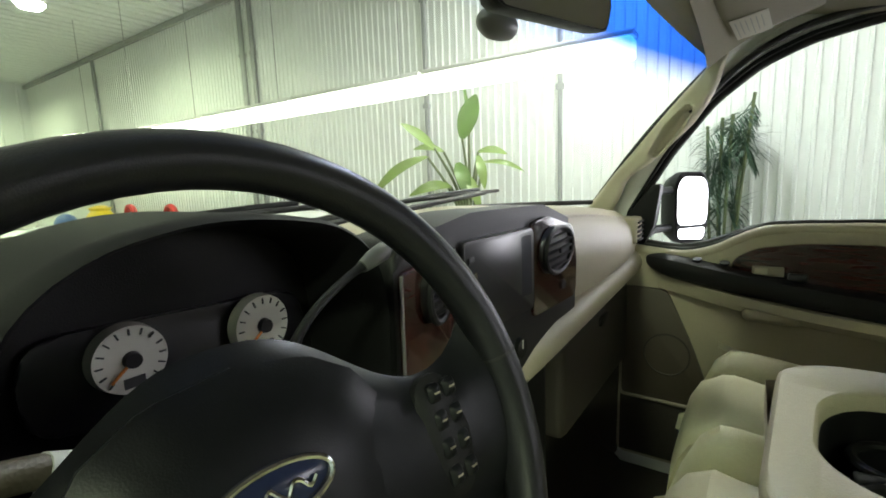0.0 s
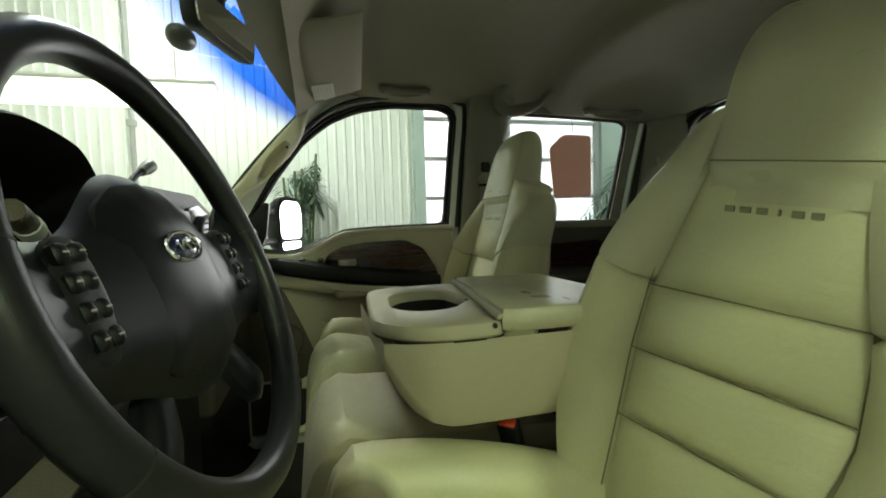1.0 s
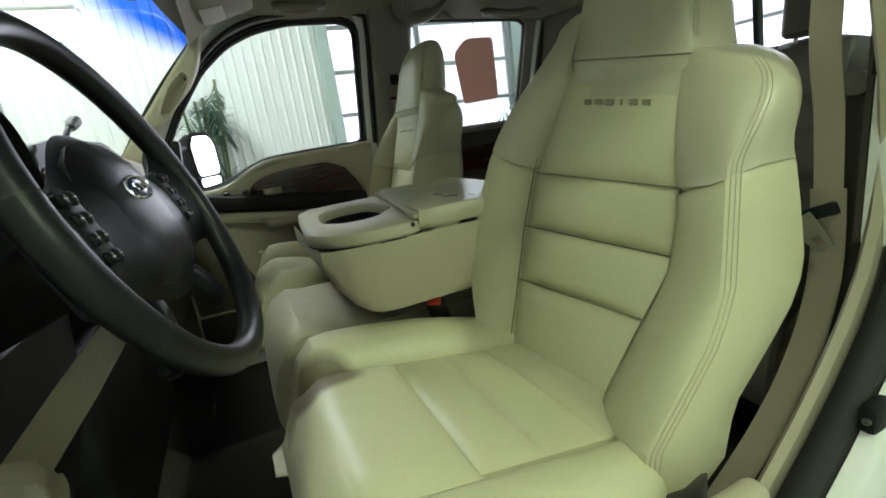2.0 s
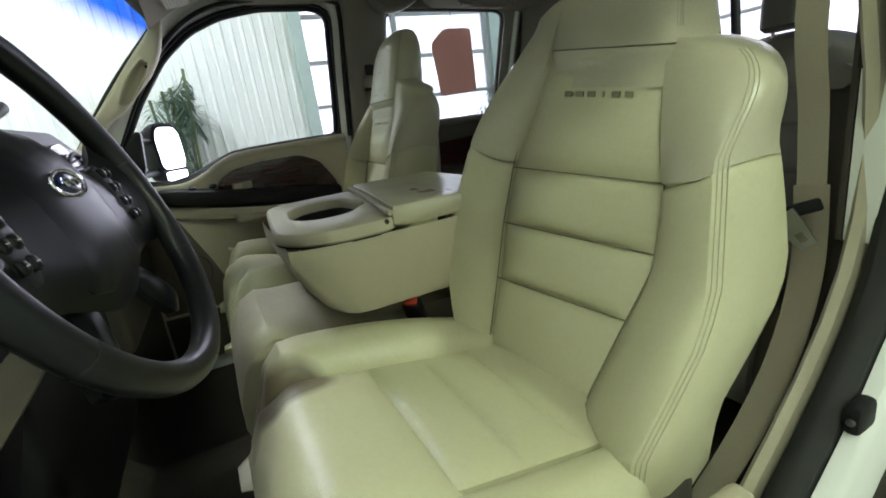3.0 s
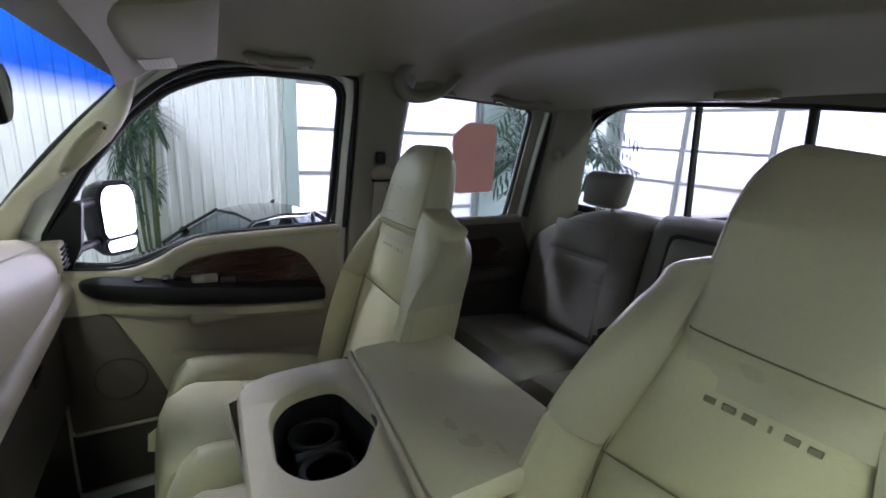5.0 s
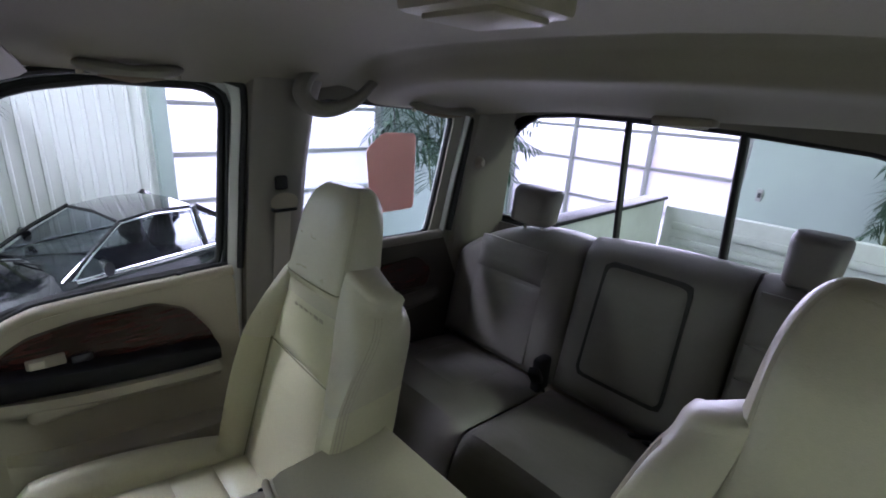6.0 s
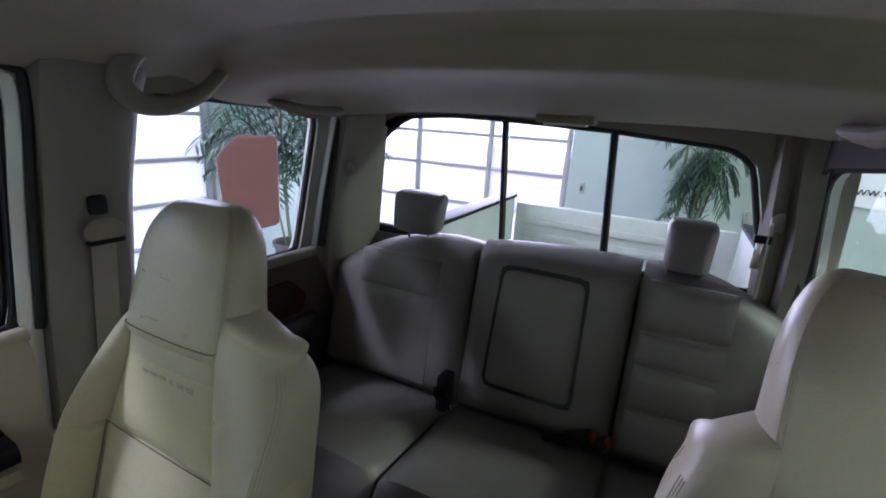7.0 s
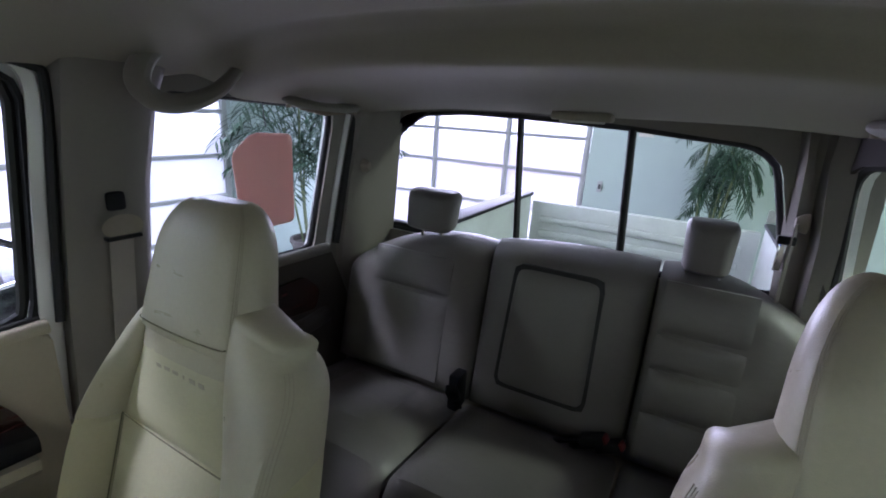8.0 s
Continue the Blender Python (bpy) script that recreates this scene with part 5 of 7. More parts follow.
    part("wood_trim", plate(rounded([(0.138, 0.700), (0.327, 0.688), (0.331, 0.760), (0.315, 0.835), (0.20, 0.872), (0.138, 0.868)], 0.012), "y", 0.508, 0.52, 0.003), "wood", st)
    for x0, z0, x1, z1 in ((-0.244, 0.738, -0.242, 0.872), (-0.102, 0.732, -0.102, 0.742)):
        part("bright_edge", tube([(x0, 0.507, z0), (x1, 0.507, z1)], 0.0022, 8), "steel", st, "silver edge line")
    rb = part("radio", plate(rounded([(-0.098, 0.742), (0.130, 0.722), (0.128, 0.862), (-0.096, 0.878)], 0.008), "y", 0.503, 0.52, 0.004), "black_gloss", st, "aftermarket touch-screen radio")
    part("screen", plate(rounded([(-0.058, 0.765), (0.118, 0.750), (0.116, 0.852), (-0.056, 0.864)], 0.004), "y", 0.5015, 0.5045), "screen", rb, "dark switched-off screen")
    for z in (0.775, 0.80, 0.85):
        part("key", box(-0.088, -0.068, 0.4995, 0.502, z - 0.005, z + 0.005, 0.002), "black", rb)
    part("volume_knob", tube([(-0.078, 0.5035, 0.825), (-0.078, 0.4955, 0.825)], 0.009, 16), "chrome", rb, "small chrome knob")

    def vent(cx, cz, w, h):
        v = part("air_vent", plate([(cx + w * math.cos(a * math.pi / 20), cz + h * math.sin(a * math.pi / 20)) for a in range(40)], "y", 0.4995, 0.52, 0.006, 3), "black_gloss", st, "black slatted air vent")
        for k in range(5):
            z = cz - h * 0.62 + h * 0.31 * k
            ww = w * math.sqrt(max(0.05, 1 - ((z - cz) / h) ** 2)) * 0.88
            part("vent_slat", moved(box(-ww, ww, -0.004, 0.004, -0.0014, 0.0014, 0.0008), pose(cx, 0.4975, z, 14)), "black", v)
        part("bezel", tube([(cx + (w - 0.003) * math.cos(a * math.pi / 20), 0.4965, cz + (h - 0.003) * math.sin(a * math.pi / 20)) for a in range(40)], 0.005, 8, closed=True), "black", v)
        part("vent_tab", box(cx - 0.004, cx + 0.004, 0.490, 0.494, cz - 0.006, cz + 0.003, 0.0015), "black", v)
    vent(0.222, 0.806, 0.062, 0.044)
    vent(-0.178, 0.835, 0.026, 0.036)
    for i in range(3):
        k = part("climate_knob", tube([(-0.13 + i * 0.10, 0.516, 0.690 - 0.011 * i), (-0.13 + i * 0.10, 0.497, 0.690 - 0.011 * i)], [0.020, 0.017], 20), "black", st)
        part("knob_mark", box(-0.1312 + i * 0.10, -0.1288 + i * 0.10, 0.4955, 0.4975, 0.690 - 0.011 * i, 0.705 - 0.011 * i), "pale_mark", k)
    for i in range(6):
        part("switch", box(-0.215 + i * 0.017, -0.203 + i * 0.017, 0.508, 0.517, 0.740 - 0.002 * i, 0.750 - 0.002 * i, 0.002), "black_gloss", st)
    for i in range(3):
        part("switch_mark", box(-0.214 + i * 0.011, -0.208 + i * 0.011, 0.5065, 0.5085, 0.744 - i * 0.001, 0.749 - i * 0.001), "pale_mark", st)
    part("outlet", tube([(0.265, 0.517, 0.727), (0.265, 0.505, 0.727)], [0.011, 0.009], 16), "black", st)
    # instrument cluster: hood, recess, lens and two white dials
    arch = [(-0.575, 0.74), (-0.572, 0.86), (-0.552, 0.912), (-0.510, 0.940), (-0.450, 0.952), (-0.395, 0.950), (-0.325, 0.938), (-0.275, 0.908), (-0.256, 0.855), (-0.258, 0.74)]
    out = resample(rounded(arch, 0.03), 64)
    cx = Vector((-0.415, 0.845))
    rings = [[Vector(((cx + (p - cx) * s).x, y, (cx + (p - cx) * s).y)) for p in out] for s, y in ((1.03, 0.66), (1.03, 0.535), (1.015, 0.518), (0.985, 0.513), (0.955, 0.522), (0.90, 0.61), (0.88, 0.63))]
    part("cluster_hood", loft(rings, cap=False), "hood", d, "deep black instrument hood")
    part("cluster_face", plate([cx + (p - cx) * 0.90 for p in out], "y", 0.622, 0.632), "black", d)
    part("cluster_band", plate(rounded([(-0.53, 0.80), (-0.29, 0.785), (-0.29, 0.862), (-0.53, 0.875)], 0.03), "y", 0.614, 0.623, 0.003), "black_gloss", d)

    def dial(x, z, r):
        g = part("gauge", tube([(x, 0.612, z), (x, 0.600, z)], [r * 1.05, r], 40), "dial", d, "round white gauge face")
        for k in range(13):
            a = radians(225 - k * 22.5)
            m = pose(x, 0.599, z) @ Matrix.Rotation(-a, 4, "Y")
            part("tick", moved(box(r * 0.74, r * 0.93, -0.0006, 0.0006, -0.0006, 0.0006), m), "mark", g)
        part("hub", tube([(x, 0.600, z), (x, 0.595, z)], [r * 0.26, r * 0.22], 20), "black_gloss", g)
        part("needle", moved(box(0, r * 0.80, -0.0008, 0.0008, -0.0009, 0.0009), pose(x, 0.5975, z) @ Matrix.Rotation(radians(140), 4, "Y")), "orange", g)
        part("gauge_window", box(x - r * 0.28, x + r * 0.28, 0.5985, 0.601, z - r * 0.82, z - r * 0.52), "mark", g)
    dial(-0.466, 0.846, 0.026)
    dial(-0.352, 0.840, 0.029)
    # driver's knee panel and the end of the dash by the door
    rings = []
    for i in range(9):
        x = -0.72 + 0.46 * i / 8
        rings.append([(x, 0.56, 0.74), (x, 0.535, 0.70), (x, 0.555, 0.55), (x, 0.60, 0.42), (x, 0.66, 0.42), (x, 0.66, 0.74)])
    part("knee_panel", loft(rings), "black", d, "dark lower dash panel")
    # Strip and kick panel have the shade beside the doorway in their colour.
    strip = [(0.400, 0.728), (0.404, 0.742), (0.416, 0.742), (0.452, 0.708), (0.510, 0.650), (0.575, 0.575), (0.560, 0.550), (0.478, 0.636), (0.434, 0.686)]
    part("dash_end", plate(rounded(strip, 0.006), "x", -0.615, -0.590, 0.006, 3), "brown_trim", d, "tan trim strip at the dash end, darkened for shade")
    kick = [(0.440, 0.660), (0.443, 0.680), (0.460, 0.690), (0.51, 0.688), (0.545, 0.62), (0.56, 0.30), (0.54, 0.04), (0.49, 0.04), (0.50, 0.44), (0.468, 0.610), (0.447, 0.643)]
    part("kick_panel", plate(rounded(kick, 0.010), "x", -0.715, -0.690, 0.006, 3), "brown_trim", d, "tan kick panel by the door hinge, darkened for shade")
    # the dash bows away from the driver in the middle and climbs gently towards the passenger's door
    for ob in d.children_recursive:
        for v in ob.data.vertices:
            x = v.co.x
            v.co += Vector((float(np.interp(x, (-0.55, -0.30, 0.0, 0.22, 0.5), (-0.02, -0.02, -0.012, -0.035, 0.0))),
                            float(np.interp(x, (-0.35, -0.05, 0.20, 0.83), (0.015, 0.05, 0.03, -0.004))),
                            float(np.interp(x, (-0.25, 0.83), (-0.037, 0.033)))))
    return d


dashboard()
for px, w in ((-0.40, 0.05), (-0.30, 0.05)):
    p = thing("pedal", (px, 0.66, 0.12), "black rubber-faced foot pedal", "pedal", "foot pedals")
    part("pad", moved(box(-w, w, -0.008, 0.008, -0.03, 0.03, 0.006), pose(px, 0.64, 0.16, -35)), "rubber", p)
    part("arm", tube([(px, 0.65, 0.18), (px, 0.72, 0.40)], 0.008, 8), "steel", p)

# ---- windscreen, front pillars, visor, inside mirror ----
def screen_point(u, v):
    b = Vector((-0.715 + 1.535 * u, 0.815 + 0.06 * math.sin(math.pi * u) - 0.175 * u ** 3, 0.872 - 0.022 * u ** 3))
    t = Vector((-0.640 + 1.404 * u, 0.326 + 0.090 * math.sin(math.pi * u), 1.208 + 0.042 * math.sin(math.pi * u)))
    return b.lerp(t, v) + Vector((0, 0.008, 0.010)) * math.sin(math.pi * v)


def sheet(f, u0, u1, v0, v1, nu=20, nv=12):
    bm = bmesh.new()
    loft([[f(u0 + (u1 - u0) * i / nu, v0 + (v1 - v0) * j / nv) for i in range(nu + 1)] for j in range(nv + 1)], False, bm, closed=False)
    return bm


ws = tagged(new("window_1"), "clear curved windscreen with a blue sun band", "windscreen", "", "structure")
WORLD_OF[ws.name] = Matrix.Identity(4)
o = part("pane", sheet(screen_point, 0, 1, 0, 1), "glass_screen", ws, "clear glass with a blue sun band")
o.visible_shadow = False
part("screen_seal", tube([screen_point(1.0, v / 10) for v in range(11)], 0.007, 8), "rubber", ws)
hdr = []
for k in range(25):
    q = screen_point(k / 24, 1.0)
    hx = min(max(q.x, xd(0.33) + 0.07), xp(0.33) - 0.125)
    e = Vector((hx, 0.325, headliner_z(hx, 0.325) + 0.002))
    hdr.append([q + Vector((0, 0.006, -0.006)), q.lerp(e, 0.5) + Vector((0, 0, -0.004)), e, e + Vector((0, 0, 0.03)), q + Vector((0, 0.010, 0.022))])
solo("trim_header", loft(hdr), "headliner", "taupe header trim over the windscreen", "trim", "structure")
part("screen_seal", tube([screen_point(u / 20, 0.0) for u in range(21)], 0.007, 8), "rubber", ws)


# passenger's windscreen pillar: height, front edge and rear edge of its trim
PA = ((0.80, 0.690, 0.600), (0.86, 0.638, 0.565), (0.91, 0.598, 0.545), (0.935, 0.578, 0.520), (0.955, 0.560, 0.486), (1.00, 0.520, 0.434),
      (1.06, 0.468, 0.372), (1.10, 0.433, 0.344), (1.13, 0.405, 0.328), (1.16, 0.376, 0.316), (1.20, 0.340, 0.306), (1.235, 0.318, 0.296))


def pillar_surface(z, q):
    """q runs from the edge of the windscreen (0) to the rear edge (1), across the cab side of the trim."""
    f = float(np.interp(z, [p[0] for p in PA], [p[1] for p in PA]))
    r = float(np.interp(z, [p[0] for p in PA], [p[2] for p in PA]))
    x = 0.820 - 0.056 * (z - 0.85) / 0.362
    bulge = 0.017 * (1 - (2 * q - 1) ** 6) * min(1.0, (f - r) / 0.07)
    y = f + (r - f) * q
    # hollow of the hand slot
    a, b = Vector((0.466, 0.990)), Vector((0.386, 1.092))
    ab = b - a
    k = min(1.0, max(0.0, (Vector((y, z)) - a).dot(ab) / ab.length_squared))
    d = (Vector((y, z)) - a - ab * k).length / (0.0140 * (0.65 + 0.35 * math.sin(math.pi * k)))
    hollow = 0.032 / (1 + d ** 10) - 0.005 * math.exp(-((d - 1.65) / 0.4) ** 2)
    return Vector((x - 0.004 - bulge + 0.010 * q + hollow, y, z))


def pillar_a(name, label):
    p = thing(name, (0.80, 0.585, 0.845), label, "pillar trim")
    rings = []
    for k in range(73):
        z = 0.80 + 0.435 * k / 72
        row = [pillar_surface(z, j / 26) for j in range(27)]
        rings.append(row + [row[-1] + Vector((0.042, 0.010, 0)), row[0] + Vector((0.040, 0.004, 0))])
    part("trim", loft(rings), "pillar_a", p)


pillar_a("pillar_trim", "tan windscreen pillar, paled as if lit, with a hand slot")
dp = thing("pillar_trim_driver", (-0.70, 0.58, 0.84), "tan windscreen pillar, paled as if lit, by the open door", "pillar trim")
part("trim", loft([[Vector((-0.715, 0.64, 0.80)).lerp(Vector((-0.655, 0.335, 1.22)), t) + Vector((0.028 * math.cos(a * math.pi / 6), 0.03 * math.sin(a * math.pi / 6), 0)) for a in range(12)] for t in (0, 0.3, 0.6, 0.9, 1.0)]), "pillar_a", dp)


def inside_mirror():
    m = thing("rear_view_mirror", (0.0, 0.45, 1.16), "black-backed rear view mirror on the windscreen", "mirror")
    ma = Matrix.Translation((-0.115, 0.420, 1.128)) @ Matrix.Scale(0.90, 4) @ Matrix.Rotation(radians(-13), 4, "Z") @ Matrix.Rotation(radians(-6), 4, "Y") @ Matrix.Rotation(radians(90), 4, "X")
    out = resample(rounded([(-0.128, -0.026), (0.118, -0.036), (0.132, 0.010), (0.118, 0.034), (-0.118, 0.036), (-0.132, 0.016)], 0.018), 48)
    part("housing", loft([[ma @ Vector((*(p * s), z)) for p in out] for s, z in ((0.75, -0.024), (0.93, -0.018), (1.0, -0.004), (1.0, 0.004), (0.97, 0.007), (0.94, 0.006))]), "black", m)
    part("mirror_glass", loft([[ma @ Vector((*(p * s), z)) for p in out] for s, z in ((0.935, 0.0062), (0.93, 0.0082))]), "mirror", m)
    part("arm", tube([(-0.105, 0.430, 1.16), (-0.09, 0.430, 1.185), (-0.08, 0.420, 1.205)], 0.008, 8), "black", m)
    part("sensor_pod", loft([[(-0.135 + r * 0.85 * math.cos(a * math.pi / 10), 0.480 + 0.02 * math.sin(a * math.pi / 10) * r / 0.042, 1.104 + h * 0.85) for a in range(20)] for r, h in
                             ((0.004, -0.016), (0.018, -0.0152), (0.031, -0.012), (0.039, -0.006), (0.042, 0.0), (0.040, 0.007), (0.034, 0.013), (0.022, 0.018), (0.008, 0.020))]), "steel_dark", m, "grey sensor pod")


inside_mirror()


def visor(name, x0, x1, label):
    v = thing(name, ((x0 + x1) / 2, 0.22, 1.22), label, "sun visor", "sun visors")

    def f(u, w):
        return Vector((x0 + (x1 - x0) * u - 0.03 * w * u, 0.335 - 0.045 * u - 0.165 * w, 1.252 - 0.020 * u + 0.034 * w - 0.004 * math.sin(math.pi * w)))
    part("panel", puff(f, 14, 8, 0.004, 0.012, (0, -0.35, -1), edge=0.006, square=12), "headliner", v)
    return v, f


vp, vf = visor("sun_visor", 0.150, 0.710, "fabric sun visor folded up, with a white label")
bm = bmesh.new()
loft([[vf(u, w) + Vector((0, -0.0018, -0.0052)) for u in (0.70, 0.78, 0.87, 0.96)] for w in (0.06, 0.26, 0.46)], False, bm, closed=False)
loft([[vf(u, w) + Vector((0, -0.0015, -0.0044)) for u in (0.70, 0.78, 0.87, 0.96)] for w in (0.06, 0.26, 0.46)], False, bm, closed=False)
lab = part("label", bm, "paper", vp, "pale printed warning label")
for k in range(6):
    w = 0.10 + 0.055 * k
    bm = bmesh.new()
    loft([[vf(u, ww) + Vector((0, -0.0021, -0.0058)) for u in (0.73, 0.83, 0.94 - 0.03 * (k % 3))] for ww in (w, w + 0.012)], False, bm, closed=False)
    part("print_bar", bm, "conduit", lab)

# ---- passenger's front door ----
def ribbon(pts, width, side, t=0.0016):
    """A flat strap along pts; side is the way of its width."""
    side = Vector(side).normalized()
    rings = []
    pts = [Vector(p) for p in pts]
    for i, p in enumerate(pts):
        d = (pts[min(i + 1, len(pts) - 1)] - pts[max(i - 1, 0)]).normalized()
        n = d.cross(side).normalized()
        rings.append([p - side * width / 2 - n * t, p + side * width / 2 - n * t, p + side * width / 2 + n * t, p - side * width / 2 + n * t])
    return loft(rings)


def loop3(loop, x_of, dx):
    return [Vector((x_of(p[0]) + dx, p[0], p[1])) for p in loop]


def window_trim(parent, loop, x_of, inward, name_glass, mat_glass):
    g = loop
    bm = bmesh.new()
    for dx in (0.022,):
        bm.faces.new([bm.verts.new((x_of(p[0]) - inward * 0 + (dx if inward > 0 else -dx), p[0], p[1])) for p in g])
    pane = part(name_glass, bm, mat_glass, parent, "rain-specked side glass", smooth=False)
    pane.visible_shadow = False
    s = 1 if inward > 0 else -1
    part("glass_seal", tube(loop3(grow(g, 0.006), x_of, s * 0.012), 0.0105, 8, closed=True), "rubber", parent, "black rubber window seal")


def front_door():
    d = thing("front_door", (0.85, 0.15, 0.0), "tan front passenger door with a dark wood panel and black armrest", "car door")
    belt = [(0.548, 0.705), (0.40, 0.690), (0.315, 0.708), (0.22, 0.757), (0.13, 0.772), (-0.225, 0.782)]
    panel = [(-0.232, 0.05), (0.56, 0.05)] + belt
    part("panel", plate(rounded(panel, 0.02), "x", 0.818, 0.858, 0.008, 3), "tan", d)
    # rolled sill below the glass
    roll = curve_pts([(0.832, y, z + 0.006) for y, z in belt], 6)
    part("sill_roll", tube(roll, 0.016, 10), "tan", d)
    part("sill_seal", tube([p + Vector((0.012, 0, 0.016)) for p in roll], 0.007, 8), "rubber", d, "black glass seal")
    window_trim(d, PW_L, xp, 1, "window_glass", "glass_wet")
    # painted frame beside the seal and the outer weatherstrip
    part("window_frame", ring_plate(grow(PW_L, 0.022), grow(PW_L, 0.012), "x", 0.842, 0.859), "black", d)
    rear = [(0.842, y, z) for y, z in ((-0.228, 0.79), (-0.250, 1.02), (-0.272, 1.235), (-0.245, 1.280))]
    part("frame_edge", ribbon(curve_pts(rear, 6), 0.022, (0, 1, 0.1), 0.006), "paint", d, "white painted frame edge")
    part("weatherstrip", tube(curve_pts([(0.832, y - 0.020, z) for _, y, z in rear] + [(0.828, -0.10, 1.293), (0.815, 0.12, 1.272), (0.80, 0.26, 1.205), (0.792, 0.38, 1.085)], 6), 0.009, 8), "rubber", d)
    # wood panel
    wood = [(0.275, 0.672), (0.262, 0.702), (0.215, 0.730), (0.12, 0.745), (-0.03, 0.748), (-0.10, 0.715), (-0.148, 0.640), (-0.160, 0.592), (0.0, 0.606), (0.16, 0.640)]
    part("wood_panel", plate(rounded(wood, 0.02), "x", 0.802, 0.822, 0.008, 3), "wood", d, "dark polished burl wood panel")
    # black armrest
    rings = []
    for k in range(31):
        t = (k / 30) ** 1.6
        y = 0.485 - 0.640 * t
        z = 0.684 - 0.096 * t - 0.010 * math.sin(math.pi * t)
        e = 1.0 - (1.0 - min(1.0, t / 0.16)) ** 2
        h = 0.004 + 0.028 * math.sqrt(max(0.0, e)) * (1.0 if t < 0.90 else 1.0 - 2.0 * (t - 0.90))
        dep = 0.004 + 0.058 * math.sqrt(max(0.0, e))
        rings.append([(0.825, y, z + h), (0.818 - dep * 0.72, y, z + h * 0.90), (0.818 - dep * 0.93, y, z + h * 0.72), (0.818 - dep, y, z + h * 0.35), (0.818 - dep, y, z - h * 0.15), (0.818 - dep * 0.94, y, z - h * 0.62), (0.818 - dep * 0.72, y, z - h * 0.93), (0.825, y, z - h)])
    arm = part("armrest", loft(rings), "black", d, "long black armrest")
    # tan lower lip with the pull cup
    rings = []
    for k in range(17):
        t = k / 16
        y = 0.45 - 0.60 * t
        z = 0.622 - 0.085 * t - 0.012 * math.sin(math.pi * t)
        dep = 0.010 + 0.050 * math.sin(math.pi * min(0.5, t * 0.8 + 0.03))
        rings.append([(0.825, y, z + 0.030), (0.818 - dep, y, z + 0.022), (0.818 - dep * 1.04, y, z), (0.818 - dep * 0.8, y, z - 0.018), (0.825, y, z - 0.024)])
    part("armrest_lip", loft(rings), "tan", d)
    cup = part("pull_cup", box(0.760, 0.812, 0.110, 0.240, 0.540, 0.583, 0.018, 4), "tan", d, "tan door pull cup")
    part("cup_shadow", box(0.766, 0.80, 0.130, 0.222, 0.5825, 0.586, 0.001), "black", cup)
    # switches on the armrest
    sp = part("switch_plate", moved(box(-0.006, 0.006, -0.034, 0.034, -0.013, 0.013, 0.004), pose(0.797, 0.190, 0.672, 0, 8, 0)), "tan_dark", d, "pale switch plate")
    part("switch", moved(box(-0.010, 0.002, -0.014, 0.014, -0.009, 0.009, 0.003), pose(0.795, 0.205, 0.672, 0, 8, 0)), "tan", sp)
    part("door_lever", moved(box(-0.008, 0.008, -0.020, 0.020, -0.010, 0.010, 0.005), pose(0.798, 0.128, 0.661, 0, 8, 0)), "black_gloss", d, "small dark door lever")
    for y, z in ((0.35, 0.690), (0.285, 0.685)):
        part("button", tube([(0.790, y, z), (0.788, y, z + 0.006)], 0.012, 14), "black", arm)
    # fabric insert, map pocket, speaker
    rings = []
    for k in range(15):
        t = k / 14
        y = 0.290 - 0.47 * t
        z = 0.435 - 0.070 * t + 0.012 * max(0, 0.15 - t) / 0.15
        b = 0.022 + 0.050 * math.sin(math.pi * min(1, 0.10 + t * 0.6))
        rings.append([(0.822, y, z + 0.012), (0.818 - b, y, z + 0.008), (0.818 - b - 0.006, y, z - 0.012), (0.818 - b * 0.85, y, z - 0.10), (0.818 - b * 0.3, y, 0.19), (0.822, y, 0.18)])
    part("map_pocket", loft(rings), "tan", d, "moulded map pocket")
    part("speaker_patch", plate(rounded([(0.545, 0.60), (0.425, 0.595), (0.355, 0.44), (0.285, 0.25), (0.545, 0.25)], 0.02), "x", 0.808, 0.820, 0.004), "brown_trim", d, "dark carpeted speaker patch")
    sg = [(0.806, 0.42 + 0.062 * math.cos(a * math.pi / 16), 0.40 + 0.062 * math.sin(a * math.pi / 16)) for a in range(32)]
    part("speaker_ring", tube(sg, 0.0025, 8, closed=True), "dark_trim", d)
    part("carpet_edge", plate([(0.55, 0.06), (-0.22, 0.06), (-0.22, 0.24), (0.55, 0.245)], "x", 0.812, 0.8195, 0.003), "carpet", d)
    part("trim_line", tube([(0.809, 0.54, 0.252), (0.806, 0.20, 0.246), (0.806, -0.22, 0.243)], 0.006, 8), "tan_dark", d)
    part("lock_knob", tube([(0.838, -0.097, 0.775), (0.838, -0.097, 0.806)], [0.006, 0.007], 12), "black", d, "black lock knob")


front_door()


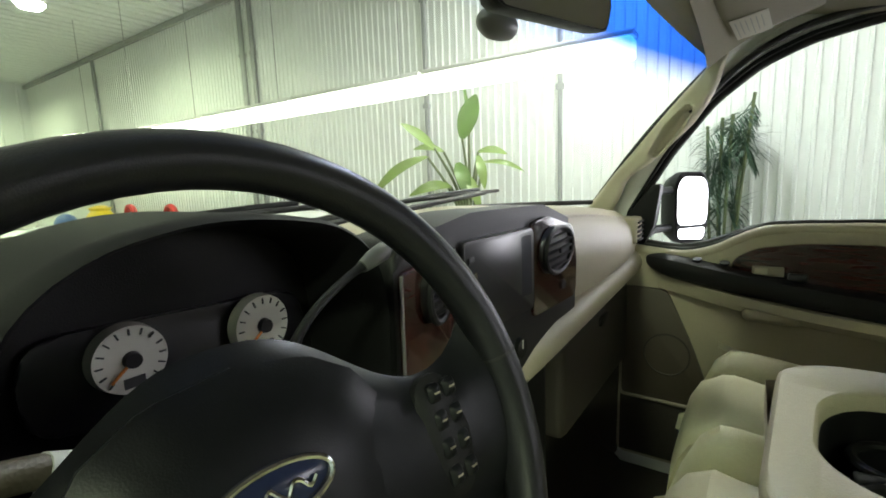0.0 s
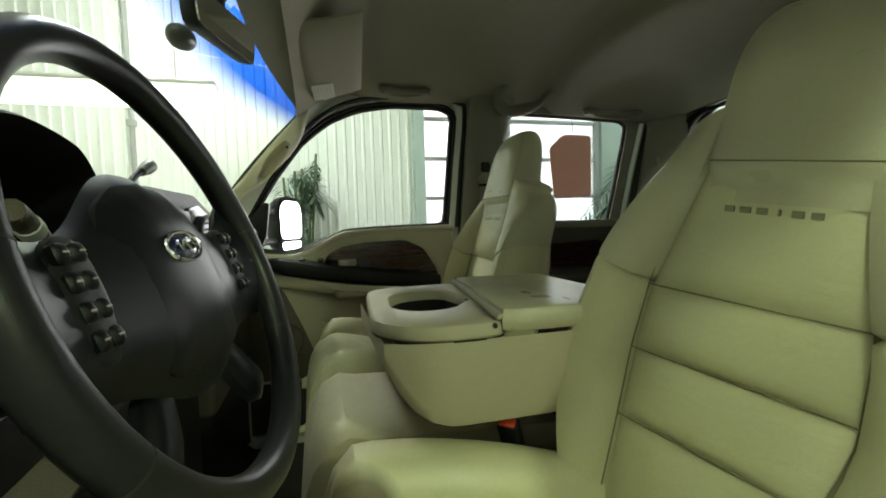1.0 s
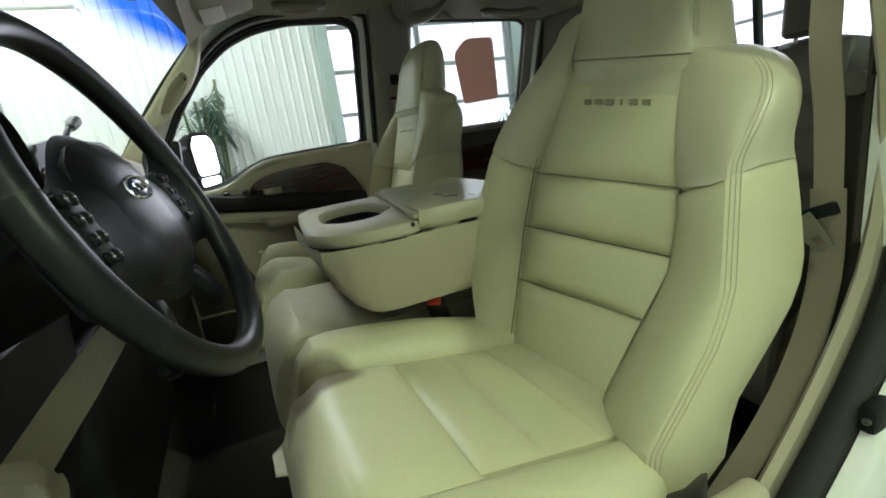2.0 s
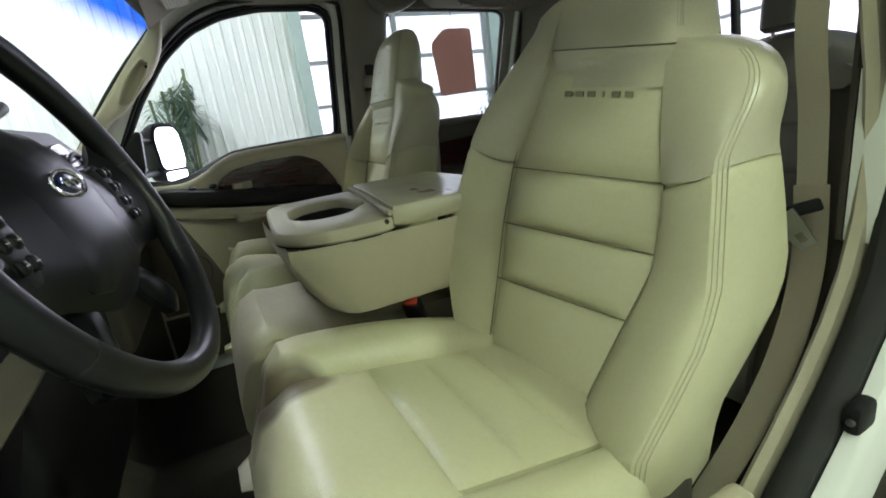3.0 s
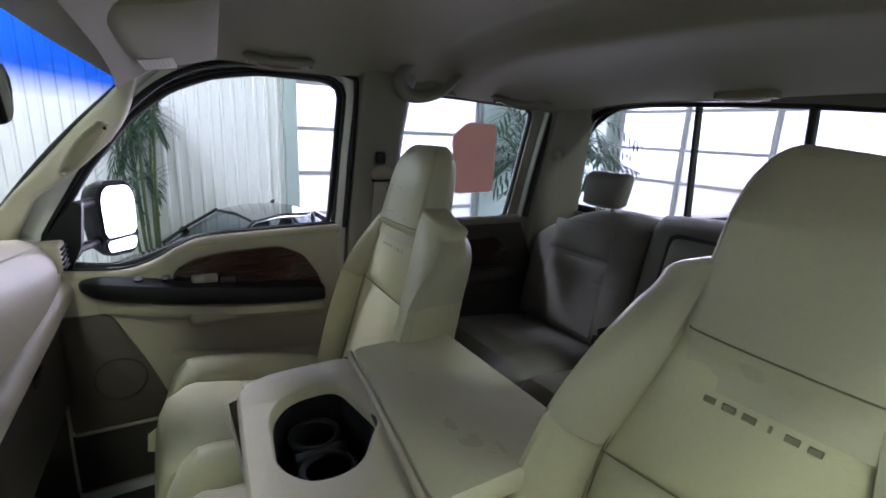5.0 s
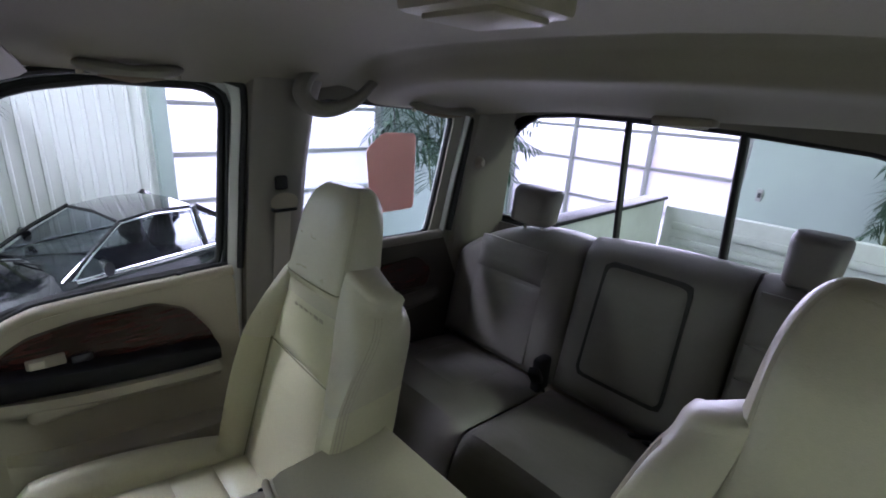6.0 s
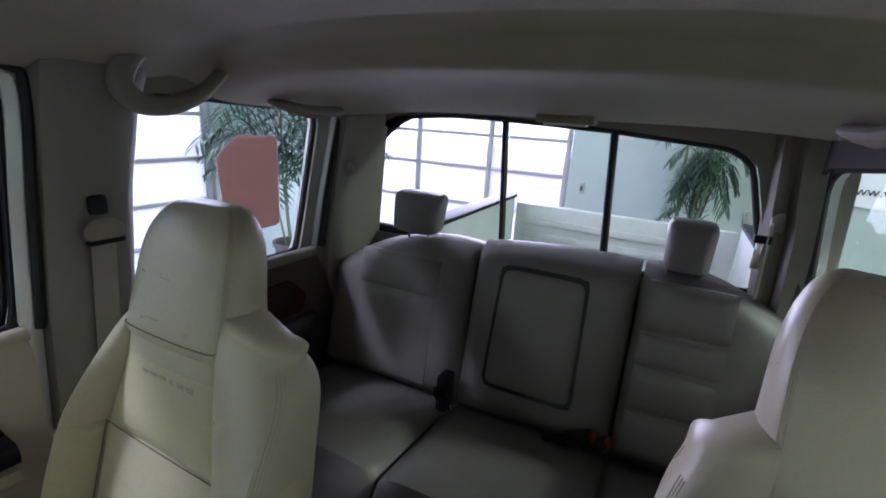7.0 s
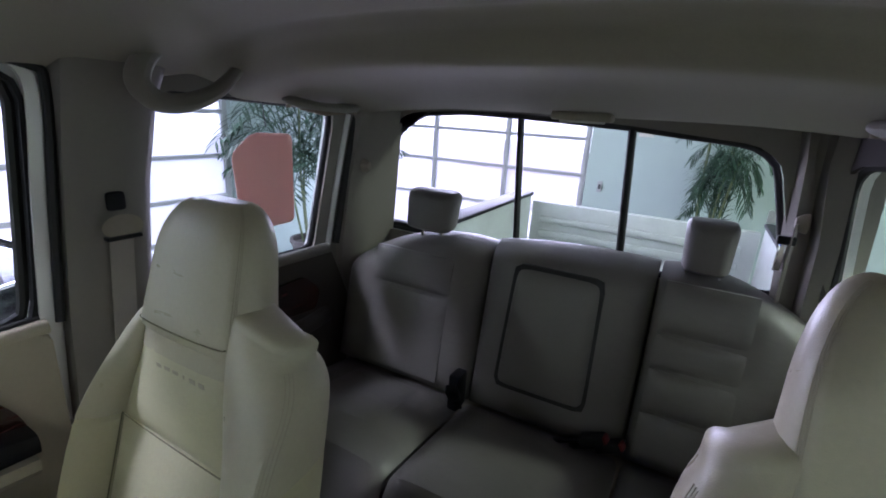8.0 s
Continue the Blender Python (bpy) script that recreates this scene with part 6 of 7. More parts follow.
def side_mirror():
    m = thing("side_mirror", (0.95, 0.46, 0.80), "large black towing mirror with a bright two-part glass", "side mirror")
    c = Vector((1.075, 0.402, 0.822))
    n = Vector((-0.62, -0.785, 0.02)).normalized()
    r = Vector((0, 0, 1)).cross(n).normalized()
    up = n.cross(r)
    ma = Matrix(((r.x, up.x, n.x, c.x), (r.y, up.y, n.y, c.y), (r.z, up.z, n.z, c.z), (0, 0, 0, 1))) @ Matrix.Diagonal((0.76, 1.0, 1.0, 1.0))
    out = resample(rounded([(-0.088, -0.118), (0.070, -0.128), (0.094, -0.06), (0.098, 0.060), (0.072, 0.108), (-0.060, 0.112), (-0.092, 0.07)], 0.04), 48)
    part("housing", loft([[ma @ Vector((*(p * s), z)) for p in out] for s, z in ((0.55, -0.085), (0.85, -0.06), (1.0, -0.02), (1.0, 0.004), (0.95, 0.006), (0.90, -0.004))]), "black", m)
    up_g = resample(rounded([(-0.078, -0.062), (0.080, -0.062), (0.085, 0.055), (0.062, 0.092), (-0.052, 0.095), (-0.080, 0.06)], 0.03), 40)
    lo_g = resample(rounded([(-0.076, -0.072), (0.076, -0.072), (0.062, -0.112), (-0.072, -0.106)], 0.018), 40)
    for loop in (up_g, lo_g):
        part("mirror_glass", loft([[ma @ Vector((*p, z)) for p in loop] for z in (0.0072, 0.0092)]), "mirror", m)
    part("divider", loft([[ma @ Vector((x, y, z)) for x, y in ((-0.085, -0.071), (0.085, -0.071), (0.085, -0.063), (-0.085, -0.063))] for z in (0.004, 0.010)]), "black", m)
    for z in (0.875, 0.755):
        part("arm", tube([(0.895, 0.498, z - 0.01), (0.94, 0.490, z), (1.03, 0.455, z)], 0.013, 10), "black", m)
    part("sail", plate(rounded([(0.545, 0.715), (0.500, 0.715), (0.470, 0.78), (0.455, 0.90), (0.478, 0.90), (0.552, 0.80)], 0.012), "x", 0.838, 0.890, 0.006), "black", m, "black mirror mounting sail")


side_mirror()


# ---- rear doors ----
def rear_door(name, sgn, x_of, label, glass_mat, loop, edge):
    """sgn +1: passenger's side."""
    x = lambda y, d: x_of(y) - sgn * d
    f = 0.0 if sgn > 0 else -0.105
    d = thing(name, (x_of(-0.75), -0.75, 0.0), label, "car door")

    def slab(poly, d0, d1):
        bm = bmesh.new()
        a = [bm.verts.new((x(p[0], d0), p[0], p[1])) for p in poly]
        b = [bm.verts.new((x(p[0], d1), p[0], p[1])) for p in poly]
        bm.faces.new(a)
        bm.faces.new(b[::-1])
        for i in range(len(poly)):
            j = (i + 1) % len(poly)
            bm.faces.new((a[i], a[j], b[j], b[i]))
        return bm
    # Panel and armrest take the darkened trim for shade below the glass.
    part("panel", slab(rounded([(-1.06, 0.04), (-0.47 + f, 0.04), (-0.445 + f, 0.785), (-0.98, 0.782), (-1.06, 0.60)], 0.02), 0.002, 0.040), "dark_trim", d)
    part("sill_roll", tube([Vector((x(y, 0.030), y, z)) for y, z in ((-0.44 + f, 0.792), (-0.62, 0.788), (-0.80, 0.786), (-0.975, 0.786))], 0.018, 10), "pillar", d)
    part("wood_panel", slab(rounded([(-0.90, 0.60), (-0.52 + f, 0.62), (-0.50 + f, 0.70), (-0.86, 0.72), (-0.92, 0.66)], 0.02), 0.040, 0.052), "wood", d)
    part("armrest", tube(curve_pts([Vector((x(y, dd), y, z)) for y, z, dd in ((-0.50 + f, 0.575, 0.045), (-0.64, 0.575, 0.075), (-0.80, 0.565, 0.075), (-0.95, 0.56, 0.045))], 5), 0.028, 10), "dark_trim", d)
    window_trim(d, loop, x_of, sgn, "window_glass", glass_mat)
    out = OUT_R if sgn > 0 else OUT_RD
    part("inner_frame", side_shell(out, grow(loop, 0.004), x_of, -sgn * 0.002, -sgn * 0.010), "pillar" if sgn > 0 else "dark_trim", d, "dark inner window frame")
    rear = [(x(y, 0.012), y - 0.040, z) for y, z in edge]
    part("frame_edge", ribbon(curve_pts(rear, 6), 0.018 if sgn > 0 else 0.008, (0, 1, 0.1), 0.006), "paint", d, "white painted frame edge")
    part("weatherstrip", tube(curve_pts([(p[0] - sgn * 0.008, p[1] - 0.032, p[2]) for p in rear], 6), 0.013, 8), "rubber", d)
    front = [(x(y, 0.012), y + 0.030 + f, z) for y, z in ((-0.435, 0.80), (-0.455, 1.0), (-0.482, 1.22))]
    part("frame_edge", ribbon(curve_pts(front, 6), 0.020, (0, 1, 0.1), 0.006), "black", d)
    return d


rear_door("rear_door", 1, xp, "rear passenger door darkened for shade, with rain-specked glass", "glass_tint", RW_L, ((-0.955, 0.79), (-1.00, 1.0), (-1.055, 1.215)))
rear_door("rear_door_driver", -1, xd, "rear door behind the driver, darkened for shade", "glass_calm", RWD_L, ((-1.115, 0.79), (-1.14, 1.0), (-1.17, 1.15)))


# ---- pillar trims, belts, handles, headliner fittings ----
def pillar_b():
    p = thing("pillar_trim_centre", (0.83, -0.35, 0.0), "shade-toned taupe centre pillar trim with a belt guide", "pillar trim")
    rings = []
    for z, a, b, xin in ((0.02, -0.235, -0.46, 0.80), (0.55, -0.245, -0.445, 0.803), (0.80, -0.262, -0.425, 0.806), (1.05, -0.285, -0.445, 0.800), (1.22, -0.298, -0.470, 0.785), (1.31, -0.300, -0.49, 0.760)):
        rings.append([(0.858, a, z), (xin + 0.015, a, z), (xin, a - 0.02, z), (xin, b + 0.02, z), (xin + 0.015, b, z), (0.858, b, z)])
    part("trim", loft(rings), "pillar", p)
    part("guide_slot", box(0.790, 0.806, -0.382, -0.345, 1.005, 1.045, 0.008), "black", p, "black height adjuster slot")
    g = part("belt_guide", loft([[(0.790 - 0.012 * s, -0.362 + 0.040 * s * math.cos(a * math.pi / 10), 0.975 + 0.026 * s * math.sin(a * math.pi / 10)) for a in range(20)] for s in (1.0, 0.85, 0.5)]), "tan_dark", p)
    part("belt_slit", box(0.772, 0.792, -0.396, -0.328, 0.948, 0.957, 0.003), "black", g)
    b = thing("seat_belt", (0.79, -0.35, 0.95), "tan seat belt hanging down the centre pillar", "seat belt", "seat belts")
    part("webbing", ribbon(curve_pts([(0.786, -0.360, 0.955), (0.790, -0.350, 0.80), (0.792, -0.340, 0.62), (0.794, -0.335, 0.25)], 6), 0.046, (0, 1, 0)), "belt_grey", b)
    part("latch_clip", box(0.770, 0.796, -0.375, -0.305, 0.655, 0.672, 0.004), "black", b)


pillar_b()


def pillar_b_driver():
    p = thing("pillar_trim_door", (XD + 0.03, -0.40, 0.0), "tan door pillar with a black seal and white jamb", "pillar trim")
    curve = ((-0.02, -0.13), (0.12, -0.19), (0.24, -0.285), (0.31, -0.355), (0.38, -0.418), (0.45, -0.470), (0.52, -0.508), (0.60, -0.530), (0.70, -0.538), (0.80, -0.518), (0.90, -0.480), (1.08, -0.465), (1.285, -0.465))
    rings, jamb, seal = [], [], []
    for z, y in curve:
        rings.append([(XD + 0.034, y + 0.016, z), (XD + 0.028, y + 0.022, z), (XD + 0.016, y + 0.016, z), (XD + 0.010, y - 0.008, z), (XD + 0.016, y - 0.050, z), (XD + 0.036, y - 0.050, z), (XD + 0.038, y, z)])
        seal.append([(XD + 0.009, y - 0.004, z), (XD + 0.006, y + 0.014, z), (XD - 0.006, y + 0.022, z), (XD - 0.022, y + 0.019, z), (XD - 0.033, y + 0.006, z), (XD - 0.035, y - 0.036, z), (XD + 0.009, y - 0.036, z)])
        jamb.append([(XD - 0.036, y - 0.010, z), (XD - 0.052, y - 0.018, z), (XD - 0.062, y - 0.040, z), (XD - 0.062, y - 0.16, z), (XD - 0.036, y - 0.16, z)])
    part("trim", loft(rings), "tan", p)
    part("seal", loft(seal), "rubber", p, "black door seal")
    part("jamb", loft(jamb), "paint", p, "white painted door jamb")
    st = part("striker", box(XD - 0.056, XD - 0.034, -0.425, -0.376, 0.336, 0.380, 0.008), "black", p, "black door striker")
    part("bolt", tube([(XD - 0.046, -0.378, 0.358), (XD - 0.046, -0.372, 0.358)], 0.005, 10), "steel", st)
    part("bolt", tube([(XD - 0.058, -0.34, 0.22), (XD - 0.068, -0.34, 0.22)], 0.011, 10), "steel", p)
    b = thing("seat_belt", (-0.65, -0.40, 0.7), "tan seat belt with a steel latch tongue beside the driver seat", "seat belt", "seat belts")
    part("webbing", ribbon(curve_pts([(-0.665, -0.500, 1.20), (-0.655, -0.476, 0.90), (-0.655, -0.500, 0.75), (-0.655, -0.512, 0.640)], 8), 0.036, (1, 0.6, 0)), "belt", b)
    part("webbing", ribbon(curve_pts([(-0.655, -0.512, 0.640), (-0.655, -0.520, 0.500), (-0.655, -0.475, 0.370), (-0.655, -0.385, 0.262), (-0.652, -0.270, 0.165), (-0.650, -0.20, 0.10)], 8), 0.044, (1, 0.35, 0)), "belt", b)
    part("tongue_grip", moved(box(-0.032, 0.032, -0.005, 0.005, -0.010, 0.010, 0.004), pose(-0.648, -0.492, 0.604, 0, 22, 14)), "black", b, "black tongue grip")
    t = part("latch_tongue", ring_plate(resample([(-0.012, -0.064), (0.012, -0.064), (0.020, -0.004), (-0.020, -0.004)], 24), resample([(-0.006, -0.056), (0.006, -0.056), (0.006, -0.040), (-0.006, -0.040)], 24), "y", -0.0015, 0.0015), "steel", b, "bright steel latch tongue")
    t.data.transform(pose(-0.630, -0.478, 0.600, 0, 40, 14))


pillar_b_driver()


def pillar_c(sgn, x_of, xe, label, shift=0.0):
    p = thing("pillar_trim_rear", (x_of(-1.12), -1.12, 0.0), label, "pillar trim", "rear pillar trims")
    x = lambda y, d: x_of(y) - sgn * d
    rings = []
    for z, y0 in ((0.30, -1.02 + shift), (0.80, -1.035 + shift), (1.0, -1.07 + shift * 0.8), (1.18, -1.105 + shift * 0.7), (1.29, -1.12 + shift * 0.5)):
        w = 0.035 + 0.012 * (z > 1.0)
        e = xe + sgn * 0.065 * max(0.0, (0.845 + 0.38 - z)) * 1.0 if z < 1.22 else xe - sgn * 0.01
        rings.append([(x(y0, -0.002), y0, z), (x(y0, w), y0 - 0.01, z), (x(y0, w + 0.012), y0 - 0.05, z), (e + sgn * 0.03, -1.195, z), (e + sgn * 0.012, -1.228, z), (x(-1.23, -0.002), -1.230, z)])
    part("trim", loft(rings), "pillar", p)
    a = Vector((x(-1.12, 0.055), -1.125, 1.05)) if sgn > 0 else Vector((-0.478, -1.175, 1.045))
    g = part("belt_anchor", loft([[a + Vector((-sgn * 0.012 * k, 0.020 * s * math.cos(q * math.pi / 8), 0.024 * s * math.sin(q * math.pi / 8))) for q in range(16)] for k, s in ((0, 1.0), (1, 0.9), (2, 0.5))]), "tan_dark", p, "belt guide")
    return a


pillar_c(1, xp, 0.665, "shade-toned taupe rear pillar trim beside the back window")
ad = pillar_c(-1, xd, -0.415, "shade-toned taupe rear pillar trim with a hanging belt latch", -0.11)
rb = thing("rear_seat_belt", ad, "grey rear seat belt with a chrome latch at the pillar", "seat belt", "seat belts")
part("webbing", ribbon(curve_pts([ad + Vector((0.02, 0.01, 0)), ad + Vector((0.022, 0.02, -0.10)), ad + Vector((0.02, 0.03, -0.22)), ad + Vector((0.0, 0.04, -0.40))], 6), 0.046, (0.3, 1, 0)), "belt_grey", rb)
part("latch_tongue", box(ad.x + 0.022, ad.x + 0.048, ad.y + 0.022, ad.y + 0.028, ad.z - 0.115, ad.z - 0.045, 0.003), "chrome", rb, "chrome latch tongue")
part("tongue_grip", box(ad.x + 0.016, ad.x + 0.054, ad.y + 0.018, ad.y + 0.032, ad.z - 0.050, ad.z - 0.030, 0.004), "black", rb)


def grab_loop():
    g = thing("grab_handle", (0.79, -0.52, 1.27), "curved taupe grab handle above the rear door", "grab handle")
    pts = [(0.690, -0.455, 1.352), (0.694, -0.425, 1.335), (0.698, -0.385, 1.295), (0.700, -0.372, 1.255), (0.700, -0.400, 1.224), (0.700, -0.455, 1.220), (0.698, -0.525, 1.244), (0.690, -0.575, 1.288), (0.685, -0.605, 1.325), (0.685, -0.625, 1.338)]
    pts = [(x + 0.012, y - 0.018, z + 0.006) for x, y, z in pts]
    c = curve_pts(pts, 6)
    part("loop", tube(c, [0.017 + 0.012 * max(0, math.sin(math.pi * i / len(c) * 1.35)) for i in range(len(c))], 12, flat=0.75), "pillar", g)
    for q in (pts[0], pts[-1]):
        part("mount", loft([[(q[0] + r * math.cos(a * math.pi / 8), q[1] + 1.4 * r * math.sin(a * math.pi / 8), q[2] + h) for a in range(16)] for r, h in ((0.024, 0.012), (0.022, -0.006), (0.012, -0.014))]), "pillar", g)


grab_loop()


def hook_pod(a, b, label):
    p = thing("coat_hook", a, label, "grab handle", "ceiling handles")
    a, b = Vector(a), Vector(b)
    pts = [a.lerp(b, t) + Vector((0, 0, -0.010 * math.sin(math.pi * t))) for t in (0, 0.06, 0.2, 0.5, 0.8, 0.94, 1)]
    part("pod", tube(pts, [0.006, 0.016, 0.020, 0.018, 0.020, 0.016, 0.006], 12, flat=0.7), "pillar", p)
    part("recess", tube([q + Vector((0, 0, -0.012)) for q in pts[2:5]], [0.005, 0.011, 0.005], 10), "brown", p)
    for q in (pts[1], pts[5]):
        part("screw_cap", tube([q + Vector((0, 0, -0.010)), q + Vector((0, 0, -0.018))], 0.007, 10), "tan_dark", p)


def under(x, y, d=0.008):
    return (x, y, headliner_z(x, y) - d)


hook_pod(under(0.735, -0.76), under(0.70, -1.02), "low taupe ceiling handle over the rear door")
hook_pod(under(0.735, 0.06), under(0.735, -0.13), "low taupe ceiling handle over the front door")
hook_pod(under(-0.520, -0.70), under(-0.480, -0.93), "low taupe ceiling handle on the driver's side")


def dome_lamp(x, y, w, l, label, clear):
    d = thing("dome_light", (x, y, 1.28), label, "dome light", "dome lights")
    z = headliner_z(x, y)
    part("bezel", box(x - w, x + w, y - l, y + l, z - 0.018, z + 0.004, 0.006), "tan_dark", d)
    part("lens", box(x - w * 0.72, x + w * 0.72, y - l * 0.7, y + l * 0.7, z - 0.023, z - 0.016, 0.003), clear, d, "milky lens")


dome_lamp(0.045, -1.10, 0.075, 0.030, "small switched-off dome light on the headliner", "paper")
dome_lamp(-0.135, -0.118, 0.055, 0.050, "overhead map lamp unit on the headliner", "tan_dark")

# ---- back window with its sliding pane ----
bw = tagged(new("window_2"), "wide rear cab window with a sliding centre pane", "window", "", "structure")
WORLD_OF[bw.name] = Matrix.Identity(4)
BWY = YW - 0.02
bm = bmesh.new()
bm.faces.new([bm.verts.new((p[0], BWY, p[1])) for p in BW_L])
o = part("pane", bm, "glass_wet", bw, smooth=False)
o.visible_shadow = False
part("frame", tube([(p[0], BWY + 0.008, p[1]) for p in grow(BW_L, 0.004)], 0.0085, 8, closed=True), "rubber", bw, "black rubber frame")
for xt, xb, w, z1 in ((0.262, 0.234, 0.0075, 1.238), (-0.060, -0.086, 0.010, 1.226)):
    post = [[(xb + (xt - xb) * t + sx * w, BWY + dy, 0.80 + (z1 - 0.80) * t) for sx, dy in ((-1, -0.008), (1, -0.008), (1, 0.012), (0.6, 0.016), (-0.6, 0.016), (-1, 0.012))] for t in (0, 1)]
    part("slider_post", loft(post), "rubber", bw, "black slider post")
part("slider_track", box(-0.46, 0.76, BWY - 0.004, BWY + 0.018, 0.830, 0.846, 0.003), "rubber", bw)


# pink card hung inside the rear door glass
def card():
    c = thing("hanging_card", (0.79, -0.78, 1.05), "faded pink card hung inside the rear side glass", "card")
    out = rounded([(-0.835, 0.903), (-0.668, 0.895), (-0.650, 1.105), (-0.710, 1.160), (-0.835, 1.156)], 0.02)
    bm = bmesh.new()
    for dx in (0, 0.0025):
        bm.faces.new([bm.verts.new((0.800 + dx + 0.012 * math.sin((p[0] + 0.7) * 14), p[0], p[1])) for p in out])
    part("sheet", bm, "pink", c, smooth=False)
    for z in (1.12, 1.085, 1.06, 1.025):
        part("print_bar", box(0.7985, 0.7995, -0.80, -0.73, z, z + 0.004), "brown", c)
    part("hanger", tube([(0.806, -0.76, 1.172), (0.815, -0.76, 1.235)], 0.0015, 6), "mark", c)


card()

# wiper on the screen base
for x0, x1 in ((-0.05, 0.60), (-0.62, -0.02)):
    w = thing("wiper", (x0, 0.90, 0.86), "black windscreen wiper parked on the glass", "wiper", "wipers")
    part("arm", tube(curve_pts([(x0, 0.93, 0.865), ((x0 + x1) / 2, 0.885, 0.895), (x1 - 0.1, 0.87, 0.905)], 6), 0.006, 8), "black", w)
    part("blade", tube(curve_pts([(x0 + 0.08, 0.885, 0.885), ((x0 + x1) / 2, 0.872, 0.893), (x1, 0.86, 0.898)], 6), 0.005, 8), "rubber", w)

# ---- outside the truck: plants, parked car, banner, small things ----
def leaf_blade(base, tip, width, bend, up=Vector((0, 0, 1)), bm=None, n=9):
    bm = bm or bmesh.new()
    base, tip = Vector(base), Vector(tip)
    d = tip - base
    side = d.cross(up)
    side = side.normalized() if side.length > 1e-4 else Vector((1, 0, 0))
    nrm = side.cross(d).normalized()
    L = d.length
    rows = []
    for i in range(n + 1):
        t = i / n
        c = base + d * t + nrm * bend * L * math.sin(math.pi * t) - Vector((0, 0, 1)) * 0.35 * L * bend * t * t
        w = width * (math.sin(math.pi * min(1, t * 0.92 + 0.06)) ** 0.75)
        rows.append((bm.verts.new(c - side * w + nrm * w * 0.25), bm.verts.new(c), bm.verts.new(c + side * w + nrm * w * 0.25)))
    for a, b in zip(rows, rows[1:]):
        bm.faces.new((a[0], a[1], b[1], b[0]))
        bm.faces.new((a[1], a[2], b[2], b[1]))
    return bm


def pot(x, y, r, h, parent):
    part("pot", loft([[(x + q * math.cos(a * math.pi / 14), y + q * math.sin(a * math.pi / 14), GROUND + z) for a in range(28)] for q, z in
                      ((r * 0.75, 0.0), (r * 0.95, h * 0.85), (r * 1.05, h * 0.88), (r * 1.05, h), (r * 0.9, h), (r * 0.88, h * 0.86))]), "pot", parent)


def broad_plant():
    rnd = random.Random(4)
    x, y = 4.04, 2.98
    p = thing("broad_leaf_plant", (x, y, GROUND), "potted banana-like plant with big pale green leaves", "plant")
    pot(x, y, 0.30, 0.60, p)
    # leaves in metres beside the stem and over the floor: blade's foot, its tip, half width, lean towards the room
    wide = Vector((0.6, -0.8, 0.0))
    spec = [(-0.08, 1.40, 0.09, 1.89, 0.115, 0.0), (-0.40, 1.30, -0.76, 1.58, 0.060, 0.10), (-0.48, 1.20, -1.10, 0.82, 0.062, 0.20), (-0.22, 0.86, -0.68, 0.80, 0.065, 0.25), (-0.14, 1.12, -0.03, 0.76, 0.085, 0.25),
            (0.10, 1.24, 0.44, 1.22, 0.050, 0.05), (0.16, 1.12, 0.62, 1.02, 0.034, 0.15), (0.09, 1.20, 0.16, 0.84, 0.055, 0.2), (0.0, 1.66, -0.05, 2.02, 0.022, -0.05), (-0.30, 1.26, -0.66, 1.32, 0.045, -0.10),
            (-0.05, 0.98, 0.10, 0.62, 0.060, 0.3)]
    for i, (u0, z0, u1, z1, w, lean) in enumerate(spec):
        foot = Vector((x, y, 0)) + wide * u0 + Vector((-lean * 0.5, -lean * 0.3, z0))
        tip = Vector((x, y, 0)) + wide * u1 + Vector((-lean, -lean * 0.6, z1))
        root = Vector((x + rnd.uniform(-0.07, 0.07), y + rnd.uniform(-0.07, 0.07), GROUND + 0.55))
        mid = root.lerp(foot, 0.55) + Vector((0, 0, 0.10)) - wide * u0 * 0.22
        pts = curve_pts([root, mid, foot], 6)
        part("stalk", tube(pts, [0.026 - 0.014 * q / len(pts) for q in range(len(pts))], 7), "stem", p)
        droop = 0.16 if z1 < z0 + 0.2 else 0.05
        part("leaf", leaf_blade(foot, tip, w, droop, Vector((-0.75, -0.45, 0.5)), n=12), "leaf_light" if i % 4 else "leaf", p)


broad_plant()


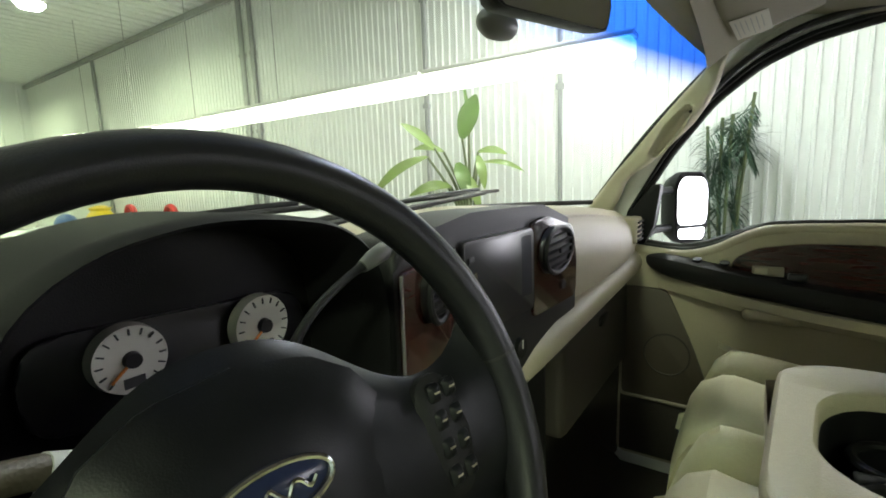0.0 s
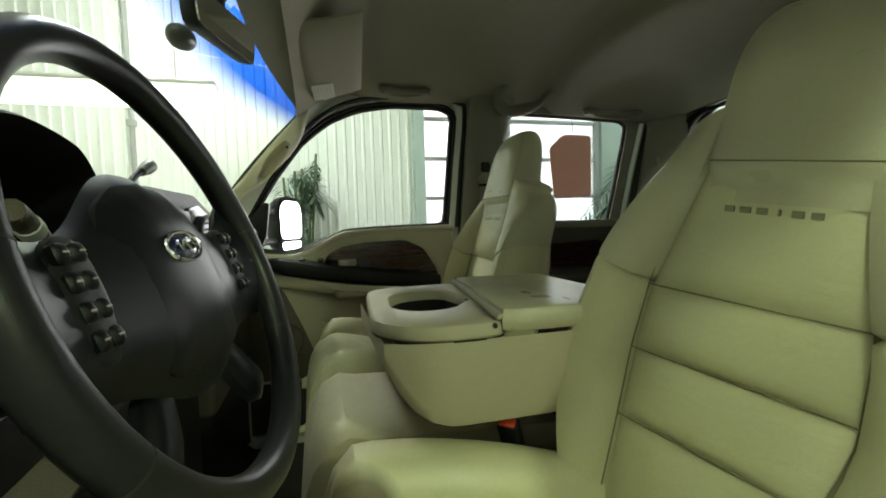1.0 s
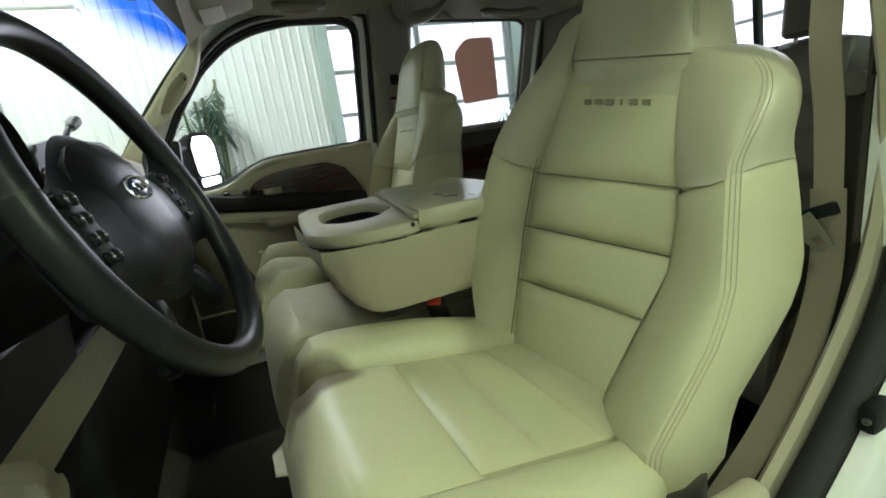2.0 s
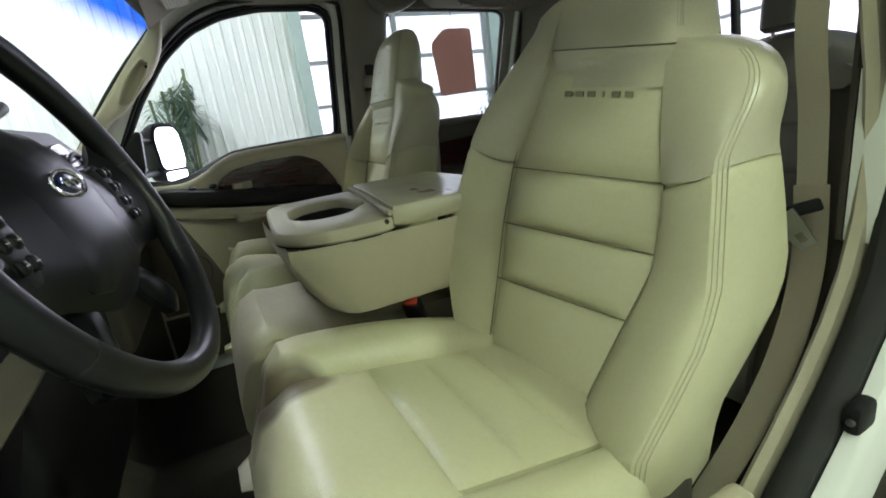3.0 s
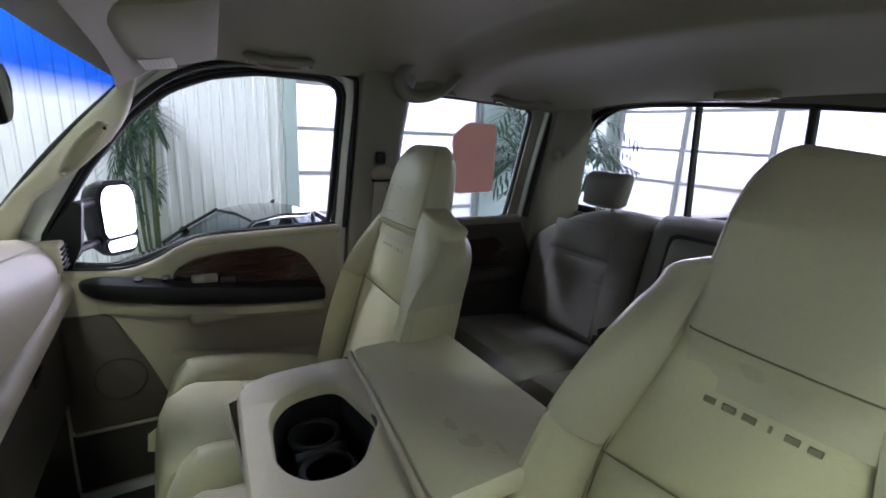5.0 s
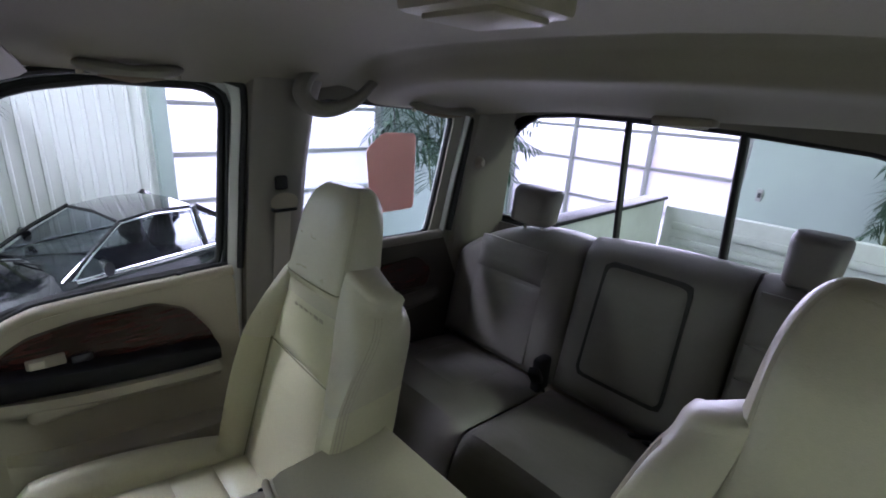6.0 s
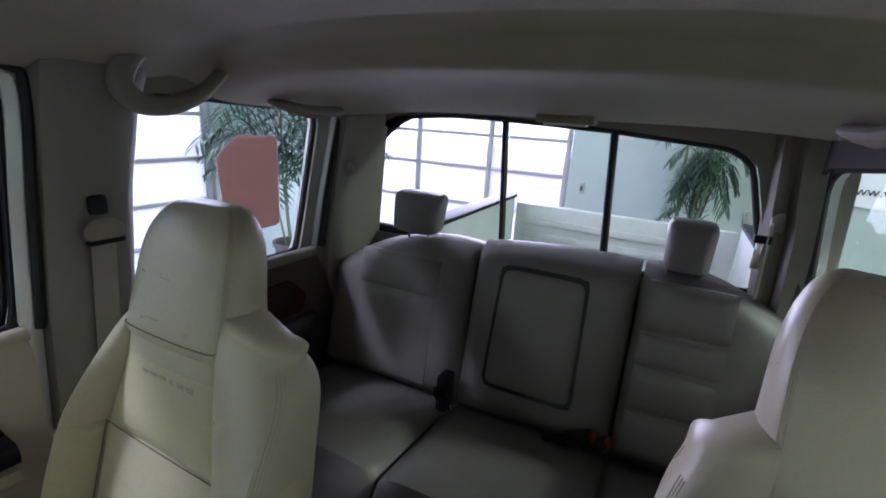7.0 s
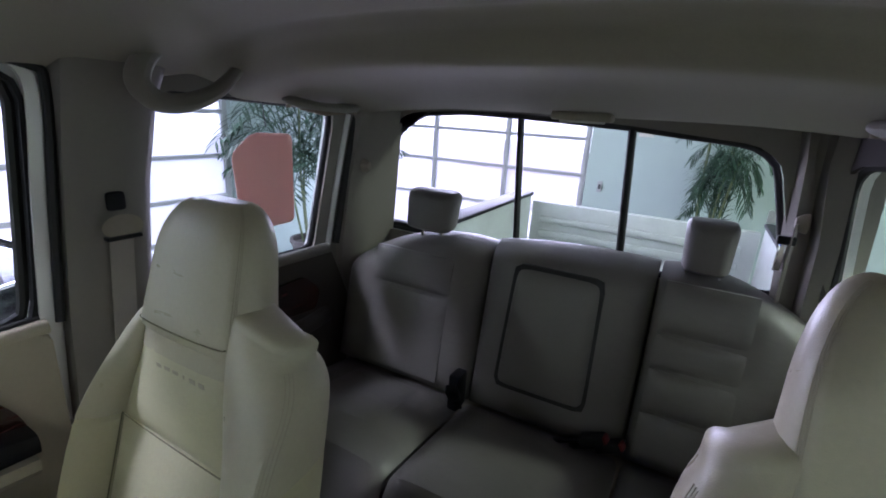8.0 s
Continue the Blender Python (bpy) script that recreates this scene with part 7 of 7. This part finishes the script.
def palm(x, y, top, spread, seed, label, fronds=16, low=0.45, arch=1.0, blade=0.013):
    rnd = random.Random(seed)
    p = thing("palm", (x, y, GROUND), label, "palm", "potted palms")
    pot(x, y, 0.22, 0.42, p)
    canes = []
    for c in range(5):
        a = rnd.uniform(0, 6.28)
        b = Vector((x + 0.07 * math.cos(a), y + 0.07 * math.sin(a), GROUND + 0.36))
        h = (top - GROUND) * rnd.uniform(0.45, 0.72) / (0.5 + 0.5 * arch)
        t = b + Vector((0.18 * math.cos(a) * spread, 0.18 * math.sin(a) * spread, h))
        canes.append((b, t))
        part("cane", tube(curve_pts([b, b.lerp(t, 0.5) + Vector((0.02, 0.02, 0)), t], 4), 0.014, 7), "stem", p)
    for f in range(fronds):
        b, t = canes[f % 5]
        s = b.lerp(t, rnd.uniform(low, 1.0))
        a = rnd.uniform(0, 6.28)
        L = rnd.uniform(0.55, 0.95) * spread * arch
        rise = rnd.uniform(0.15, 0.75) * (top - s.z)
        mid = s + Vector((math.cos(a) * L * 0.45, math.sin(a) * L * 0.45, rise))
        end = s + Vector((math.cos(a) * L, math.sin(a) * L, rise * 0.75 - 0.10))
        spine = curve_pts([s, mid, end], 7)
        bm = tube(spine, [0.006 - 0.004 * i / len(spine) for i in range(len(spine))], 5)
        for i in range(2, len(spine)):
            d = (spine[i] - spine[i - 1]).normalized()
            sd = d.cross(Vector((0, 0, 1))).normalized()
            ln = 0.24 * spread * math.sin(math.pi * (0.18 + 0.75 * i / len(spine))) + 0.05
            for q in (-1, 1):
                tip = spine[i] + (sd * q + d * 0.75).normalized() * ln + Vector((0, 0, -0.05 + rnd.uniform(-0.04, 0.03)))
                leaf_blade(spine[i], tip, blade * spread, 0.06, Vector((0, 0, 1)), bm, 3)
        part("frond", bm, "palm", p)


palm(4.27, 0.42, 1.34, 0.80, 11, "tall feathery dark green palm by the ribbed wall", 30, 0.30, 0.42, 0.0085)
palm(3.85, -3.95, 1.65, 1.1, 23, "dense green potted palm by the glazed doors", 60)
palm(-0.40, -5.40, 1.42, 0.74, 37, "dark green potted palm against the rear wall", 44, 0.30, 0.5, 0.010)


def car(name, m, paint, label, glass_mat, k=1.0, kz=1.0):
    """A low two-door coupe, nose along its own +y."""
    c = thing(name, m.translation, label, "car")
    L = lambda pts: [m @ Vector((p[0] * k, p[1] * k, p[2] * kz)) for p in pts]

    def section(y, w, z0, z1, zs):
        return [(-w * 0.92, y, z0), (-w, y, z0 + 0.12), (-w, y, zs - 0.10), (-w * 0.94, y, zs), (-w * 0.70, y, z1), (0, y, z1 + 0.02), (w * 0.70, y, z1), (w * 0.94, y, zs), (w, y, zs - 0.10), (w, y, z0 + 0.12), (w * 0.92, y, z0)]
    body = [(2.25, 0.62, 0.35, 0.56, 0.55), (2.15, 0.76, 0.25, 0.66, 0.62), (1.7, 0.85, 0.20, 0.78, 0.73), (1.0, 0.88, 0.20, 0.88, 0.82), (0.55, 0.89, 0.20, 0.92, 0.86), (-0.4, 0.90, 0.20, 0.94, 0.88), (-1.2, 0.90, 0.20, 0.96, 0.90), (-1.6, 0.86, 0.25, 0.95, 0.89), (-1.82, 0.76, 0.35, 0.88, 0.82), (-1.87, 0.66, 0.42, 0.80, 0.74)]
    part("body", loft([L(section(*b)) for b in body]), paint, c)
    # glasshouse
    gh = [(0.70, 0.74, 0.90), (0.34, 0.69, 1.06), (-0.02, 0.60, 1.20), (-0.40, 0.58, 1.235), (-0.88, 0.58, 1.225), (-1.18, 0.64, 1.11), (-1.52, 0.72, 0.94)]
    rows = [L([(-w - 0.10, y, 0.90), (-w, y, z - 0.02), (-w * 0.86, y, z), (0, y, z + 0.015), (w * 0.86, y, z), (w, y, z - 0.02), (w + 0.10, y, 0.90)]) for y, w, z in gh]
    part("glasshouse", loft(rows, False, closed=False), glass_mat, c, "dark reflecting glass")
    y, w, z = gh[2]
    part("screen_trim", tube(L([(-w * 0.95, y + 0.01, z - 0.01), (0, y + 0.01, z + 0.02), (w * 0.95, y + 0.01, z - 0.01)]), 0.010, 8), "black", c)
    for sx in (-0.36, 0.36):
        part("seat", loft([L([(sx + r * math.cos(a * math.pi / 8), -0.55 - 0.25 * h + r * 0.4 * math.sin(a * math.pi / 8), 0.90 + h) for a in range(16)]) for r, h in ((0.24, 0.0), (0.25, 0.12), (0.16, 0.24), (0.12, 0.27))]), "black", c)
    rr = [L([(-w * 0.92, y, z + 0.004), (0, y, z + 0.024), (w * 0.92, y, z + 0.004), (w * 0.92, y, z - 0.02), (0, y, z), (-w * 0.92, y, z - 0.02)]) for y, w, z in gh[2:5]]
    part("roof", loft(rr), paint, c)
    for sd in (-1, 1):
        part("pillar", tube(L([(sd * 0.82, 0.70, 0.90), (sd * 0.73, 0.34, 1.06), (sd * 0.59, -0.02, 1.205)]), 0.015, 8), paint, c)
        part("pillar", tube(L([(sd * 0.82, -0.86, 0.90), (sd * 0.60, -0.88, 1.22)]), 0.022, 8), paint, c)
        part("pillar", tube(L([(sd * 0.80, -1.50, 0.92), (sd * 0.70, -1.18, 1.11), (sd * 0.59, -0.90, 1.23)]), 0.026, 8), paint, c)
        part("window_trim", tube(L([(sd * 0.85, 0.62, 0.905), (sd * 0.75, 0.34, 1.05), (sd * 0.62, 0.0, 1.19), (sd * 0.605, -0.40, 1.215), (sd * 0.605, -0.82, 1.20), (sd * 0.83, -0.80, 0.915)]), 0.007, 8), "chrome", c)
        part("belt_trim", tube(L([(sd * 0.86, 0.6, 0.895), (sd * 0.875, -0.5, 0.91), (sd * 0.87, -1.6, 0.925)]), 0.014, 8), "chrome", c)
        part("door_mirror", loft([L([(sd * (0.93 + 0.06 * k), 0.35 + 0.05 * math.cos(a * math.pi / 6), 0.965 + 0.055 * math.sin(a * math.pi / 6)) for a in range(12)]) for k in (-0.8, 0, 1, 1.4)]), paint, c)
        part("door_line", tube(L([(sd * 0.905, 0.45, 0.30), (sd * 0.905, 0.47, 0.80)]), 0.006, 6), "rubber", c)
        for y in (1.45, -1.15):
            wh = part("wheel", tube(L([(sd * 0.70, y, 0.31), (sd * 0.89, y, 0.31)]), 0.31, 28), "rubber", c)
            part("rim", tube(L([(sd * 0.86, y, 0.31), (sd * 0.897, y, 0.31)]), [0.21, 0.19], 24), "steel", wh)
        part("headlight", loft([L([(sd * 0.55 + 0.10 * math.cos(a * math.pi / 8), 2.17 + d, 0.55 + 0.06 * math.sin(a * math.pi / 8)) for a in range(16)]) for d in (0, 0.05)]), "steel", c)
    for sx in (0.10, 0.55):
        part("wiper", tube(L([(sx, 0.76, 0.925), (sx - 0.40, 0.66, 0.945)]), 0.006, 6), "black", c)
    return c


M["car_glass"] = mat("dark_car_glass", (0.03, 0.035, 0.04), rough=0.05, spec=0.8, coat=0.5)
car("parked_coupe", pose(3.62, -0.22, GROUND, 0, 0, 17), "paint_dark", "black low two-door coupe parked beside the truck", "coupe_glass", 0.61, 0.94)
M["paint_red"] = mat("red_car_paint", (0.45, 0.04, 0.04), rough=0.2, coat=0.6, grain=0.05)
M["paint_blue"] = mat("slate_car_paint", (0.10, 0.12, 0.18), rough=0.2, coat=0.6, grain=0.05)
car("red_car", pose(5.2, -15.0, GROUND, 0, 0, 88), "paint_red", "red car parked outside the glazed door", "car_glass")
car("grey_car", pose(1.4, -16.5, GROUND, 0, 0, 92), "paint_blue", "slate grey car parked outside the glazed door", "car_glass")


def banner():
    b = thing("banner", (-2.6, YB + 0.02, 0.8), "white vinyl banner with dark lettering on the rear wall", "banner")
    bm = bmesh.new()
    loft([[Vector((-1.60 - 0.28 * i, YB + 0.025 + 0.012 * math.sin(i * 1.3), z - (0.012 * i if z < 1 else 0) + 0.006 * math.sin(i * 2.1))) for i in range(11)] for z in (0.62, 0.85, 1.1, 1.38)], False, bm, closed=False)
    loft([[Vector((-1.60 - 0.28 * i, YB + 0.018 + 0.012 * math.sin(i * 1.3), z - (0.012 * i if z < 1 else 0) + 0.006 * math.sin(i * 2.1))) for i in range(11)] for z in (0.62, 0.85, 1.1, 1.38)], False, bm, closed=False)
    part("sheet", bm, "banner", b)
    words("www.C", 0.135, pose(-1.80, YB + 0.052, 0.765, 90, 0, 180), "ink", "lettering", b, align="LEFT")
    words("C", 0.18, pose(-2.02, YB + 0.052, 1.03, 90, 0, 180), "ink", "lettering", b, align="LEFT")
    part("blue_block", box(-2.00, -1.86, YB + 0.046, YB + 0.052, 1.01, 1.25, 0.0), "ink_blue", b)
    for i in range(5):
        part("print_bar", box(-2.45 - 0.24 * i - 0.16, -2.45 - 0.24 * i, YB + 0.046, YB + 0.051, 0.69, 0.79), "ink", b)


banner()
sg = thing("wall_sign", (0.37, YB + 0.01, 1.22), "small pale sign with dark figures on the rear wall", "sign")
part("plate", box(0.29, 0.46, YB + 0.003, YB + 0.015, 1.10, 1.32, 0.004), "paper", sg)
for x in (0.345, 0.405):
    part("print_bar", box(x - 0.014, x + 0.014, YB + 0.015, YB + 0.017, 1.15, 1.27), "ink", sg)
sw = thing("wall_switch", (0.82, YB + 0.03, 0.45), "small dark switch on the rear wall", "switch")
part("plate", box(0.79, 0.85, YB + 0.003, YB + 0.02, 0.38, 0.52, 0.006), "conduit", sw)
part("rocker", box(0.805, 0.835, YB + 0.02, YB + 0.03, 0.42, 0.48, 0.004), "mark", sw)
so = thing("wall_socket", (-1.06, YB + 0.01, 0.35), "small grey wall socket", "socket")
part("plate", box(-1.10, -1.01, YB + 0.003, YB + 0.02, 0.28, 0.42, 0.006), "conduit", so)


# far end of the workshop: coloured wheels and a yellow machine on a bench, pale panels
def bench_goods():
    top = 0.10
    b = thing("work_bench", (4.0, 12.0, GROUND), "long white work bench along the wall", "work bench")
    part("top", box(3.55, 4.40, 8.4, 16.6, top - 0.06, top, 0.01), "paint", b)
    for y in (8.6, 11.2, 13.8, 16.4):
        part("leg", box(3.62, 3.70, y - 0.04, y + 0.04, GROUND, top - 0.061, 0.005), "conduit", b)
    for y in (9.45, 11.15):
        w = thing("red_fan", (3.75, y, top), "round red and white fan on the bench", "fan", "red fans")
        ring = [(3.75, y + 0.19 * math.cos(a * math.pi / 12), top + 0.30 + 0.22 * math.sin(a * math.pi / 12)) for a in range(24)]
        part("guard", tube(ring, 0.06, 8, closed=True), "toy_red", w)
        part("hub", tube([(3.72, y, top + 0.30), (3.80, y, top + 0.30)], 0.10, 12), "paint", w)
        part("foot", box(3.65, 3.85, y - 0.12, y + 0.12, top + 0.001, top + 0.06, 0.01), "toy_red", w)
    m = thing("yellow_machine", (3.75, 12.75, top), "yellow painted machine with an orange base", "machine")
    part("body", loft([[(3.75 + r * math.cos(a * math.pi / 10), 12.7 + r * 1.4 * math.sin(a * math.pi / 10), top + z) for a in range(20)] for r, z in ((0.30, 0.08), (0.34, 0.20), (0.26, 0.30), (0.18, 0.42), (0.22, 0.48), (0.08, 0.54))]), "yellow", m)
    part("base", box(3.5, 4.0, 12.2, 13.9, top + 0.001, top + 0.08, 0.02), "orange", m)
    t = thing("blue_machine", (3.75, 14.9, top), "blue painted machine on the bench", "machine")
    part("body", loft([[(3.75 + r * math.cos(a * math.pi / 8), 14.9 + 1.6 * r * math.sin(a * math.pi / 8), top + z) for a in range(16)] for r, z in ((0.26, 0.001), (0.24, 0.14), (0.16, 0.26), (0.06, 0.32))]), "blue", t)


bench_goods()
for i in range(5):
    g = thing("wall_panel", (-1.5 + i * 0.9, YF - 0.10, 0.9), "pale boxed panel on the end wall", "panel", "panels on the end wall")
    part("face", box(-1.9 + i * 0.9, -1.06 + i * 0.9, YF - 0.14, YF - 0.034, 0.95, 2.1, 0.02), "paper", g)
    part("face", box(-1.9 + i * 0.9, -1.06 + i * 0.9, YF - 0.14, YF - 0.034, -0.2, 0.92, 0.02), "paper", g)
